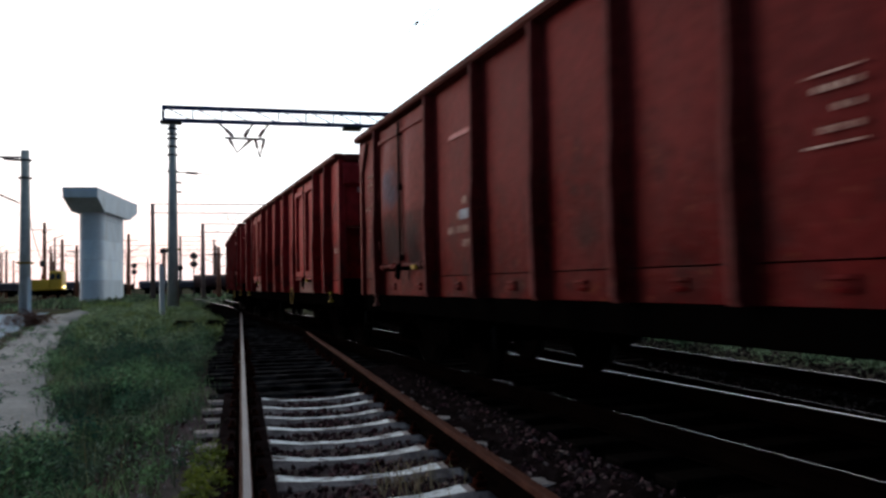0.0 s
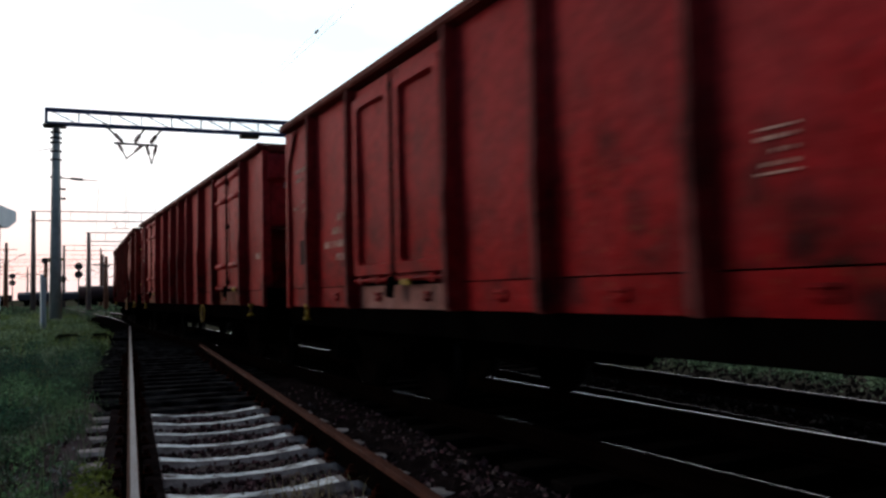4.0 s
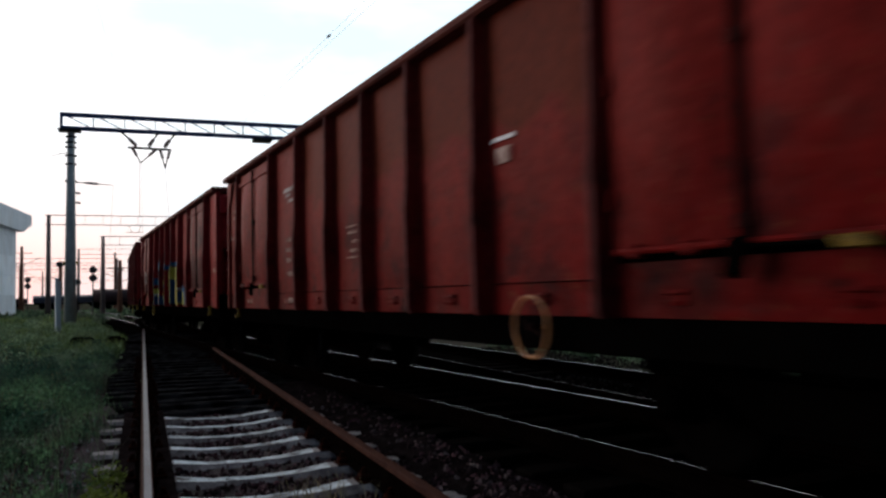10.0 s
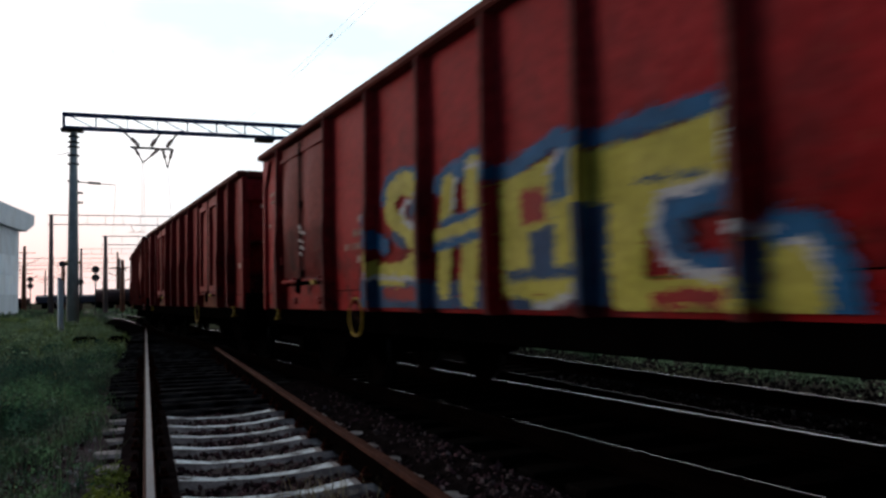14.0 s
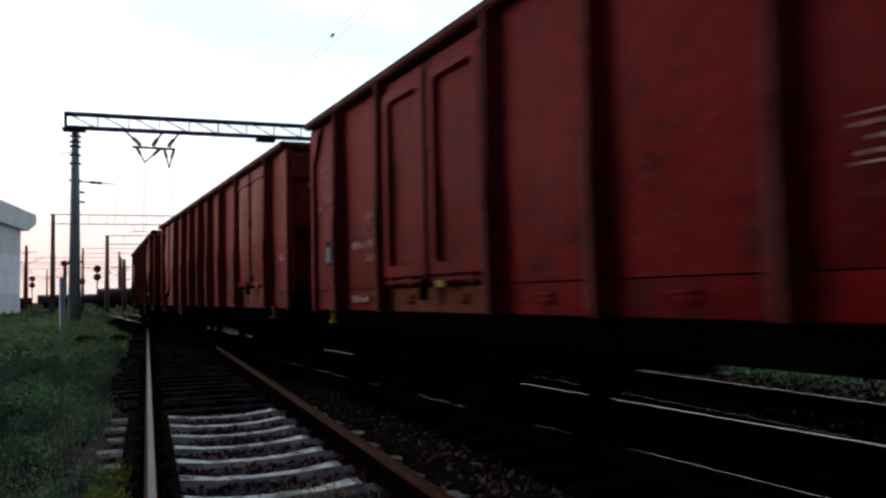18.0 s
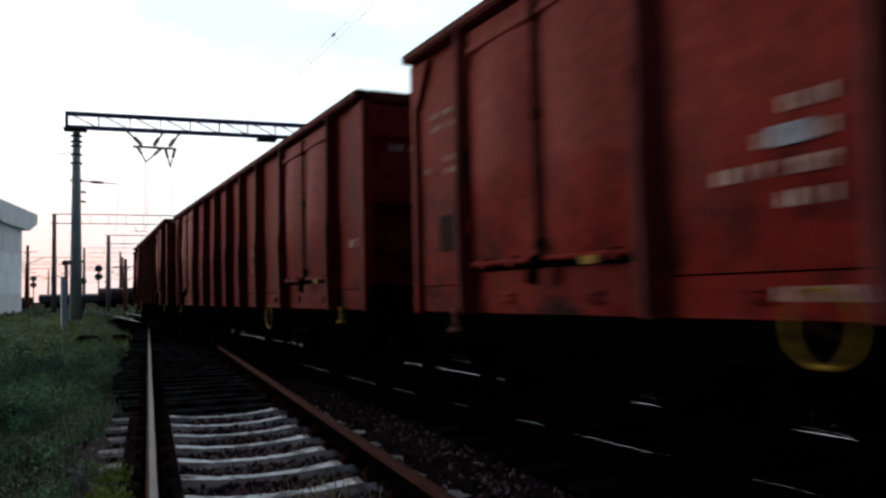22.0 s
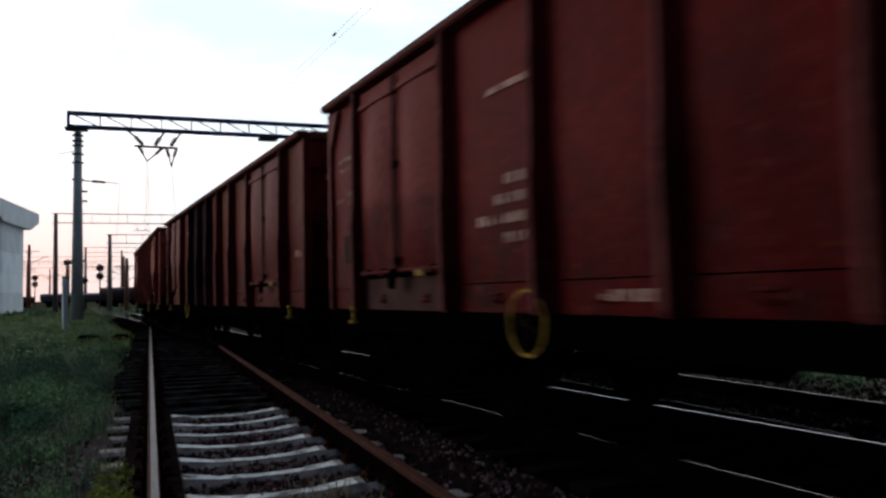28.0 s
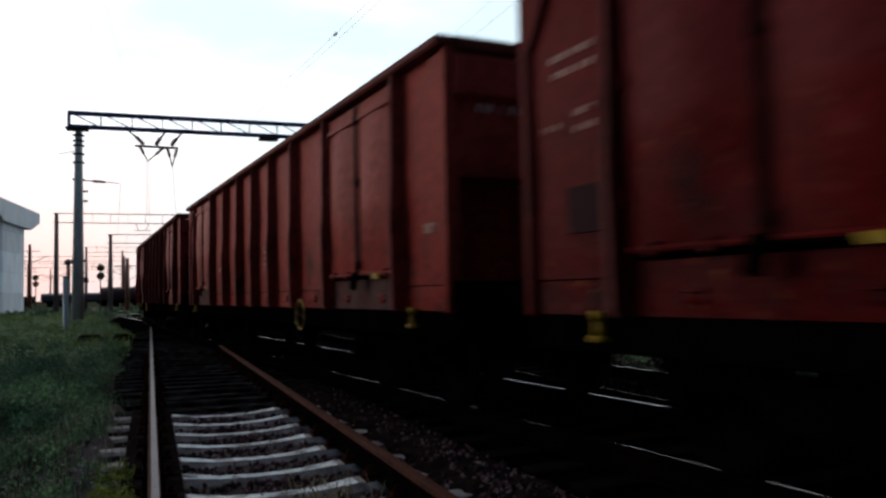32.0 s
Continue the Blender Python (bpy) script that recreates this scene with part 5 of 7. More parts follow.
hose = [(-0.80, 0, 0.30), (-0.66, -0.05, 0.31), (-0.54, -0.1, 0.23), (-0.42, -0.1, 0.13), (-0.30, -0.05, 0.12), (-0.2, 0, 0.18)]
for p, q in zip(hose, hose[1:]):
    tube(bm, p, q, 0.045, n=8)
part("cable_hose", bm, SHADE_GRIME, slab)


# ---- wires ----
def wire(points, radius, label, group="overhead wires", sag=0.0):
    bm = fresh()
    pts = []
    a, b = Vector(points[0]), Vector(points[1])
    n = 10
    for i in range(n + 1):
        q = i / n
        p = a.lerp(b, q)
        p.z -= sag * 4 * q * (1 - q)
        pts.append(p)
    sweep(bm, pts, radius)
    return tagged(part("overhead_wire", bm, WIRE), label, "wire", group)


def catenary(label, foot, far, y0, y1, z_contact, z_top, z_low, beads):
    """A contact wire under a sagging messenger, tied by droppers; foot(y) gives the line's x."""
    top = tagged(new("catenary_line"), label, "overhead line", "overhead lines")

    def high(y):
        q = (y - y0) / (y1 - y0)
        return z_top - 4 * (z_top - z_low) * q * (1 - q)
    n = 22
    ys_ = [y0 + (y1 - y0) * i / n for i in range(n + 1)]
    bm = fresh()
    sweep(bm, [(foot(a), a, high(a)) for a in ys_], 0.0022)
    part("messenger_wire", bm, WIRE, top)
    bm = fresh()
    sweep(bm, [(foot(a), a, z_contact) for a in ys_], 0.0024)
    part("contact_wire", bm, WIRE, top)
    for y in ys_[1:-1:2]:
        bm = fresh()
        tube(bm, (foot(y), y, z_contact), (foot(y), y, high(y)), 0.0009, n=4, caps=False)
        part("dropper", bm, WIRE, top)
    bm = fresh()
    tube(bm, (foot(y1), y1, z_contact), (foot(y1), y1, z_top + 0.05), 0.012, n=6)
    part("drop_rod", bm, IRON, top)
    for y in beads:
        bm = fresh()
        z = high(y)
        for d in (-0.05, 0.0, 0.05):
            tube(bm, (foot(y), y + d - 0.015, z), (foot(y), y + d + 0.015, z), 0.024, 0.018, 8)
        part("strain_insulator", bm, CERAMIC, top)


catenary("overhead wires above the running track", lambda y: 4.5, 0, -16, 45.6, 5.62, 8.5, 5.75, (13.45,))
catenary("overhead wires above the second track", lambda y: 5.55 + 0.1022 * y, 0, -16, 45.3, 5.75, 8.6, 6.1, ())
for d in (0.0, 0.55):
    wire(((4.1 + d, 45.8, 8.55), (-5.4 + d, -20, 8.6)), 0.0022, "thin feeder wire running above the siding", sag=0.1)
wire(((4.6, 45.6, 8.5), (9.2, 90, 6.7)), 0.010, "thin overhead wire leading to the far gantry", sag=0.5)
wire(((5.8, 45.5, 8.4), (12.2, 90, 6.7)), 0.010, "thin overhead wire leading to the far gantry", sag=0.5)
wire(((3.2, 45.9, 7.33), (5.9, 90, 7.0)), 0.010, "thin overhead wire leading to the far gantry", sag=0.3)
wire(((-9.1, 49.4, 8.45), (-13.2, 109.3, 8.5)), 0.014, "thin overhead wire between the yard masts", sag=0.3)
wire(((-9.1, 49.4, 6.9), (-10.6, 109.3, 7.5)), 0.014, "thin overhead wire between the yard masts", sag=0.1)
for a, b in (((-20, 118, 6.5), (-2.9, 120, 6.5)), ((-25, 150, 6.8), (5, 150, 6.8)), ((-30, 190, 7.2), (-8, 190, 7.2)), ((-8, 190, 6.5), (2.5, 180, 6.5)), ((-12.3, 109.3, 5.6), (-2.9, 120, 5.6))):
    wire((a, b), 0.03, "distant cross wire of the yard", "distant cross wires", 0.15).data.materials[0] = MAST_HAZE_RED
far_masts = [o for o in scene.objects if o.name.startswith("catenary_mast") and o.matrix_basis.translation.y > 160]
far_masts.sort(key=lambda o: o.matrix_basis.translation.x)
for k, (a, b) in enumerate(zip(far_masts, far_masts[1:] + far_masts[2:])):
    pa, pb = a.matrix_basis.translation, b.matrix_basis.translation
    z = (6.3, 7.4, 5.2)[k % 3]
    wire(((pa.x, pa.y, z), (pb.x, pb.y, z)), 0.03, "distant cross wire between haze-red masts", "distant cross wires", 0.1).data.materials[0] = MAST_HAZE_RED


# ---- goods train ----
HALF = 7.07                    # half of a wagon body
WALL = 1.37                    # middle to side sheet
POSTS = [HALF - v for v in (13.09, 10.92, 9.45, 8.21, 7.05, 5.87, 4.60, 3.21, 1.05)]          # from the far end
FRAME_POSTS = [HALF - v for v in (13.22, 12.20, 9.93, 8.54, 7.24, 5.88, 4.62, 2.42, 1.10)]
RIB_POSTS = [HALF - v for v in (12.97, 10.86, 9.49, 8.19, 7.13, 6.05, 4.85, 3.52, 1.36)]
SILL = 0.925
SEAM = 1.17                    # joint of the lower and upper side sheets


def dented(x, y0, y1, z0, z1, out, seed, belly=0.0, ny=7, nz=9, dent=0.010):
    """An outward skin with small dents; out is the side's sign."""
    bm = fresh()
    g = []
    for j in range(nz):
        row = []
        for i in range(ny):
            u, v = i / (ny - 1), j / (nz - 1)
            y, z = y0 + (y1 - y0) * u, z0 + (z1 - z0) * v
            inside = 0 < i < ny - 1 and 0 < j < nz - 1
            d = dent * noise.noise((y * 1.3 + seed, z * 1.1, seed * 0.7)) if inside else 0
            d += belly * math.sin(math.pi * u) * math.sin(math.pi * v)
            row.append(bm.verts.new((out * (x + d), y, z)))
        g.append(row)
    for j in range(nz - 1):
        for i in range(ny - 1):
            bm.faces.new((g[j][i], g[j][i + 1], g[j + 1][i + 1], g[j + 1][i])).smooth = True
    edge = [e for e in bm.edges if e.is_boundary]
    for e in edge:
        e.smooth = False
    r = bmesh.ops.extrude_edge_only(bm, edges=edge)
    for v in r["geom"]:
        if isinstance(v, bmesh.types.BMVert):
            v.co.x -= out * 0.03
        elif isinstance(v, bmesh.types.BMFace):
            v.smooth = False
    return bm


def post_depth(z):
    """How far a side post stands out: tapered at its foot, deepest at the knee, shallower above."""
    return float(np.interp(z, (SILL, SILL + 0.06, SILL + 0.95, SILL + 1.15, 3.3), (0.105, 0.135, 0.150, 0.130, 0.115)))


def hat_post(y, z0, z1, out, wide=0.036):
    """A pressed side post with welded flanges."""
    bm = fresh()
    loops = []
    for z in (z0, SILL + 0.06, SILL + 0.95, SILL + 1.15, z1):
        d, w = post_depth(z), wide * (1.0 if z < SILL + 1.0 else 0.88)
        loops.append([bm.verts.new((out * (WALL + dx), y + dy, z)) for dx, dy in ((-0.004, -w - 0.03), (0.010, -w - 0.028), (0.014, -w - 0.004), (d - 0.010, -w), (d, -w + 0.010), (d, w - 0.010), (d - 0.010, w), (0.014, w + 0.004), (0.010, w + 0.028), (-0.004, w + 0.03))])
    for a, b in zip(loops, loops[1:]):
        for i in range(9):
            bm.faces.new((a[i], a[i + 1], b[i + 1], b[i])).material_index = 1 if 3 <= i <= 5 else 0
    bm.faces.new(loops[0])
    bm.faces.new(loops[-1][::-1])
    return bm


def pressed_frame(bm, out, y0, y1, z0, z1, wide, x0, x1, rad=0.07, n=4):
    """A raised border with rounded corners round a recessed field."""
    def loop(inset, x, r):
        pts = []
        for cy, cz, a0 in ((y1 - inset - r, z1 - inset - r, 0), (y0 + inset + r, z1 - inset - r, 90), (y0 + inset + r, z0 + inset + r, 180), (y1 - inset - r, z0 + inset + r, 270)):
            for k in range(n + 1):
                a = radians(a0 + 90 * k / n)
                pts.append(bm.verts.new((out * x, cy + r * math.cos(a), cz + r * math.sin(a))))
        return pts
    loops = [loop(0, x0, 0.03), loop(0.018, x1, 0.03), loop(wide - 0.02, x1, rad), loop(wide, x0, rad)]
    k = len(loops[0])
    for a, b in zip(loops, loops[1:]):
        for q in range(k):
            bm.faces.new((a[q], a[(q + 1) % k], b[(q + 1) % k], b[q]))


def mark_rows(bm, out, x, y0, z0, lines, h=0.075, gap=0.055, seed=1):
    """Short bars in rows for writing that cannot be read: lines of total widths."""
    r = random.Random(seed)
    z = z0
    for width in lines:
        y = y0
        while y < y0 + width - 0.03:
            w = r.uniform(0.035, 0.07)
            box(bm, (out * x, y, z - h), (out * (x + 0.003), y + w * 0.72, z))
            y += w + r.choice((0.008, 0.012, 0.012, 0.05))
        z -= h + gap
    return bm


def marked(ob):
    """Writing too small to take apart stays one piece."""
    ob["kind"] = "stuff"
    return ob


def bracket(v, out, red, parent):
    """A small hooked lashing ring plate."""
    bm = fresh()
    prism(bm, [(out * (WALL + x), v - 0.06, z) for x, z in ((-0.01, 1.015), (0.025, 1.015), (0.03, 1.035), (0.016, 1.045), (0.016, 1.07), (0.032, 1.08), (0.026, 1.10), (-0.01, 1.10))], (0, 0.12, 0))
    part("lashing_plate", bm, red, parent)


def build_wagon(style, red, RIM=3.29):
    """An open high-sided bogie wagon: y along it, x across, z = 0 at the rail's head. style: how its doors are pressed; RIM: its height."""
    top = new("open_wagon")
    inner = RUSTY_TOP
    posts, doors = {"frame": (FRAME_POSTS, (2, 7)), "rib": (RIB_POSTS, (1, 8)), "bulge": (POSTS, (1, 8))}[style]
    for out in (-1, 1):
        near = out < 0
        edges = [-HALF] + posts + [HALF]
        for i in range(10):
            y0, y1 = edges[i] + 0.005, edges[i + 1] - 0.005
            if i in doors:
                ym = (y0 + y1) / 2
                lock = {"bulge": 1.315, "rib": 1.225, "frame": 1.215}[style]
                for q, (a, b) in enumerate(((y0 + 0.09, ym - 0.022), (ym + 0.022, y1 - 0.09))):
                    bm = dented(WALL + (0.03 if style == "frame" else 0.045), a, b, lock + 0.02, RIM - 0.13, out, i + q * 3.3 + out, {"bulge": 0.075, "rib": 0.03, "frame": 0.004}[style], dent=0.022)
                    if style == "rib":
                        for z in (1.60, 2.72, RIM - 0.22):
                            loops = []
                            for u, k in ((0.04, 0.2), (0.09, 1.0), (b - a - 0.09, 1.0), (b - a - 0.04, 0.2)):
                                loops.append([bm.verts.new((out * (WALL + 0.03 + k * dx), a + u, z + dz * (0.5 + k / 2))) for dx, dz in ((0.0, -0.060), (0.055, -0.040), (0.072, -0.005), (0.060, 0.030), (0.0, 0.070))])
                            for m0, m1 in zip(loops, loops[1:]):
                                for k in range(4):
                                    bm.faces.new((m0[k], m0[k + 1], m1[k + 1], m1[k])).smooth = True
                            bm.faces.new(loops[0])
                            bm.faces.new(loops[-1][::-1])
                    if style == "frame":
                        pressed_frame(bm, out, a + 0.012, b - 0.012, 1.25, RIM - 0.22, 0.135, WALL + 0.012, WALL + 0.088)
                    if style == "bulge":
                        prism(bm, [(out * (WALL + 0.04), a + 0.03, RIM - 0.34), (out * (WALL + 0.085), a + 0.03, RIM - 0.31), (out * (WALL + 0.085), a + 0.03, RIM - 0.27), (out * (WALL + 0.04), a + 0.03, RIM - 0.25)], (0, b - a - 0.06, 0))
                    leaf = part("door_leaf", bm, red, top)
                    for z in (1.62, 2.30, 2.92):
                        bm = fresh()
                        hy = a + 0.02 if q == 0 else b - 0.02
                        tube(bm, (out * (WALL + 0.07), hy, z - 0.06), (out * (WALL + 0.07), hy, z + 0.06), 0.018, n=8)
                        part("hinge", bm, red, leaf)
                bm = fresh()
                box(bm, (out * (WALL - 0.01), ym - 0.03, lock + 0.02), (out * (WALL + 0.005), ym + 0.03, RIM - 0.13))
                part("door_gap", bm, SHADE_GRIME, top, "dark joint between the leaves")
                bm = fresh()
                for z in (lock + 0.10, (lock + RIM) / 2, RIM - 0.30):
                    box(bm, (out * (WALL + 0.05), ym - 0.035, z - 0.04), (out * (WALL + 0.105), ym + 0.035, z + 0.04), 0.012)
                tube(bm, (out * (WALL + 0.085), ym, lock + 0.02), (out * (WALL + 0.085), ym, RIM - 0.16), 0.017, n=8)
                part("locking_rod", bm, GREASE, top, "greasy dark locking rod")
                # Dark strip in place of the shaded gap under the leaves.
                bm = fresh()
                box(bm, (out * (WALL - 0.01), y0 + 0.08, max(SEAM, lock - 0.055)), (out * (WALL + 0.012), y1 - 0.08, lock + 0.018))
                part("door_sill", bm, SHADE_GRIME, top)
                bm = fresh()
                tube(bm, (out * (WALL + 0.075), y0 + 0.14, lock), (out * (WALL + 0.075), y1 - 0.14, lock), 0.020, n=8)
                for v in (y0 + 0.3, ym + 0.35, y1 - 0.3):
                    box(bm, (out * (WALL + 0.01), v - 0.035, lock - 0.04), (out * (WALL + 0.10), v + 0.035, lock + 0.04), 0.008)
                bar = part("lock_bar", bm, red, top)
                bm = fresh()
                prism(bm, [(out * (WALL + 0.09), ym - 0.06, lock + 0.03), (out * (WALL + 0.13), ym - 0.06, lock + 0.01), (out * (WALL + 0.14), ym - 0.03, lock - 0.14), (out * (WALL + 0.10), ym - 0.03, lock - 0.17)], (0, 0.12, 0))
                part("lock_lever", bm, SHADE_GRIME, bar)
                grip = 0.30 if style == "frame" else 0.60
                bm = fresh()
                prism(bm, [(out * (WALL + 0.09), ym - grip - 0.09, lock - 0.062), (out * (WALL + 0.12), ym - grip - 0.08, lock - 0.055), (out * (WALL + 0.12), ym - grip - 0.06, lock - 0.01), (out * (WALL + 0.09), ym - grip - 0.05, lock)], (0, 0.15, 0))
                part("lever_grip", bm, YELLOW, bar, "yellow painted lever grip")
                bm = fresh()
                tube(bm, (out * (WALL + 0.105), ym - grip, lock - 0.03), (out * (WALL + 0.105), ym - 0.03, lock - 0.02), 0.012, n=6)
                part("lever_rod", bm, SHADE_GRIME, bar)
                bm = dented(WALL + 0.004, y0 + 0.08, y1 - 0.08, SILL + 0.02, max(SEAM - 0.008, lock - 0.06), out, i * 2.2, dent=0.008, nz=4)
                flap = part("bottom_flap", bm, FLAP_RUST if style == "frame" else red, top, "worn paler bottom flap" if style == "frame" else "")
                for v in (y0 + 0.55, y1 - 0.55):
                    bracket(v, out, red, flap)
            else:
                bm = dented(WALL, y0 + 0.01, y1 - 0.01, SEAM + 0.003, RIM - 0.09, out, i * 1.7 + out * 5, 0.008, dent=0.024)
                part("side_panel", bm, red, top)
                bm = dented(WALL - 0.002, y0 + 0.01, y1 - 0.01, SILL + 0.02, SEAM - 0.008, out, i * 3.1, dent=0.007, nz=4)
                low = part("lower_panel", bm, red, top)
                if i not in (0, 9):
                    bracket((y0 + y1) / 2, out, red, low)
        for y in posts:
            part("side_post", hat_post(y, SILL + 0.015, RIM - 0.09, out), [red, LIT_EDGE], top)
        for y in (-HALF + 0.05, HALF - 0.05):
            bm = fresh()
            box(bm, (out * (WALL - 0.08), y - 0.05, SILL), (out * (WALL + 0.05), y + 0.05, RIM - 0.094), 0.015)
            part("corner_post", bm, red, top)
            s = 1 if y > 0 else -1
            bm = fresh()
            prism(bm, [(out * (WALL + 0.046), y + s * 0.052, RIM - 0.13), (out * (WALL + 0.046), y - s * 0.30, RIM - 0.13), (out * (WALL + 0.046), y - s * 0.08, RIM - 0.50), (out * (WALL + 0.046), y + s * 0.052, RIM - 0.56)], (out * -0.02, 0, 0))
            part("corner_gusset", bm, red, top)
        bm = fresh()
        box(bm, (out * (WALL - 0.05), -HALF - 0.02, RIM - 0.09), (out * (WALL + 0.13), HALF + 0.02, RIM), 0.02)
        part("top_rail", bm, RUSTY_TOP, top, "rust-worn rounded red top rail")
        # Reaches low and near black, for the dark band of shade under the body.
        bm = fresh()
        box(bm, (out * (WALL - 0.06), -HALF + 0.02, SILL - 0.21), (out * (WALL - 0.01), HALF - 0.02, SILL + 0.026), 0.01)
        part("sole_bar", bm, SHADE_GRIME, top, "grimy sole bar, shade in its colour")
        bm = fresh()
        box(bm, (out * (WALL - 0.045), -HALF + 0.08, 1.25), (out * (WALL - 0.032), HALF - 0.08, RIM - 0.091))
        part("inner_lining", bm, inner, top)
        # yellow rope hook near each end
        for y in (-HALF + 0.80, HALF - 0.80):
            bm = fresh()
            tube(bm, (out * (WALL + 0.03), y, 0.97), (out * (WALL + 0.03), y, 0.91), 0.042, 0.032, 12)
            tube(bm, (out * (WALL + 0.03), y, 0.91), (out * (WALL + 0.03), y, 0.82), 0.022, 0.026, 12)
            tube(bm, (out * (WALL + 0.03), y, 0.82), (out * (WALL + 0.03), y, 0.785), 0.050, 0.058, 12)
            part("rope_hook", bm, YELLOW, top, "chipped yellow rope hook")
            s = 1 if y > 0 else -1
            bm = fresh()
            box(bm, (out * (WALL - 0.10), y + s * 0.50 - 0.16, 0.50), (out * (WALL + 0.05), y + s * 0.50 + 0.16, 0.53), 0.006)
            for d in (-0.15, 0.15):
                box(bm, (out * (WALL - 0.03), y + s * 0.50 + d - 0.015, 0.53), (out * (WALL), y + s * 0.50 + d + 0.015, 0.93))
            part("step", bm, SHADE_GRIME, top)
        # writing panels, plain bars
        bm = fresh()
        mark_rows(bm, out, WALL + 0.014, HALF - {"frame": 2.12, "rib": 4.68, "bulge": 4.35}[style], 1.97, (0.30, 0.50, 0.72, 0.30), h=0.075, gap=0.07, seed=3)
        marked(part("marking", bm, WHITE_MARK, top, "faded white marking bars"))
        bm = fresh()
        zt, wt = (1.80, 0.20) if style == "frame" else (1.86, 0.33)
        for z in (zt, zt - 1.03 * wt):
            box(bm, (out * (WALL + 0.026), -HALF + 6.35, z), (out * (WALL + 0.029), -HALF + 6.35 + wt, z + 0.012))
        mark_rows(bm, out, WALL + 0.026, -HALF + 6.36, zt - 0.14 * wt, (wt * 0.86, wt * 0.63, wt * 0.9), h=0.10 * wt, gap=0.2 * wt, seed=5)
        if style == "rib":
            bm.free()
            bm = fresh()
            mark_rows(bm, out, WALL + 0.026, HALF - 5.75, 2.60, (0.5,), h=0.06, seed=4)
        marked(part("load_table", bm, WHITE_MARK, top, "short faded white dash" if style == "rib" else "small faded load table"))
        bm = fresh()
        mark_rows(bm, out, WALL + 0.014, -HALF + 0.28, 1.72, (0.32, ), h=0.09, seed=7)
        marked(part("end_marking", bm, WHITE_MARK, top, "faded white marking bars"))
        bm = fresh()
        mark_rows(bm, out, WALL + 0.014, HALF - 0.80, 2.66, (0.50, 0.46), h=0.048, gap=0.065, seed=9)
        mark_rows(bm, out, WALL + 0.014, HALF - 0.80, 2.26, (0.22, 0.20), h=0.045, gap=0.06, seed=10)
        mark_rows(bm, out, WALL + 0.014, HALF - 0.42, 2.20, (0.24,), h=0.045, gap=0.06, seed=11)
        marked(part("end_table", bm, WHITE_MARK, top, "faded white marking rows"))
        bm = fresh()
        box(bm, (out * (WALL + 0.008), HALF - 0.93, 1.46), (out * (WALL + 0.022), HALF - 0.50, 1.76), 0.004)
        frame_p = part("card_holder", bm, DARK_PLATE, top, "dark card holder")
        bm = fresh()
        box(bm, (out * (WALL + 0.0225), HALF - 0.67, 1.50), (out * (WALL + 0.0265), HALF - 0.53, 1.68))
        part("paper_card", bm, BLUE_CARD, frame_p, "creased bluish paper card")
        bm = fresh()
        box(bm, (out * (WALL + 0.0225), HALF - 0.90, 1.50), (out * (WALL + 0.0265), HALF - 0.71, 1.72))
        part("red_label", bm, RED_LABEL, frame_p, "plain red label")
    # ends
    for s in (-1, 1):
        bm = fresh()
        box(bm, (-WALL + 0.081, s * (HALF - 0.07), 2.12), (WALL - 0.081, s * (HALF - 0.03), RIM - 0.13), 0.005)
        part("upper_end_wall", bm, red, top)
        bm = fresh()
        box(bm, (-WALL + 0.081, s * (HALF - 0.42), 1.20), (WALL - 0.081, s * (HALF - 0.38), 2.08), 0.005)
        part("lower_end_wall", bm, red, top)
        bm = fresh()
        box(bm, (-WALL + 0.081, s * (HALF - 0.42), 2.084), (WALL - 0.081, s * (HALF - 0.02), 2.118), 0.005)
        part("end_ledge", bm, red, top)
        bm = fresh()
        box(bm, (-WALL + 0.03, s * (HALF - 0.12), RIM - 0.121), (WALL - 0.03, s * (HALF + 0.05), RIM - 0.005), 0.02)
        part("end_rail", bm, RUSTY_TOP, top)
        bm = fresh()
        prism(bm, [(-WALL + 0.02, s * (HALF - 0.02), RIM - 0.13), (-WALL + 0.02, s * (HALF + 0.07), RIM - 0.20), (-WALL + 0.02, s * (HALF + 0.07), RIM - 0.50), (-WALL + 0.02, s * (HALF - 0.02), RIM - 0.56)], (2 * WALL - 0.04, 0, 0))
        part("end_beam", bm, red, top)
        for x in (-0.45, 0.45):
            bm = fresh()
            prism(bm, [(x - 0.09, s * (HALF - 0.38), 1.2), (x - 0.05, s * (HALF - 0.28), 1.2), (x + 0.05, s * (HALF - 0.28), 1.2), (x + 0.09, s * (HALF - 0.38), 1.2)], (0, 0, 0.88))
            part("end_post", bm, red, top)
        bm = fresh()
        box(bm, (-1.0, s * (HALF - 0.379), 1.62), (-0.72, s * (HALF - 0.374), 1.86))
        part("end_label", bm, FAINT_LABEL, top, "faded pale label bars")
        bm = fresh()
        mark_rows(bm, 1, 0, 0, 0, (0.55,), h=0.085, seed=12)
        bmesh.ops.transform(bm, matrix=Matrix.Translation((-1.10 if s < 0 else 0.3, s * (HALF - 0.0295) - (0.004 if s < 0 else 0), 2.74)) @ Matrix.Rotation(radians(-90), 4, "Z"), verts=bm.verts)
        marked(part("end_number", bm, BRIGHT_MARK, top, "faded white number bars"))
        bm = fresh()
        box(bm, (-WALL, s * (HALF - 0.06), 0.72), (WALL, s * (HALF + 0.02), 1.196), 0.012)
        part("headstock", bm, SHADE_GRIME, top)
        for x in (-0.875, 0.875):
            bm = fresh()
            tube(bm, (x, s * (HALF + 0.024), 1.05), (x, s * (HALF + 0.34), 1.05), 0.12, 0.10, 14)
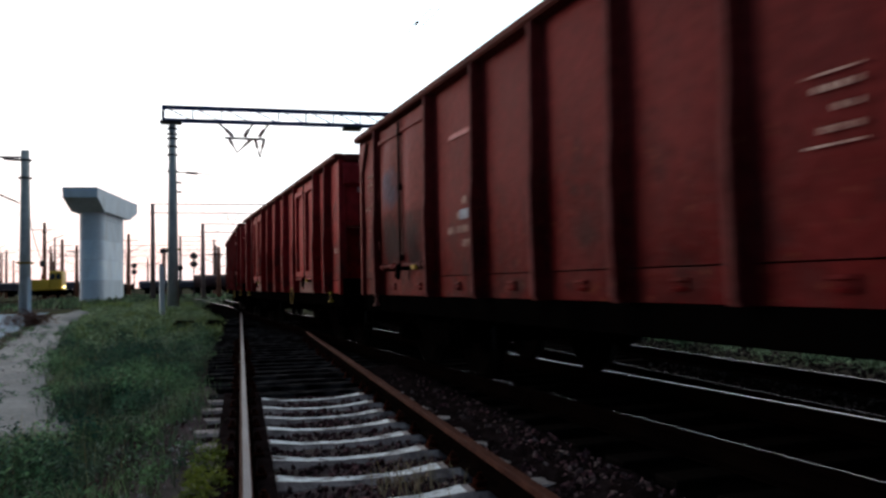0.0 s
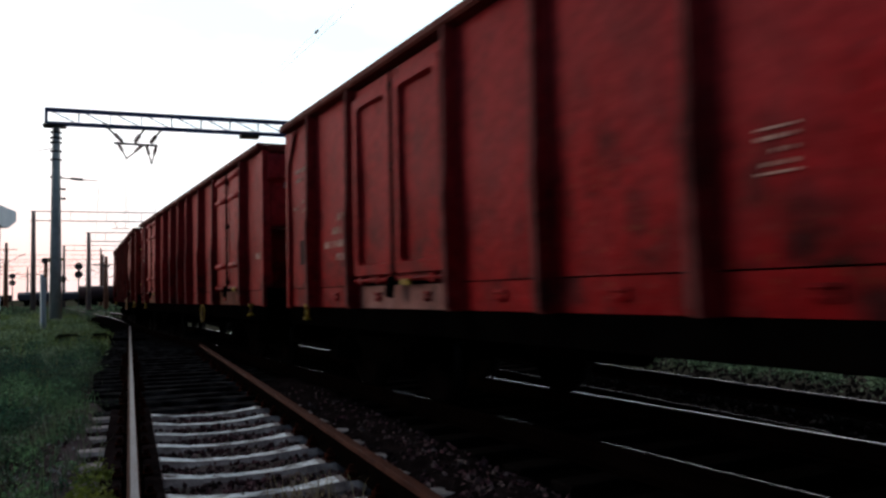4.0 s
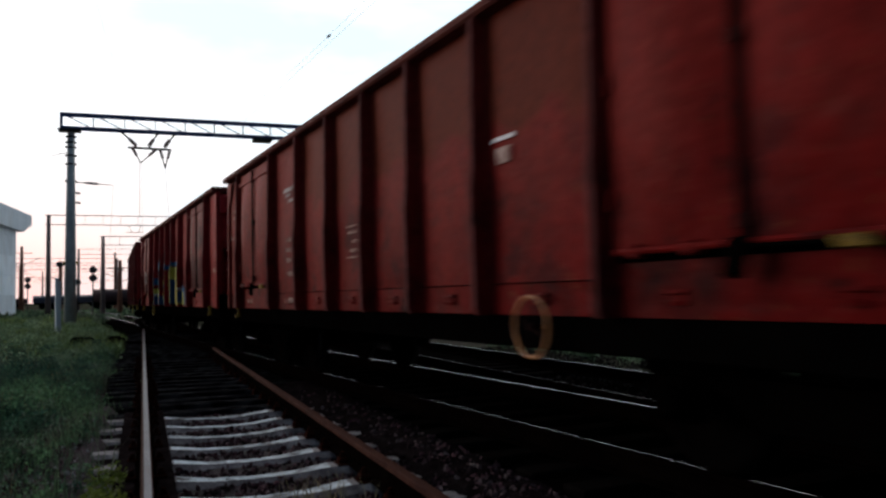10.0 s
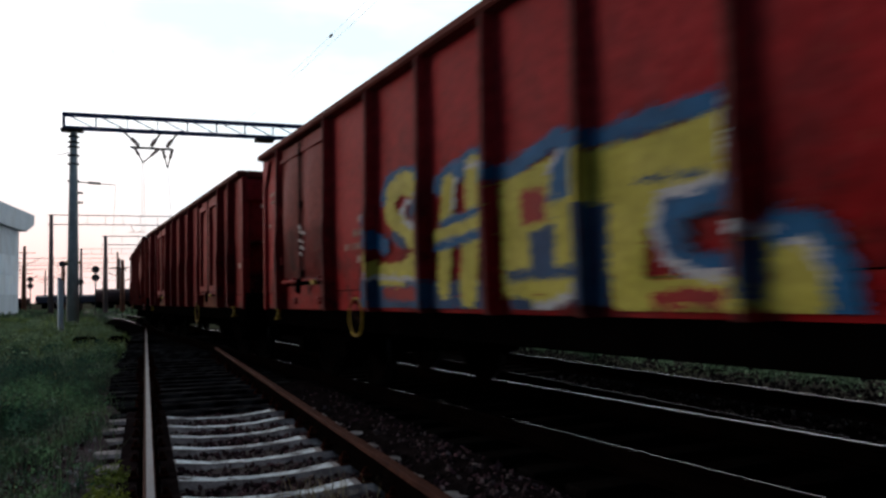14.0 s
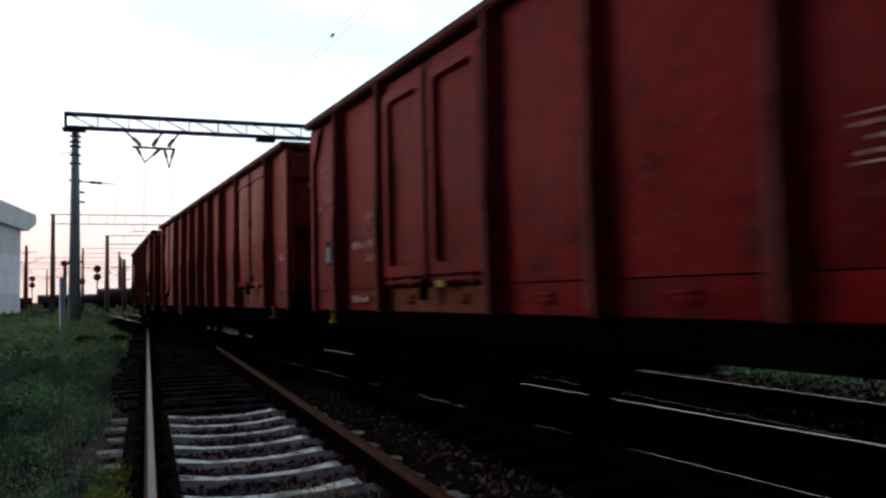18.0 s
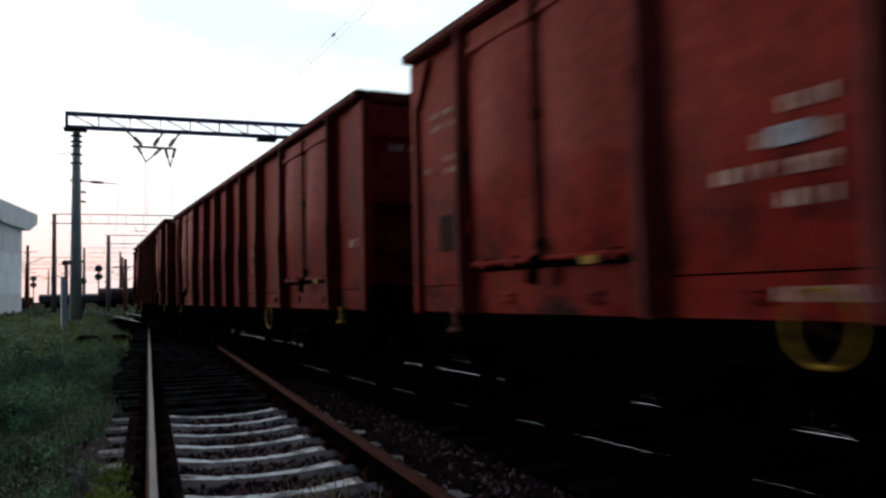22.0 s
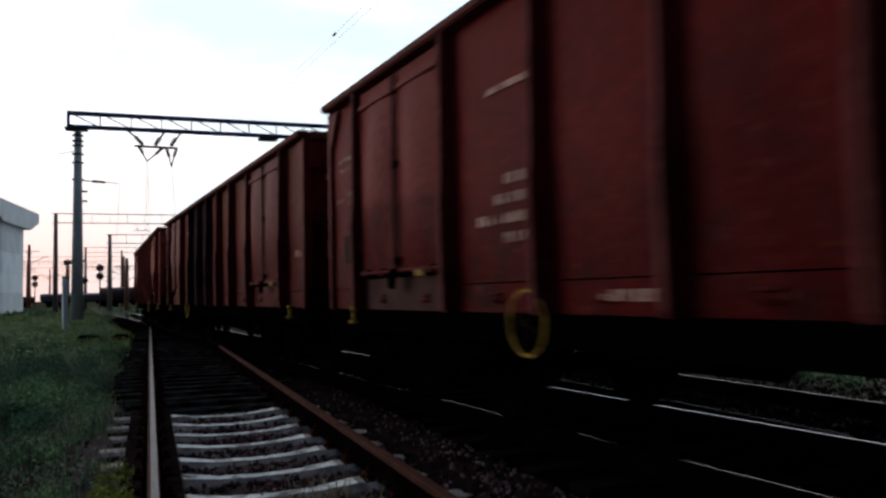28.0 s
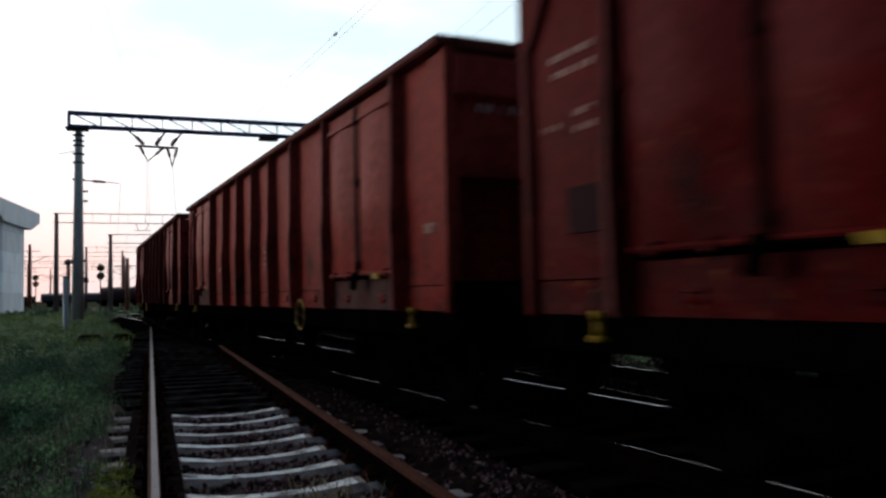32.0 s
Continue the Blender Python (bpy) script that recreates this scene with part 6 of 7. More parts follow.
            tube(bm, (x, s * (HALF + 0.30), 1.05), (x, s * (HALF + 0.50), 1.05), 0.07, 0.07, 12)
            tube(bm, (x, s * (HALF + 0.50), 1.05), (x, s * (HALF + 0.545), 1.05), 0.22, 0.23, 20)
            part("buffer", bm, SHADE_GRIME, top)
        bm = fresh()
        box(bm, (-0.06, s * (HALF + 0.024), 0.98), (0.06, s * (HALF + 0.36), 1.10), 0.02)
        tube(bm, (0, s * (HALF + 0.34), 1.02), (0, s * (HALF + 0.60), 0.97), 0.035, n=8)
        part("draw_hook", bm, SHADE_GRIME, top)
        for x in (-0.38, 0.38):
            bm = fresh()
            sweep(bm, [(x, s * (HALF + 0.024), 0.92), (x, s * (HALF + 0.20), 0.80), (x, s * (HALF + 0.28), 0.70), (x * 0.8, s * (HALF + 0.42), 0.63), (x * 0.6, s * (HALF + 0.54), 0.66)], 0.03, 8)
            part("brake_hose", bm, SHADE_GRIME, top)
        for x in (-0.72, 0.72):
            bm = fresh()
            sweep(bm, [(x - 0.2, s * (HALF + 0.022), 0.92), (x - 0.2, s * (HALF + 0.06), 0.78), (x + 0.2, s * (HALF + 0.06), 0.78), (x + 0.2, s * (HALF + 0.022), 0.92)], 0.014, 6)
            part("grab_rail", bm, SHADE_GRIME, top)
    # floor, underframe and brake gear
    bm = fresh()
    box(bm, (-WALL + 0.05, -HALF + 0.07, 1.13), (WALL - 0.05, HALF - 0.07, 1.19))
    part("floor_plate", bm, SHADE_GRIME, top)
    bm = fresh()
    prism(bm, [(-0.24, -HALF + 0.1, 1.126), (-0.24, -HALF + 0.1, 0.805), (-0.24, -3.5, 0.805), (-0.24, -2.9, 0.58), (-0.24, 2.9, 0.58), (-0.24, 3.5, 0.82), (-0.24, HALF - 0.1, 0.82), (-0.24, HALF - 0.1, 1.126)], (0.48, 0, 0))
    part("centre_sill", bm, SHADE_GRIME, top, "deep grimy fish-bellied sill, shade in its colour")
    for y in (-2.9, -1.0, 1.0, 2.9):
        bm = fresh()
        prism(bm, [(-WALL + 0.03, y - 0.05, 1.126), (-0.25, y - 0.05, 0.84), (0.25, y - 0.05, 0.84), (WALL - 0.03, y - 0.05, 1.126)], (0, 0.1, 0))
        part("cross_bearer", bm, SHADE_GRIME, top)
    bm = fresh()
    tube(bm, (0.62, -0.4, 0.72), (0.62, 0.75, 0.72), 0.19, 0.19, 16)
    part("brake_cylinder", bm, SHADE_GRIME, top)
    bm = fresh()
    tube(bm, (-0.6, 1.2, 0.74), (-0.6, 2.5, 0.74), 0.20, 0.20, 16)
    part("air_tank", bm, SHADE_GRIME, top)
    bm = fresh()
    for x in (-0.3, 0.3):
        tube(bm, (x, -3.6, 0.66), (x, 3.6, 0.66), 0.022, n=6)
    part("brake_rod", bm, SHADE_GRIME, top)
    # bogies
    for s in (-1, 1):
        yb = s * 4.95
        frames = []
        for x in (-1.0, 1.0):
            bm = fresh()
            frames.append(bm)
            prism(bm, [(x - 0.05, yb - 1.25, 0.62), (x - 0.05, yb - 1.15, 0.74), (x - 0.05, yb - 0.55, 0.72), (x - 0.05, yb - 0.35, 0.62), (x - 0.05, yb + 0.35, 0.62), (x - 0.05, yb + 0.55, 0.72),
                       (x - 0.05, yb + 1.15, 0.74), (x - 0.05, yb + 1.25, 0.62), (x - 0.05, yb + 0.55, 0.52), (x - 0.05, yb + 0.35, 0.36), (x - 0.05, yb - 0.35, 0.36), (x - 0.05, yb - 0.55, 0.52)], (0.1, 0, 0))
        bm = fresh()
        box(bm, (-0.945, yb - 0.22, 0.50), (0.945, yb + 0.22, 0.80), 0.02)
        bog = part("bogie", bm, SHADE_GRIME, top)
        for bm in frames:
            part("side_frame", bm, SHADE_GRIME, bog)
        for d in (-1.28, 1.28):
            bm = fresh()
            box(bm, (-0.945, yb + d - 0.05, 0.58), (0.945, yb + d + 0.05, 0.68), 0.01)
            part("end_beam", bm, SHADE_GRIME, bog)
        for d in (-0.9, 0.9):
            for x in (-1.03, 1.03):
                bm = fresh()
                box(bm, (x - 0.10, yb + d - 0.15, 0.33), (x + 0.10, yb + d + 0.15, 0.60), 0.03)
                tube(bm, (x + math.copysign(0.09, x), yb + d, 0.46), (x + math.copysign(0.16, x), yb + d, 0.46), 0.11, 0.09, 12)
                for e in (-0.20, 0.20):
                    tube(bm, (x, yb + d + e, 0.42), (x, yb + d + e, 0.66), 0.05, n=10)
                part("axle_box", bm, SHADE_GRIME, bog)
            bm = fresh()
            tube(bm, (-0.95, 0, 0), (0.95, 0, 0), 0.075, n=12)
            for sx in (-1, 1):
                rows = [(-0.015 * sx, 0.10), (-0.015 * sx, 0.40), (-0.075 * sx, 0.42), (-0.075 * sx, 0.487), (-0.045 * sx, 0.490), (-0.040 * sx, 0.462), (0.06 * sx, 0.455), (0.06 * sx, 0.40), (0.02 * sx, 0.38), (0.03 * sx, 0.10)]
                lathe_x(bm, sx * 0.7535, rows, slots=[0, 0, 0, 0, 1, 1, 0, 0, 0])
            ws = part("wheelset", bm, [WHEEL, TREAD], bog, "grimy wheelset with bright treads, shade in its colour")
            ws.matrix_basis = Matrix.Translation((0, yb + d, 0.46))
            for sx in (-0.7535, 0.7535):
                for e in (-0.52, 0.52):
                    bm = fresh()
                    box(bm, (sx - 0.04, yb + d + e - 0.03, 0.32), (sx + 0.04, yb + d + e + 0.03, 0.60), 0.01)
                    part("brake_shoe", bm, SHADE_GRIME, bog)
    return top


def handwheel(top, y, z, radius, out, mat):
    bm = fresh()
    x = out * (WALL + 0.10)
    ring(bm, (x, y, z), radius - 0.011, 0.0115)
    wh = part("handwheel", bm, mat, top, "worn painted brake handwheel")
    spokes = fresh()
    tube(spokes, (x + out * 0.03, y, z), (x - out * 0.05, y, z), 0.02, n=10)
    c = Vector((x, y, z))
    for i in range(2):
        a = math.pi * i / 2 + 0.35
        d = Vector((0, math.cos(a), math.sin(a))) * (radius - 0.02)
        tube(spokes, c - d, c + d, 0.006, n=6)
    part("spokes", spokes, GREASE, wh, "greasy dark spokes and hub")
    bm = fresh()
    tube(bm, (x - out * 0.05, y, z), (out * 0.4, y, z), 0.015, n=6)
    part("spindle", bm, SHADE_GRIME, wh)


def end_ladder(top, s, x=-WALL + 0.16, z0=1.52, z1=2.62, reach=0.16):
    """A yellow vertical grab bar on a wagon's end."""
    y = s * (HALF + 0.13)
    bm = fresh()
    tube(bm, (x, y, z0), (x, y, z1), 0.024, n=8)
    for z in (z0, z1):
        tube(bm, (x, y, z), (x, y - s * 0.14, z), 0.02, n=6)
        if reach:
            tube(bm, (x, y, z), (x - reach - 0.02, y - s * 0.06, z - 0.02), 0.02, n=6)
    part("grab_bar", bm, YELLOW_BRIGHT, top, "yellow vertical grab bar")


def swap(top, old, fresh_mat, test=lambda o: True):
    for o in top.children_recursive:
        if test(o):
            for sl in o.material_slots:
                if sl.material == old:
                    sl.link = "OBJECT"
                    sl.material = fresh_mat


# sprayed letters: strokes and patches along the wagon from its far end, and up
def graffiti(top):
    YELLOW_P, BLUE_P, WHITE_P, NAVY_P, RED_P, BARE = range(6)
    layers = []

    def stroke(colour, radius, *pts):
        layers.append((colour, radius, pts, [min(p[0] for p in pts) - 0.3, max(p[0] for p in pts) + 0.3]))

    def patch(colour, *pts):
        layers.append((colour, 0, pts, [min(p[0] for p in pts), max(p[0] for p in pts)]))

    patch(NAVY_P, (4.19, 1.27), (7.01, 1.19), (7.00, 0.98), (4.18, 0.96))
    stroke(BLUE_P, 0.085, (4.29, 1.90), (4.38, 1.75), (4.92, 1.58))
    stroke(BLUE_P, 0.09, (4.90, 2.06), (5.00, 2.20), (5.34, 2.21), (5.79, 2.15))
    stroke(BLUE_P, 0.09, (6.10, 2.03), (6.35, 2.09), (6.54, 2.11), (6.66, 2.16), (6.83, 2.15), (6.93, 2.10))
    stroke(BLUE_P, 0.06, (7.02, 1.99), (7.36, 1.99), (7.63, 2.05), (7.88, 2.12), (8.10, 2.04), (8.49, 2.03), (8.82, 2.04), (9.05, 2.05), (9.26, 2.04))
    stroke(YELLOW_P, 0.11, (5.74, 2.08), (5.34, 2.15), (5.06, 2.08), (5.01, 1.90), (5.32, 1.72), (5.67, 1.60), (5.70, 1.41), (5.30, 1.30), (4.78, 1.31))
    stroke(YELLOW_P, 0.07, (4.66, 1.37), (4.41, 1.59), (4.38, 1.70))
    stroke(NAVY_P, 0.07, (5.82, 1.88), (5.55, 1.86))
    stroke(NAVY_P, 0.05, (5.09, 1.67), (5.36, 1.58))
    stroke(WHITE_P, 0.025, (5.83, 1.98), (5.48, 1.97), (5.30, 1.89), (5.42, 1.77), (5.81, 1.67))
    stroke(WHITE_P, 0.022, (4.36, 1.33), (4.66, 1.28), (5.70, 1.23))
    stroke(RED_P, 0.06, (4.89, 1.13), (5.59, 1.10))
    stroke(YELLOW_P, 0.12, (6.30, 1.98), (6.24, 1.59), (6.18, 1.18))
    stroke(YELLOW_P, 0.14, (6.74, 2.05), (6.74, 1.74), (6.66, 1.44), (6.62, 1.12))
    stroke(YELLOW_P, 0.07, (6.08, 1.59), (6.97, 1.66))
    stroke(BLUE_P, 0.035, (6.17, 1.69), (6.85, 1.75))
    stroke(BLUE_P, 0.04, (6.03, 1.50), (6.90, 1.57))
    stroke(WHITE_P, 0.022, (6.44, 2.04), (6.38, 1.79))
    stroke(WHITE_P, 0.022, (6.62, 2.11), (6.83, 2.10), (6.92, 1.95))
    stroke(WHITE_P, 0.025, (6.94, 1.53), (6.92, 1.16))
    patch(YELLOW_P, (7.14, 1.90), (7.78, 1.98), (8.07, 1.89), (8.05, 1.05), (7.62, 0.98), (7.16, 1.09))
    patch(RED_P, (7.43, 1.82), (7.74, 1.80), (7.73, 1.58), (7.45, 1.56))
    patch(NAVY_P, (7.52, 1.50), (7.85, 1.57), (7.83, 1.28), (7.54, 1.25))
    patch(BLUE_P, (7.88, 2.12), (8.12, 2.03), (8.08, 1.70), (7.76, 1.70))
    stroke(WHITE_P, 0.022, (7.92, 2.03), (7.78, 1.89))
    stroke(WHITE_P, 0.025, (8.10, 1.60), (8.09, 1.28), (8.03, 1.08), (7.72, 1.00), (7.47, 1.01))
    stroke(NAVY_P, 0.04, (7.26, 1.22), (8.01, 1.23))
    stroke(NAVY_P, 0.05, (7.31, 1.03), (7.52, 1.00))
    patch(YELLOW_P, (8.05, 1.96), (8.84, 1.96), (9.34, 1.98), (9.40, 1.92), (9.39, 1.64), (8.89, 1.62), (8.72, 1.42), (8.70, 1.00), (8.42, 0.99), (8.38, 1.56), (8.04, 1.68))
    patch(YELLOW_P, (8.40, 1.17), (9.84, 1.14), (9.83, 0.99), (8.46, 0.98))
    patch(NAVY_P, (8.14, 1.64), (8.43, 1.63), (8.38, 1.02), (8.11, 1.00))
    patch(NAVY_P, (8.82, 1.60), (9.40, 1.64), (9.37, 1.18), (8.99, 1.19), (8.84, 1.34))
    stroke(BLUE_P, 0.05, (9.40, 1.60), (9.12, 1.55), (8.91, 1.52), (8.89, 1.38), (8.99, 1.23), (9.35, 1.22))
    stroke(WHITE_P, 0.029, (9.39, 1.66), (9.13, 1.63), (8.85, 1.61), (8.80, 1.45), (8.88, 1.27), (9.07, 1.18), (9.35, 1.16))
    patch(BARE, (9.03, 1.46), (9.39, 1.50), (9.38, 1.30), (9.11, 1.28))
    stroke(WHITE_P, 0.025, (9.39, 1.99), (9.42, 1.81), (9.37, 1.68))
    stroke(NAVY_P, 0.015, (8.67, 1.71), (9.19, 1.70))
    stroke(RED_P, 0.05, (8.80, 1.04), (9.01, 1.06), (9.24, 1.06))
    stroke(YELLOW_P, 0.11, (9.62, 1.27), (9.80, 1.20), (9.83, 1.00))
    stroke(BLUE_P, 0.08, (9.63, 1.37), (9.83, 1.35), (9.93, 1.19), (9.96, 0.99))
    stroke(WHITE_P, 0.025, (9.33, 1.36), (9.44, 1.39), (9.58, 1.36))
    stroke(WHITE_P, 0.022, (9.69, 1.31), (9.80, 1.29), (9.87, 1.14))
    stroke(NAVY_P, 0.05, (9.53, 1.27), (9.49, 1.08))

    def near(u, z, pts):
        best = 9
        for (ax, ay), (bx, by) in zip(pts, pts[1:]):
            q = max(0, min(1, ((u - ax) * (bx - ax) + (z - ay) * (by - ay)) / ((bx - ax) ** 2 + (by - ay) ** 2)))
            best = min(best, math.hypot(u - ax - q * (bx - ax), z - ay - q * (by - ay)))
        return best

    def inside(u, z, pts):
        odd = False
        for (ax, ay), (bx, by) in zip(pts, pts[1:] + pts[:1]):
            if (ay > z) != (by > z) and u < ax + (z - ay) * (bx - ax) / (by - ay):
                odd = not odd
        return odd

    c = 0.017
    r = random.Random(12)
    vs, fs, mats = [], [], []
    for i in range(int(7.0 / c)):
        for j in range(int(1.95 / c)):
            u, z = 4.0 + i * c, 0.99 + j * c
            du, dz = u + 0.012 * noise.noise((u * 5, z * 5, 2.0)) + r.gauss(0, 0.014), z + 0.012 * noise.noise((u * 5, z * 5, 8.0)) + r.gauss(0, 0.014)
            slot = 5
            for colour, radius, pts, (lo, hi) in reversed(layers):
                if lo <= u <= hi and (near(du, dz, pts) < radius if radius else inside(du, dz, pts)):
                    slot = colour
                    break
            if slot == 5 or SEAM - 0.006 < z < SEAM + 0.004:
                continue
            y, lift = HALF - u, 0.030
            for py in POSTS:
                w = abs(y - py)
                if w < 0.028:
                    lift = post_depth(z) + 0.004
                elif w < 0.085:
                    lift = None
            if lift is None:
                continue
            k = len(vs)
            vs += [(-(WALL + lift), y + a * c / 2, z + b * c / 2) for a, b in ((-1, -1), (1, -1), (1, 1), (-1, 1))]
            fs.append((k, k + 1, k + 2, k + 3))
            mats.append(slot)
    # the near flank of each post takes the spray as well
    for py in POSTS:
        u = HALF - py
        if not 4.2 < u < 10.0:
            continue
        for j in range(int(1.3 / c)):
            z = 0.99 + j * c
            for i in range(int(post_depth(z) / c) - 1):
                du, dz = u + 0.07 + r.gauss(0, 0.014), z + r.gauss(0, 0.014)
                slot = 5
                for colour, radius, pts, (lo, hi) in reversed(layers):
                    if lo <= du <= hi and (near(du, dz, pts) < radius if radius else inside(du, dz, pts)):
                        slot = colour
                        break
                if slot == 5:
                    continue
                k, x = len(vs), -(WALL + 0.022 + i * c)
                vs += [(x + a * c / 2, py - 0.046, z + b * c / 2) for a, b in ((-1, -1), (1, -1), (1, 1), (-1, 1))]
                fs.append((k, k + 1, k + 2, k + 3))
                mats.append(slot)
    me = bpy.data.meshes.new("graffiti")
    me.from_pydata(vs, [], fs)
    for m in (SPRAY_YELLOW, SPRAY_BLUE, SPRAY_WHITE, SPRAY_NAVY, SPRAY_RED):
        me.materials.append(m)
    me.polygons.foreach_set("material_index", mats)
    ob = new("graffiti", me)
    ob.parent = top
    ob["label"] = "sprayed yellow letters with blue and white outlines"
    marked(ob)


# far end of each wagon at the start, along the line; style, paint, wheel's end, wheel paint
TRAIN = [
    (-3.75, "bulge", RED_DULL, 1, YELLOW), (11.66, "bulge", RED_DULL, -1, YELLOW), (27.22, "frame", RED_DEEP, -1, YELLOW), (42.54, "rib", RED_DEEP, -1, YELLOW), (57.81, "bulge", RED_SCARLET, -1, ORANGE),
    (73.0, "bulge", RED_DEEP, 1, YELLOW), (88.61, "frame", RED_CRIMSON, -1, YELLOW), (103.92, "bulge", RED_BROWN, 1, YELLOW), (119.33, "bulge", RED_RUSSET, -1, YELLOW),
    (134.87, "bulge", RED_DARK, 1, YELLOW), (150.06, "bulge", RED_DARK, 1, YELLOW), (165.4, "bulge", RED_BROWN, -1, YELLOW), (180.8, "bulge", RED_DULL, 1, YELLOW),
    (196.2, "frame", RED_DEEP, -1, YELLOW)]
NOTES = {3: "with ribbed doors", 4: "with patchy orange-brown paint", 5: "sprayed with big yellow and blue letters", 10: "with two dark repainted panels", 7: "in faded brick brown"}
# each brake wheel: from the nearer end, height, radius
WHEELS = [(4.3, 0.86, 0.2), (4.3, 0.86, 0.2), (4.56, 0.87, 0.18), (4.29, 0.77, 0.175), (3.96, 0.87, 0.215), (4.22, 0.88, 0.21), (4.35, 0.83, 0.235), (4.32, 0.92, 0.18), (3.93, 0.81, 0.18), (4.48, 0.88, 0.235), (4.28, 0.89, 0.25), (4.3, 0.86, 0.2), (4.3, 0.86, 0.2), (4.3, 0.86, 0.2)]
LOAD_TABLE = {1: 1.2, 4: -1.1, 8: 1.25}          # how much nearer each wagon's load table stands
TALL = {9: 3.365}
wagons = []
templates = {}
for i, (far_end, style, red, wheel_end, wheel_mat) in enumerate(TRAIN):
    if i in TALL:
        wg = build_wagon(style, templates[style][1], TALL[i])
    elif style not in templates:
        wg = build_wagon(style, red)
        templates[style] = (wg, red)
    else:
        wg = copy_thing(templates[style][0], Matrix.Identity(4))
    wagons.append(wg)
plain_red = {s: r for s, (_, r) in templates.items()}
for i, (far_end, style, red, wheel_end, wheel_mat) in enumerate(TRAIN):
    wg = wagons[i]
    if red != plain_red[style]:
        swap(wg, plain_red[style], red)
    word = {"bulge": "plain bulged doors", "rib": "ribbed doors", "frame": "framed doors"}[style]
    tone = {RED_DULL: "dull oxide-red", RED_DEEP: "deep red", RED_BROWN: "brownish red", RED_DARK: "dark red", RED_RUSSET: "russet red", RED_SCARLET: "bright oxide-red", RED_CRIMSON: "crimson"}[red]
    tagged(wg, f"{tone} open goods wagon " + NOTES.get(i, f"with {word}"), "wagon", "wagons of the goods train")
    for o in wg.children:
        if o.name.startswith("load_table"):
            o.location.y, o.location.z = -LOAD_TABLE.get(i, 0.0), 0.18 if i == 1 else 0.0
    off, wz, wr = WHEELS[i]
    handwheel(wg, wheel_end * (HALF - off), wz, wr, -1, wheel_mat)

def middle(o):
    xs = [v[1] for v in o.bound_box]
    return (min(xs) + max(xs)) / 2


end_ladder(wagons[4], -1, reach=0.05)
end_ladder(wagons[10], -1, -0.70, 1.62, 2.30, 0)
graffiti(wagons[5])
swap(wagons[2], FLAP_RUST, PALE_FLAP)
for idx in (1, 7):
    swap(wagons[idx], YELLOW, PALE_FLAP, lambda o: o.name.startswith("rope_hook"))
for idx, paint in ((3, FLAP_RUST), (9, FLAP_GREY), (11, FLAP_GREY)):
    for o in wagons[idx].children:
        if o.name.startswith("bottom_flap"):
            for sl in o.material_slots:
                sl.link, sl.material = "OBJECT", paint
for idx, wg in enumerate(wagons):
    if TRAIN[idx][1] == "bulge" and idx != 4:
        for o in wg.children:
            if o.name.startswith("door_leaf"):
                for sl in o.material_slots:
                    sl.link, sl.material = "OBJECT", DOOR_DARK if idx == 10 else {RED_BROWN: DOOR_BROWN, RED_RUSSET: DOOR_RUSSET}.get(TRAIN[idx][2], DOOR_TWO)
for o in wagons[7].children:
    if o.name.startswith("lock_bar") and middle(o) < 0 and o.bound_box[0][0] < 0:
        o.material_slots[0].link, o.material_slots[0].material = "OBJECT", LOCK_RED
SOOTY = blot("soot_smeared_door", DOOR_TWO, [(HALF - 1.72, 1.62, 0.42, 0.34, (0.010, 0.007, 0.009), 0.9), (HALF - 2.55, 1.58, 0.42, 0.36, (0.008, 0.006, 0.008), 0.95), (HALF - 1.76, 2.33, 0.34, 0.28, (0.035, 0.055, 0.10), 0.75)])
for o in wagons[1].children:
    if o.name.startswith("door_leaf") and middle(o) > 0:
        for sl in o.material_slots:
            sl.link, sl.material = "OBJECT", SOOTY
SMEARED = blot("dark_smeared_door", DOOR_TWO, [(-HALF + 1.65, 2.42, 0.45, 0.34, (0.016, 0.007, 0.009), 0.8), (-HALF + 2.65, 1.75, 0.40, 0.45, (0.020, 0.006, 0.006), 0.7), (-HALF + 2.12, 2.0, 0.16, 0.8, (0.014, 0.006, 0.006), 0.75)])
for o in wagons[5].children:
    if o.name.startswith("door_leaf") and middle(o) < 0:
        for sl in o.material_slots:
            sl.link, sl.material = "OBJECT", SMEARED
for idx, paint in ((4, ORANGE_TWO), (10, BROWN_TWO)):
    for o in wagons[idx].children:
        if o.name.startswith("side_panel") and o.bound_box[0][0] < 0 and middle(o) < (HALF - 4.6 if idx == 4 else -1.2):
            for sl in o.material_slots:
                sl.link, sl.material = "OBJECT", paint
for o in wagons[10].children:
    if o.name.startswith(("side_panel", "lower_panel", "side_post")) and 0.0 < middle(o) < 2.62 and o.bound_box[0][0] < 0:
        for sl in o.material_slots:
            sl.link, sl.material = "OBJECT", NAVY


def emblem(top, y, z, mat, label, bars=3):
    """A slanting plain emblem of bars."""
    bm = fresh()
    for k, (a, b, h) in enumerate(((0.0, 0.42, 0.055), (0.08, 0.30, 0.05), (0.20, 0.62, 0.04)) if bars == 3 else ((0.0, 0.60, 0.05),)):
        z0 = z - k * 0.075
        vs = [(-(WALL + 0.017), y + 0.62 - u, z0 + v) for u, v in ((a, 0), (b, 0), (b + 0.05, h), (a + 0.05, h))]
        prism(bm, vs, (-0.003, 0, 0))
    marked(part("emblem", bm, mat, top, label))


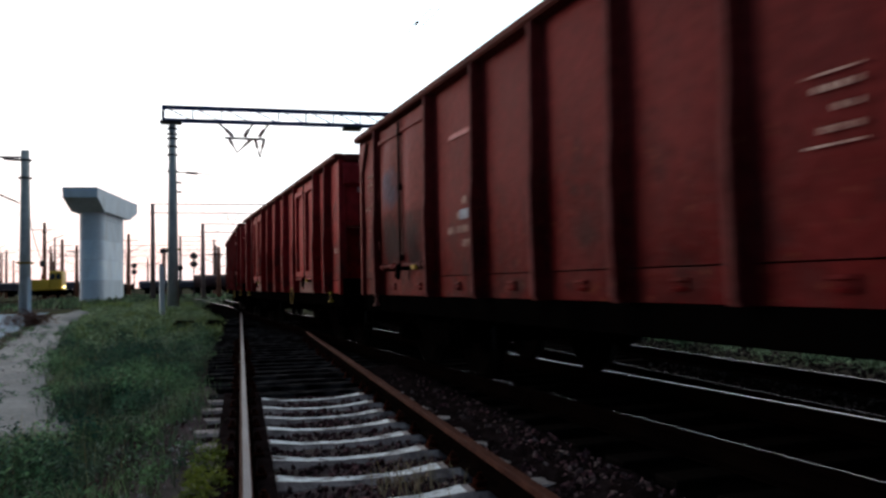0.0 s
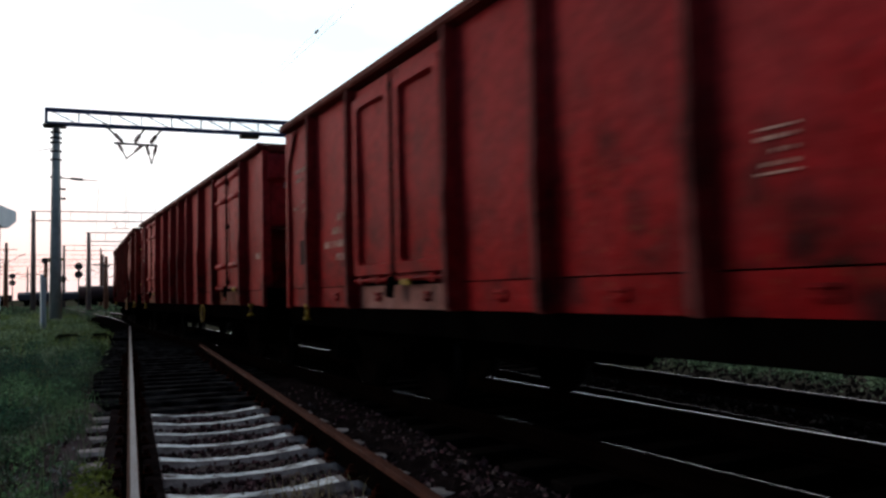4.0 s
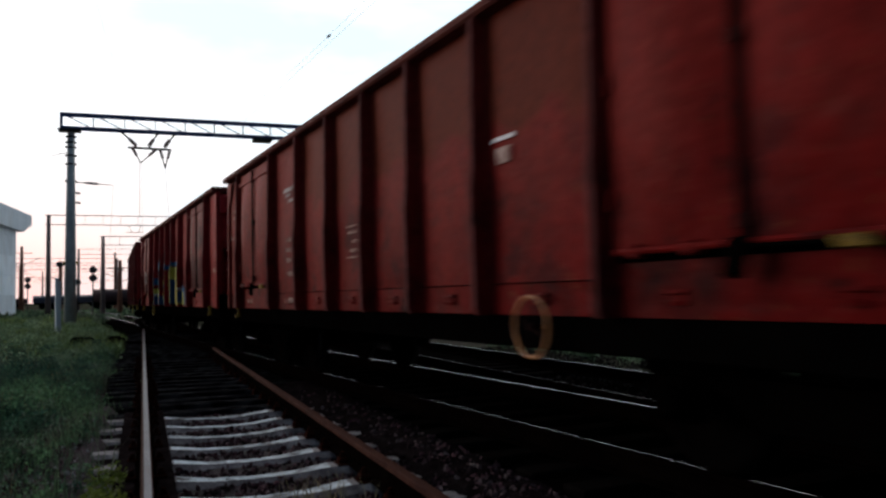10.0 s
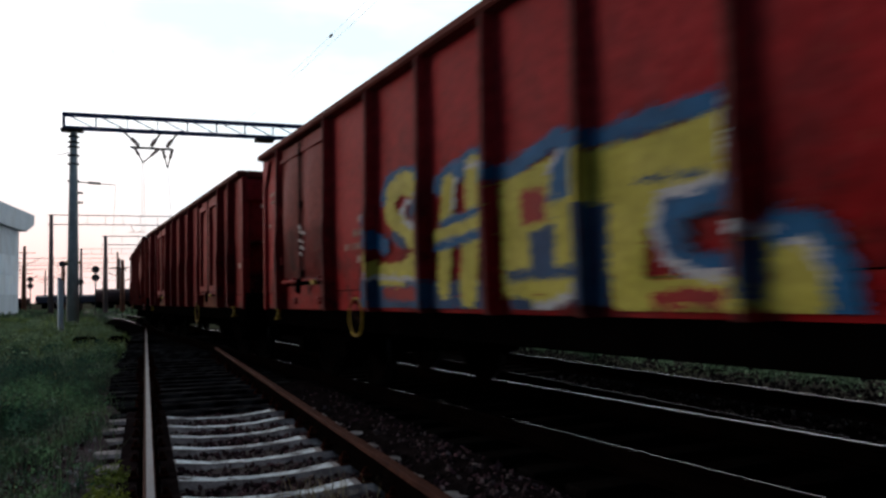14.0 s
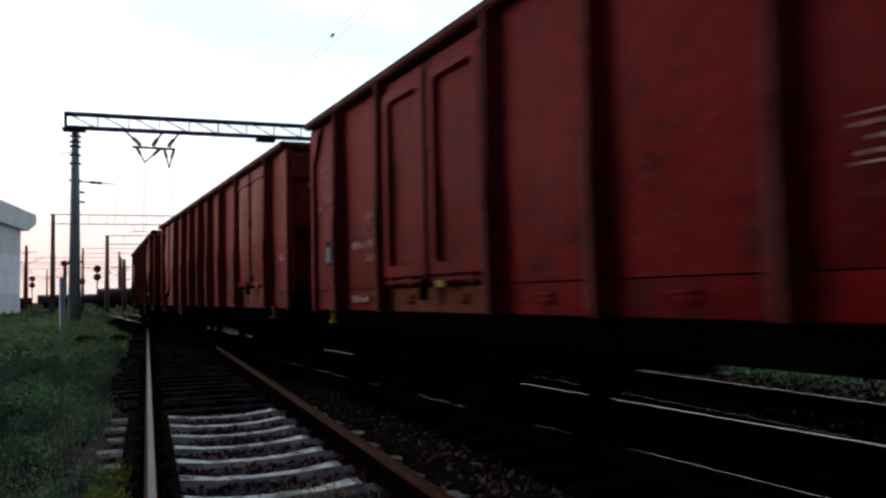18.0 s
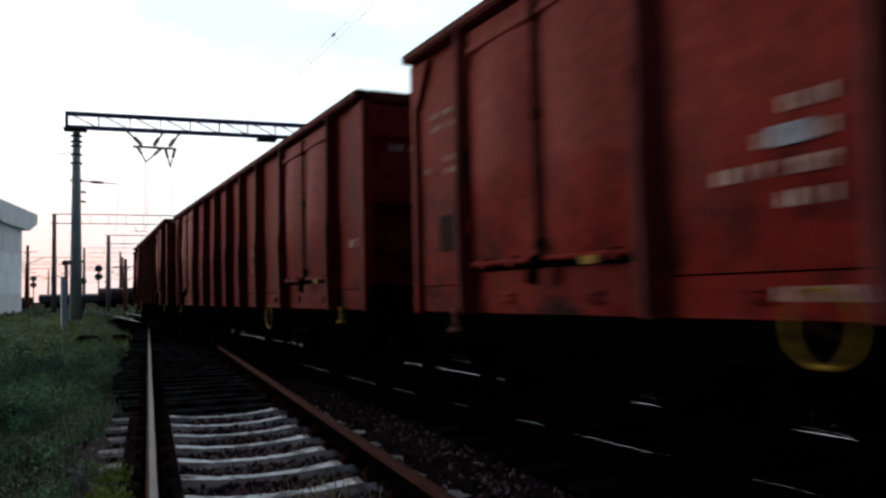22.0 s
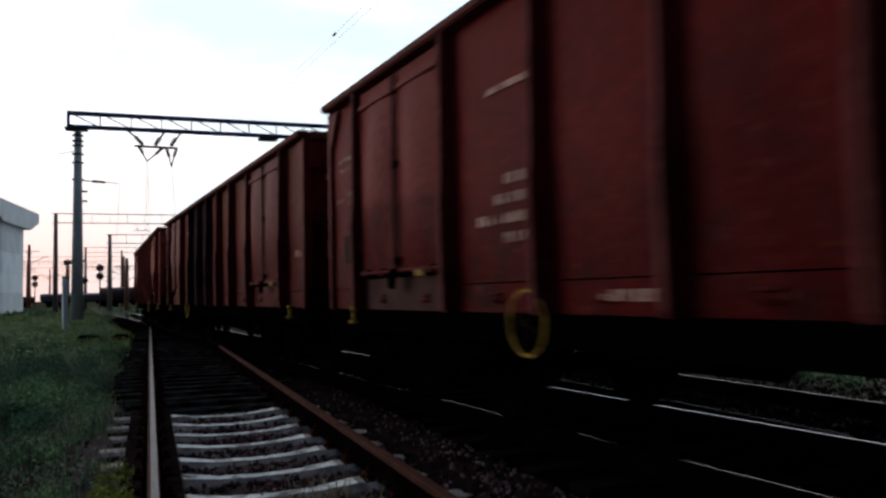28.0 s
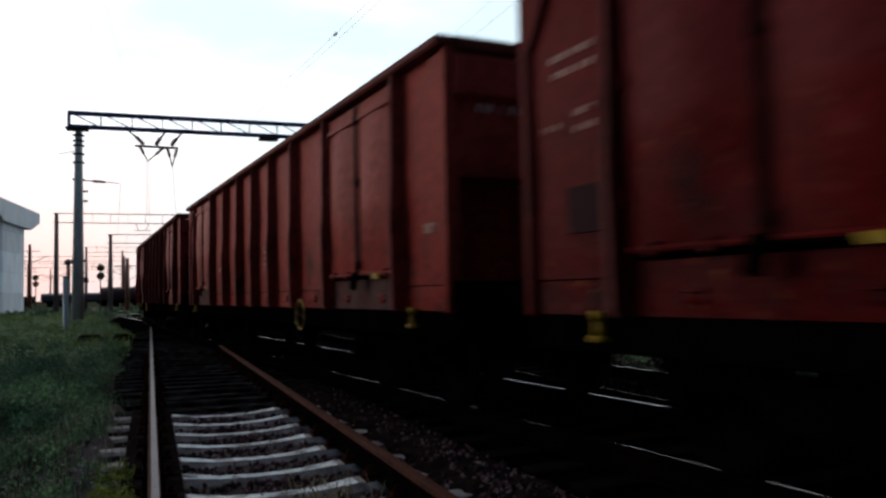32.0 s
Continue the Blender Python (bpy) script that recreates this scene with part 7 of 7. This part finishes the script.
def stencil(top, u, width, seed):
    """A row of small stencilled bars on the lower panel."""
    bm = fresh()
    mark_rows(bm, -1, WALL + 0.022, HALF - u - width, 1.10, (width,), h=0.07, seed=seed)
    marked(part("marking", bm, WHITE_MARK, top, "faded stencilled bars"))


bm = fresh()
for u, z, w, h in ((2.20, 2.00, 0.10, 0.03), (2.26, 1.92, 0.24, 0.03), (2.22, 1.82, 0.20, 0.025), (2.30, 1.73, 0.12, 0.03), (2.24, 1.66, 0.09, 0.025)):
    prism(bm, [(-(WALL + 0.135), HALF - u, z), (-(WALL + 0.135), HALF - u - w, z - 0.04), (-(WALL + 0.135), HALF - u - w, z - 0.04 + h), (-(WALL + 0.135), HALF - u, z + h)], (0.02, 0, 0))
marked(part("scribble", bm, BRIGHT_MARK, wagons[5], "small white sprayed scribble"))
for idx, u, width in ((4, 3.7, 0.66), (4, 1.44, 0.36), (3, 5.27, 0.6), (9, 5.13, 0.62), (6, 1.4, 0.5), (7, 4.0, 0.5)):
    stencil(wagons[idx], u, width, idx)
bm = fresh()
for z, w in ((1.93, 0.50), (1.79, 0.56), (1.645, 0.56), (1.46, 0.50)):
    mark_rows(bm, -1, WALL + 0.014, HALF - 3.82 - w, z, (w,), h=0.062, seed=int(100 * z))
marked(part("marking_table", bm, WHITE_MARK, wagons[4], "rows of faded white marking bars"))
for o in list(wagons[4].children):
    if o.name.startswith("marking") and not o.name.startswith("marking_table") and o.bound_box[0][0] < 0 and abs(HALF - 4.0 - middle(o)) < 0.3 and o.bound_box[0][2] > 1.2:
        bpy.data.objects.remove(o)
for idx in (1, 3):
    bm = fresh()
    mark_rows(bm, -1, WALL + 0.014, HALF - 0.86, 2.46, (0.56, 0.50, 0.60), h=0.03, gap=0.09, seed=14)
    mark_rows(bm, -1, WALL + 0.014, HALF - 0.80, 1.98, (0.34, 0.44), h=0.03, gap=0.07, seed=15)
    marked(part("marking_table", bm, FAINT_MARK, wagons[idx], "thin rows of faded white marking bars"))
emblem(wagons[9], HALF - 4.45, 2.60, WHITE_MARK, "faded peach stroke", 1)
emblem(wagons[4], HALF - 4.35, 2.56, BRIGHT_MARK, "faded white emblem bars")
emblem(wagons[10], HALF - 4.35, 2.68, BRIGHT_MARK, "faded white emblem bars")
emblem(wagons[8], HALF - 4.35, 2.62, FAINT_MARK, "faded peach stroke", 1)
emblem(wagons[7], HALF - 4.35, 2.70, PINK_MARK, "bright pink paint stroke", 1)
emblem(wagons[1], HALF - 4.35, 2.60, PINK_MARK, "faded red paint stroke", 1)


for idx, wg in enumerate(wagons):
    for o in list(wg.children_recursive):
        if o.name.startswith("red_label") and idx not in (1, 3, 9) or o.name.startswith("paper_card") and idx not in (3, 6, 12):
            bpy.data.objects.remove(o)


def plate(top, y, z, w, h, mat, label):
    bm = fresh()
    box(bm, (-(WALL + 0.016), y, z), (-(WALL + 0.021), y + w, z + h), 0.002)
    part("plate", bm, mat, top, label)


bm = fresh()
box(bm, (-(WALL + 0.016), HALF - 9.9, 2.22), (-(WALL + 0.021), HALF - 9.6, 2.25))
marked(part("marking", bm, CLEAN_PLATE, wagons[4], "short bright white dash"))
plate(wagons[4], HALF - 9.85, 2.05, 0.2, 0.12, WHITE_MARK, "faded pinkish label")
for idx in (1, 7, 8):
    plate(wagons[idx], HALF - 4.25, 1.74, 0.23, 0.10, NUMBER_PLATE, "small pale number plate, worn")


# ---- movement ----
def run(t):
    return 4.23823 * t + 0.0059068 * t ** 2 + 0.00011035 * t ** 3


def wagon_pose(far_end, t):
    c = far_end - HALF - run(t)
    x0, y0, _ = arc_path(c - 4.95)
    x1, y1, _ = arc_path(c + 4.95)
    return turned((x0 + x1) / 2, (y0 + y1) / 2, math.atan2(x1 - x0, y1 - y0))


def motions():
    for (far_end, *_), wg in zip(TRAIN, wagons):
        walk(wg, [(t, wagon_pose(far_end, t)) for t in range(33)])
        for o in wg.children_recursive:
            if o.name.startswith("wheelset"):
                at = o.matrix_basis.translation.copy()
                walk(o, [(f * 4 / FPS, Matrix.Translation(at) @ Matrix.Rotation(run(f * 4 / FPS) / 0.46, 4, "X")) for f in range(241)])


motions()
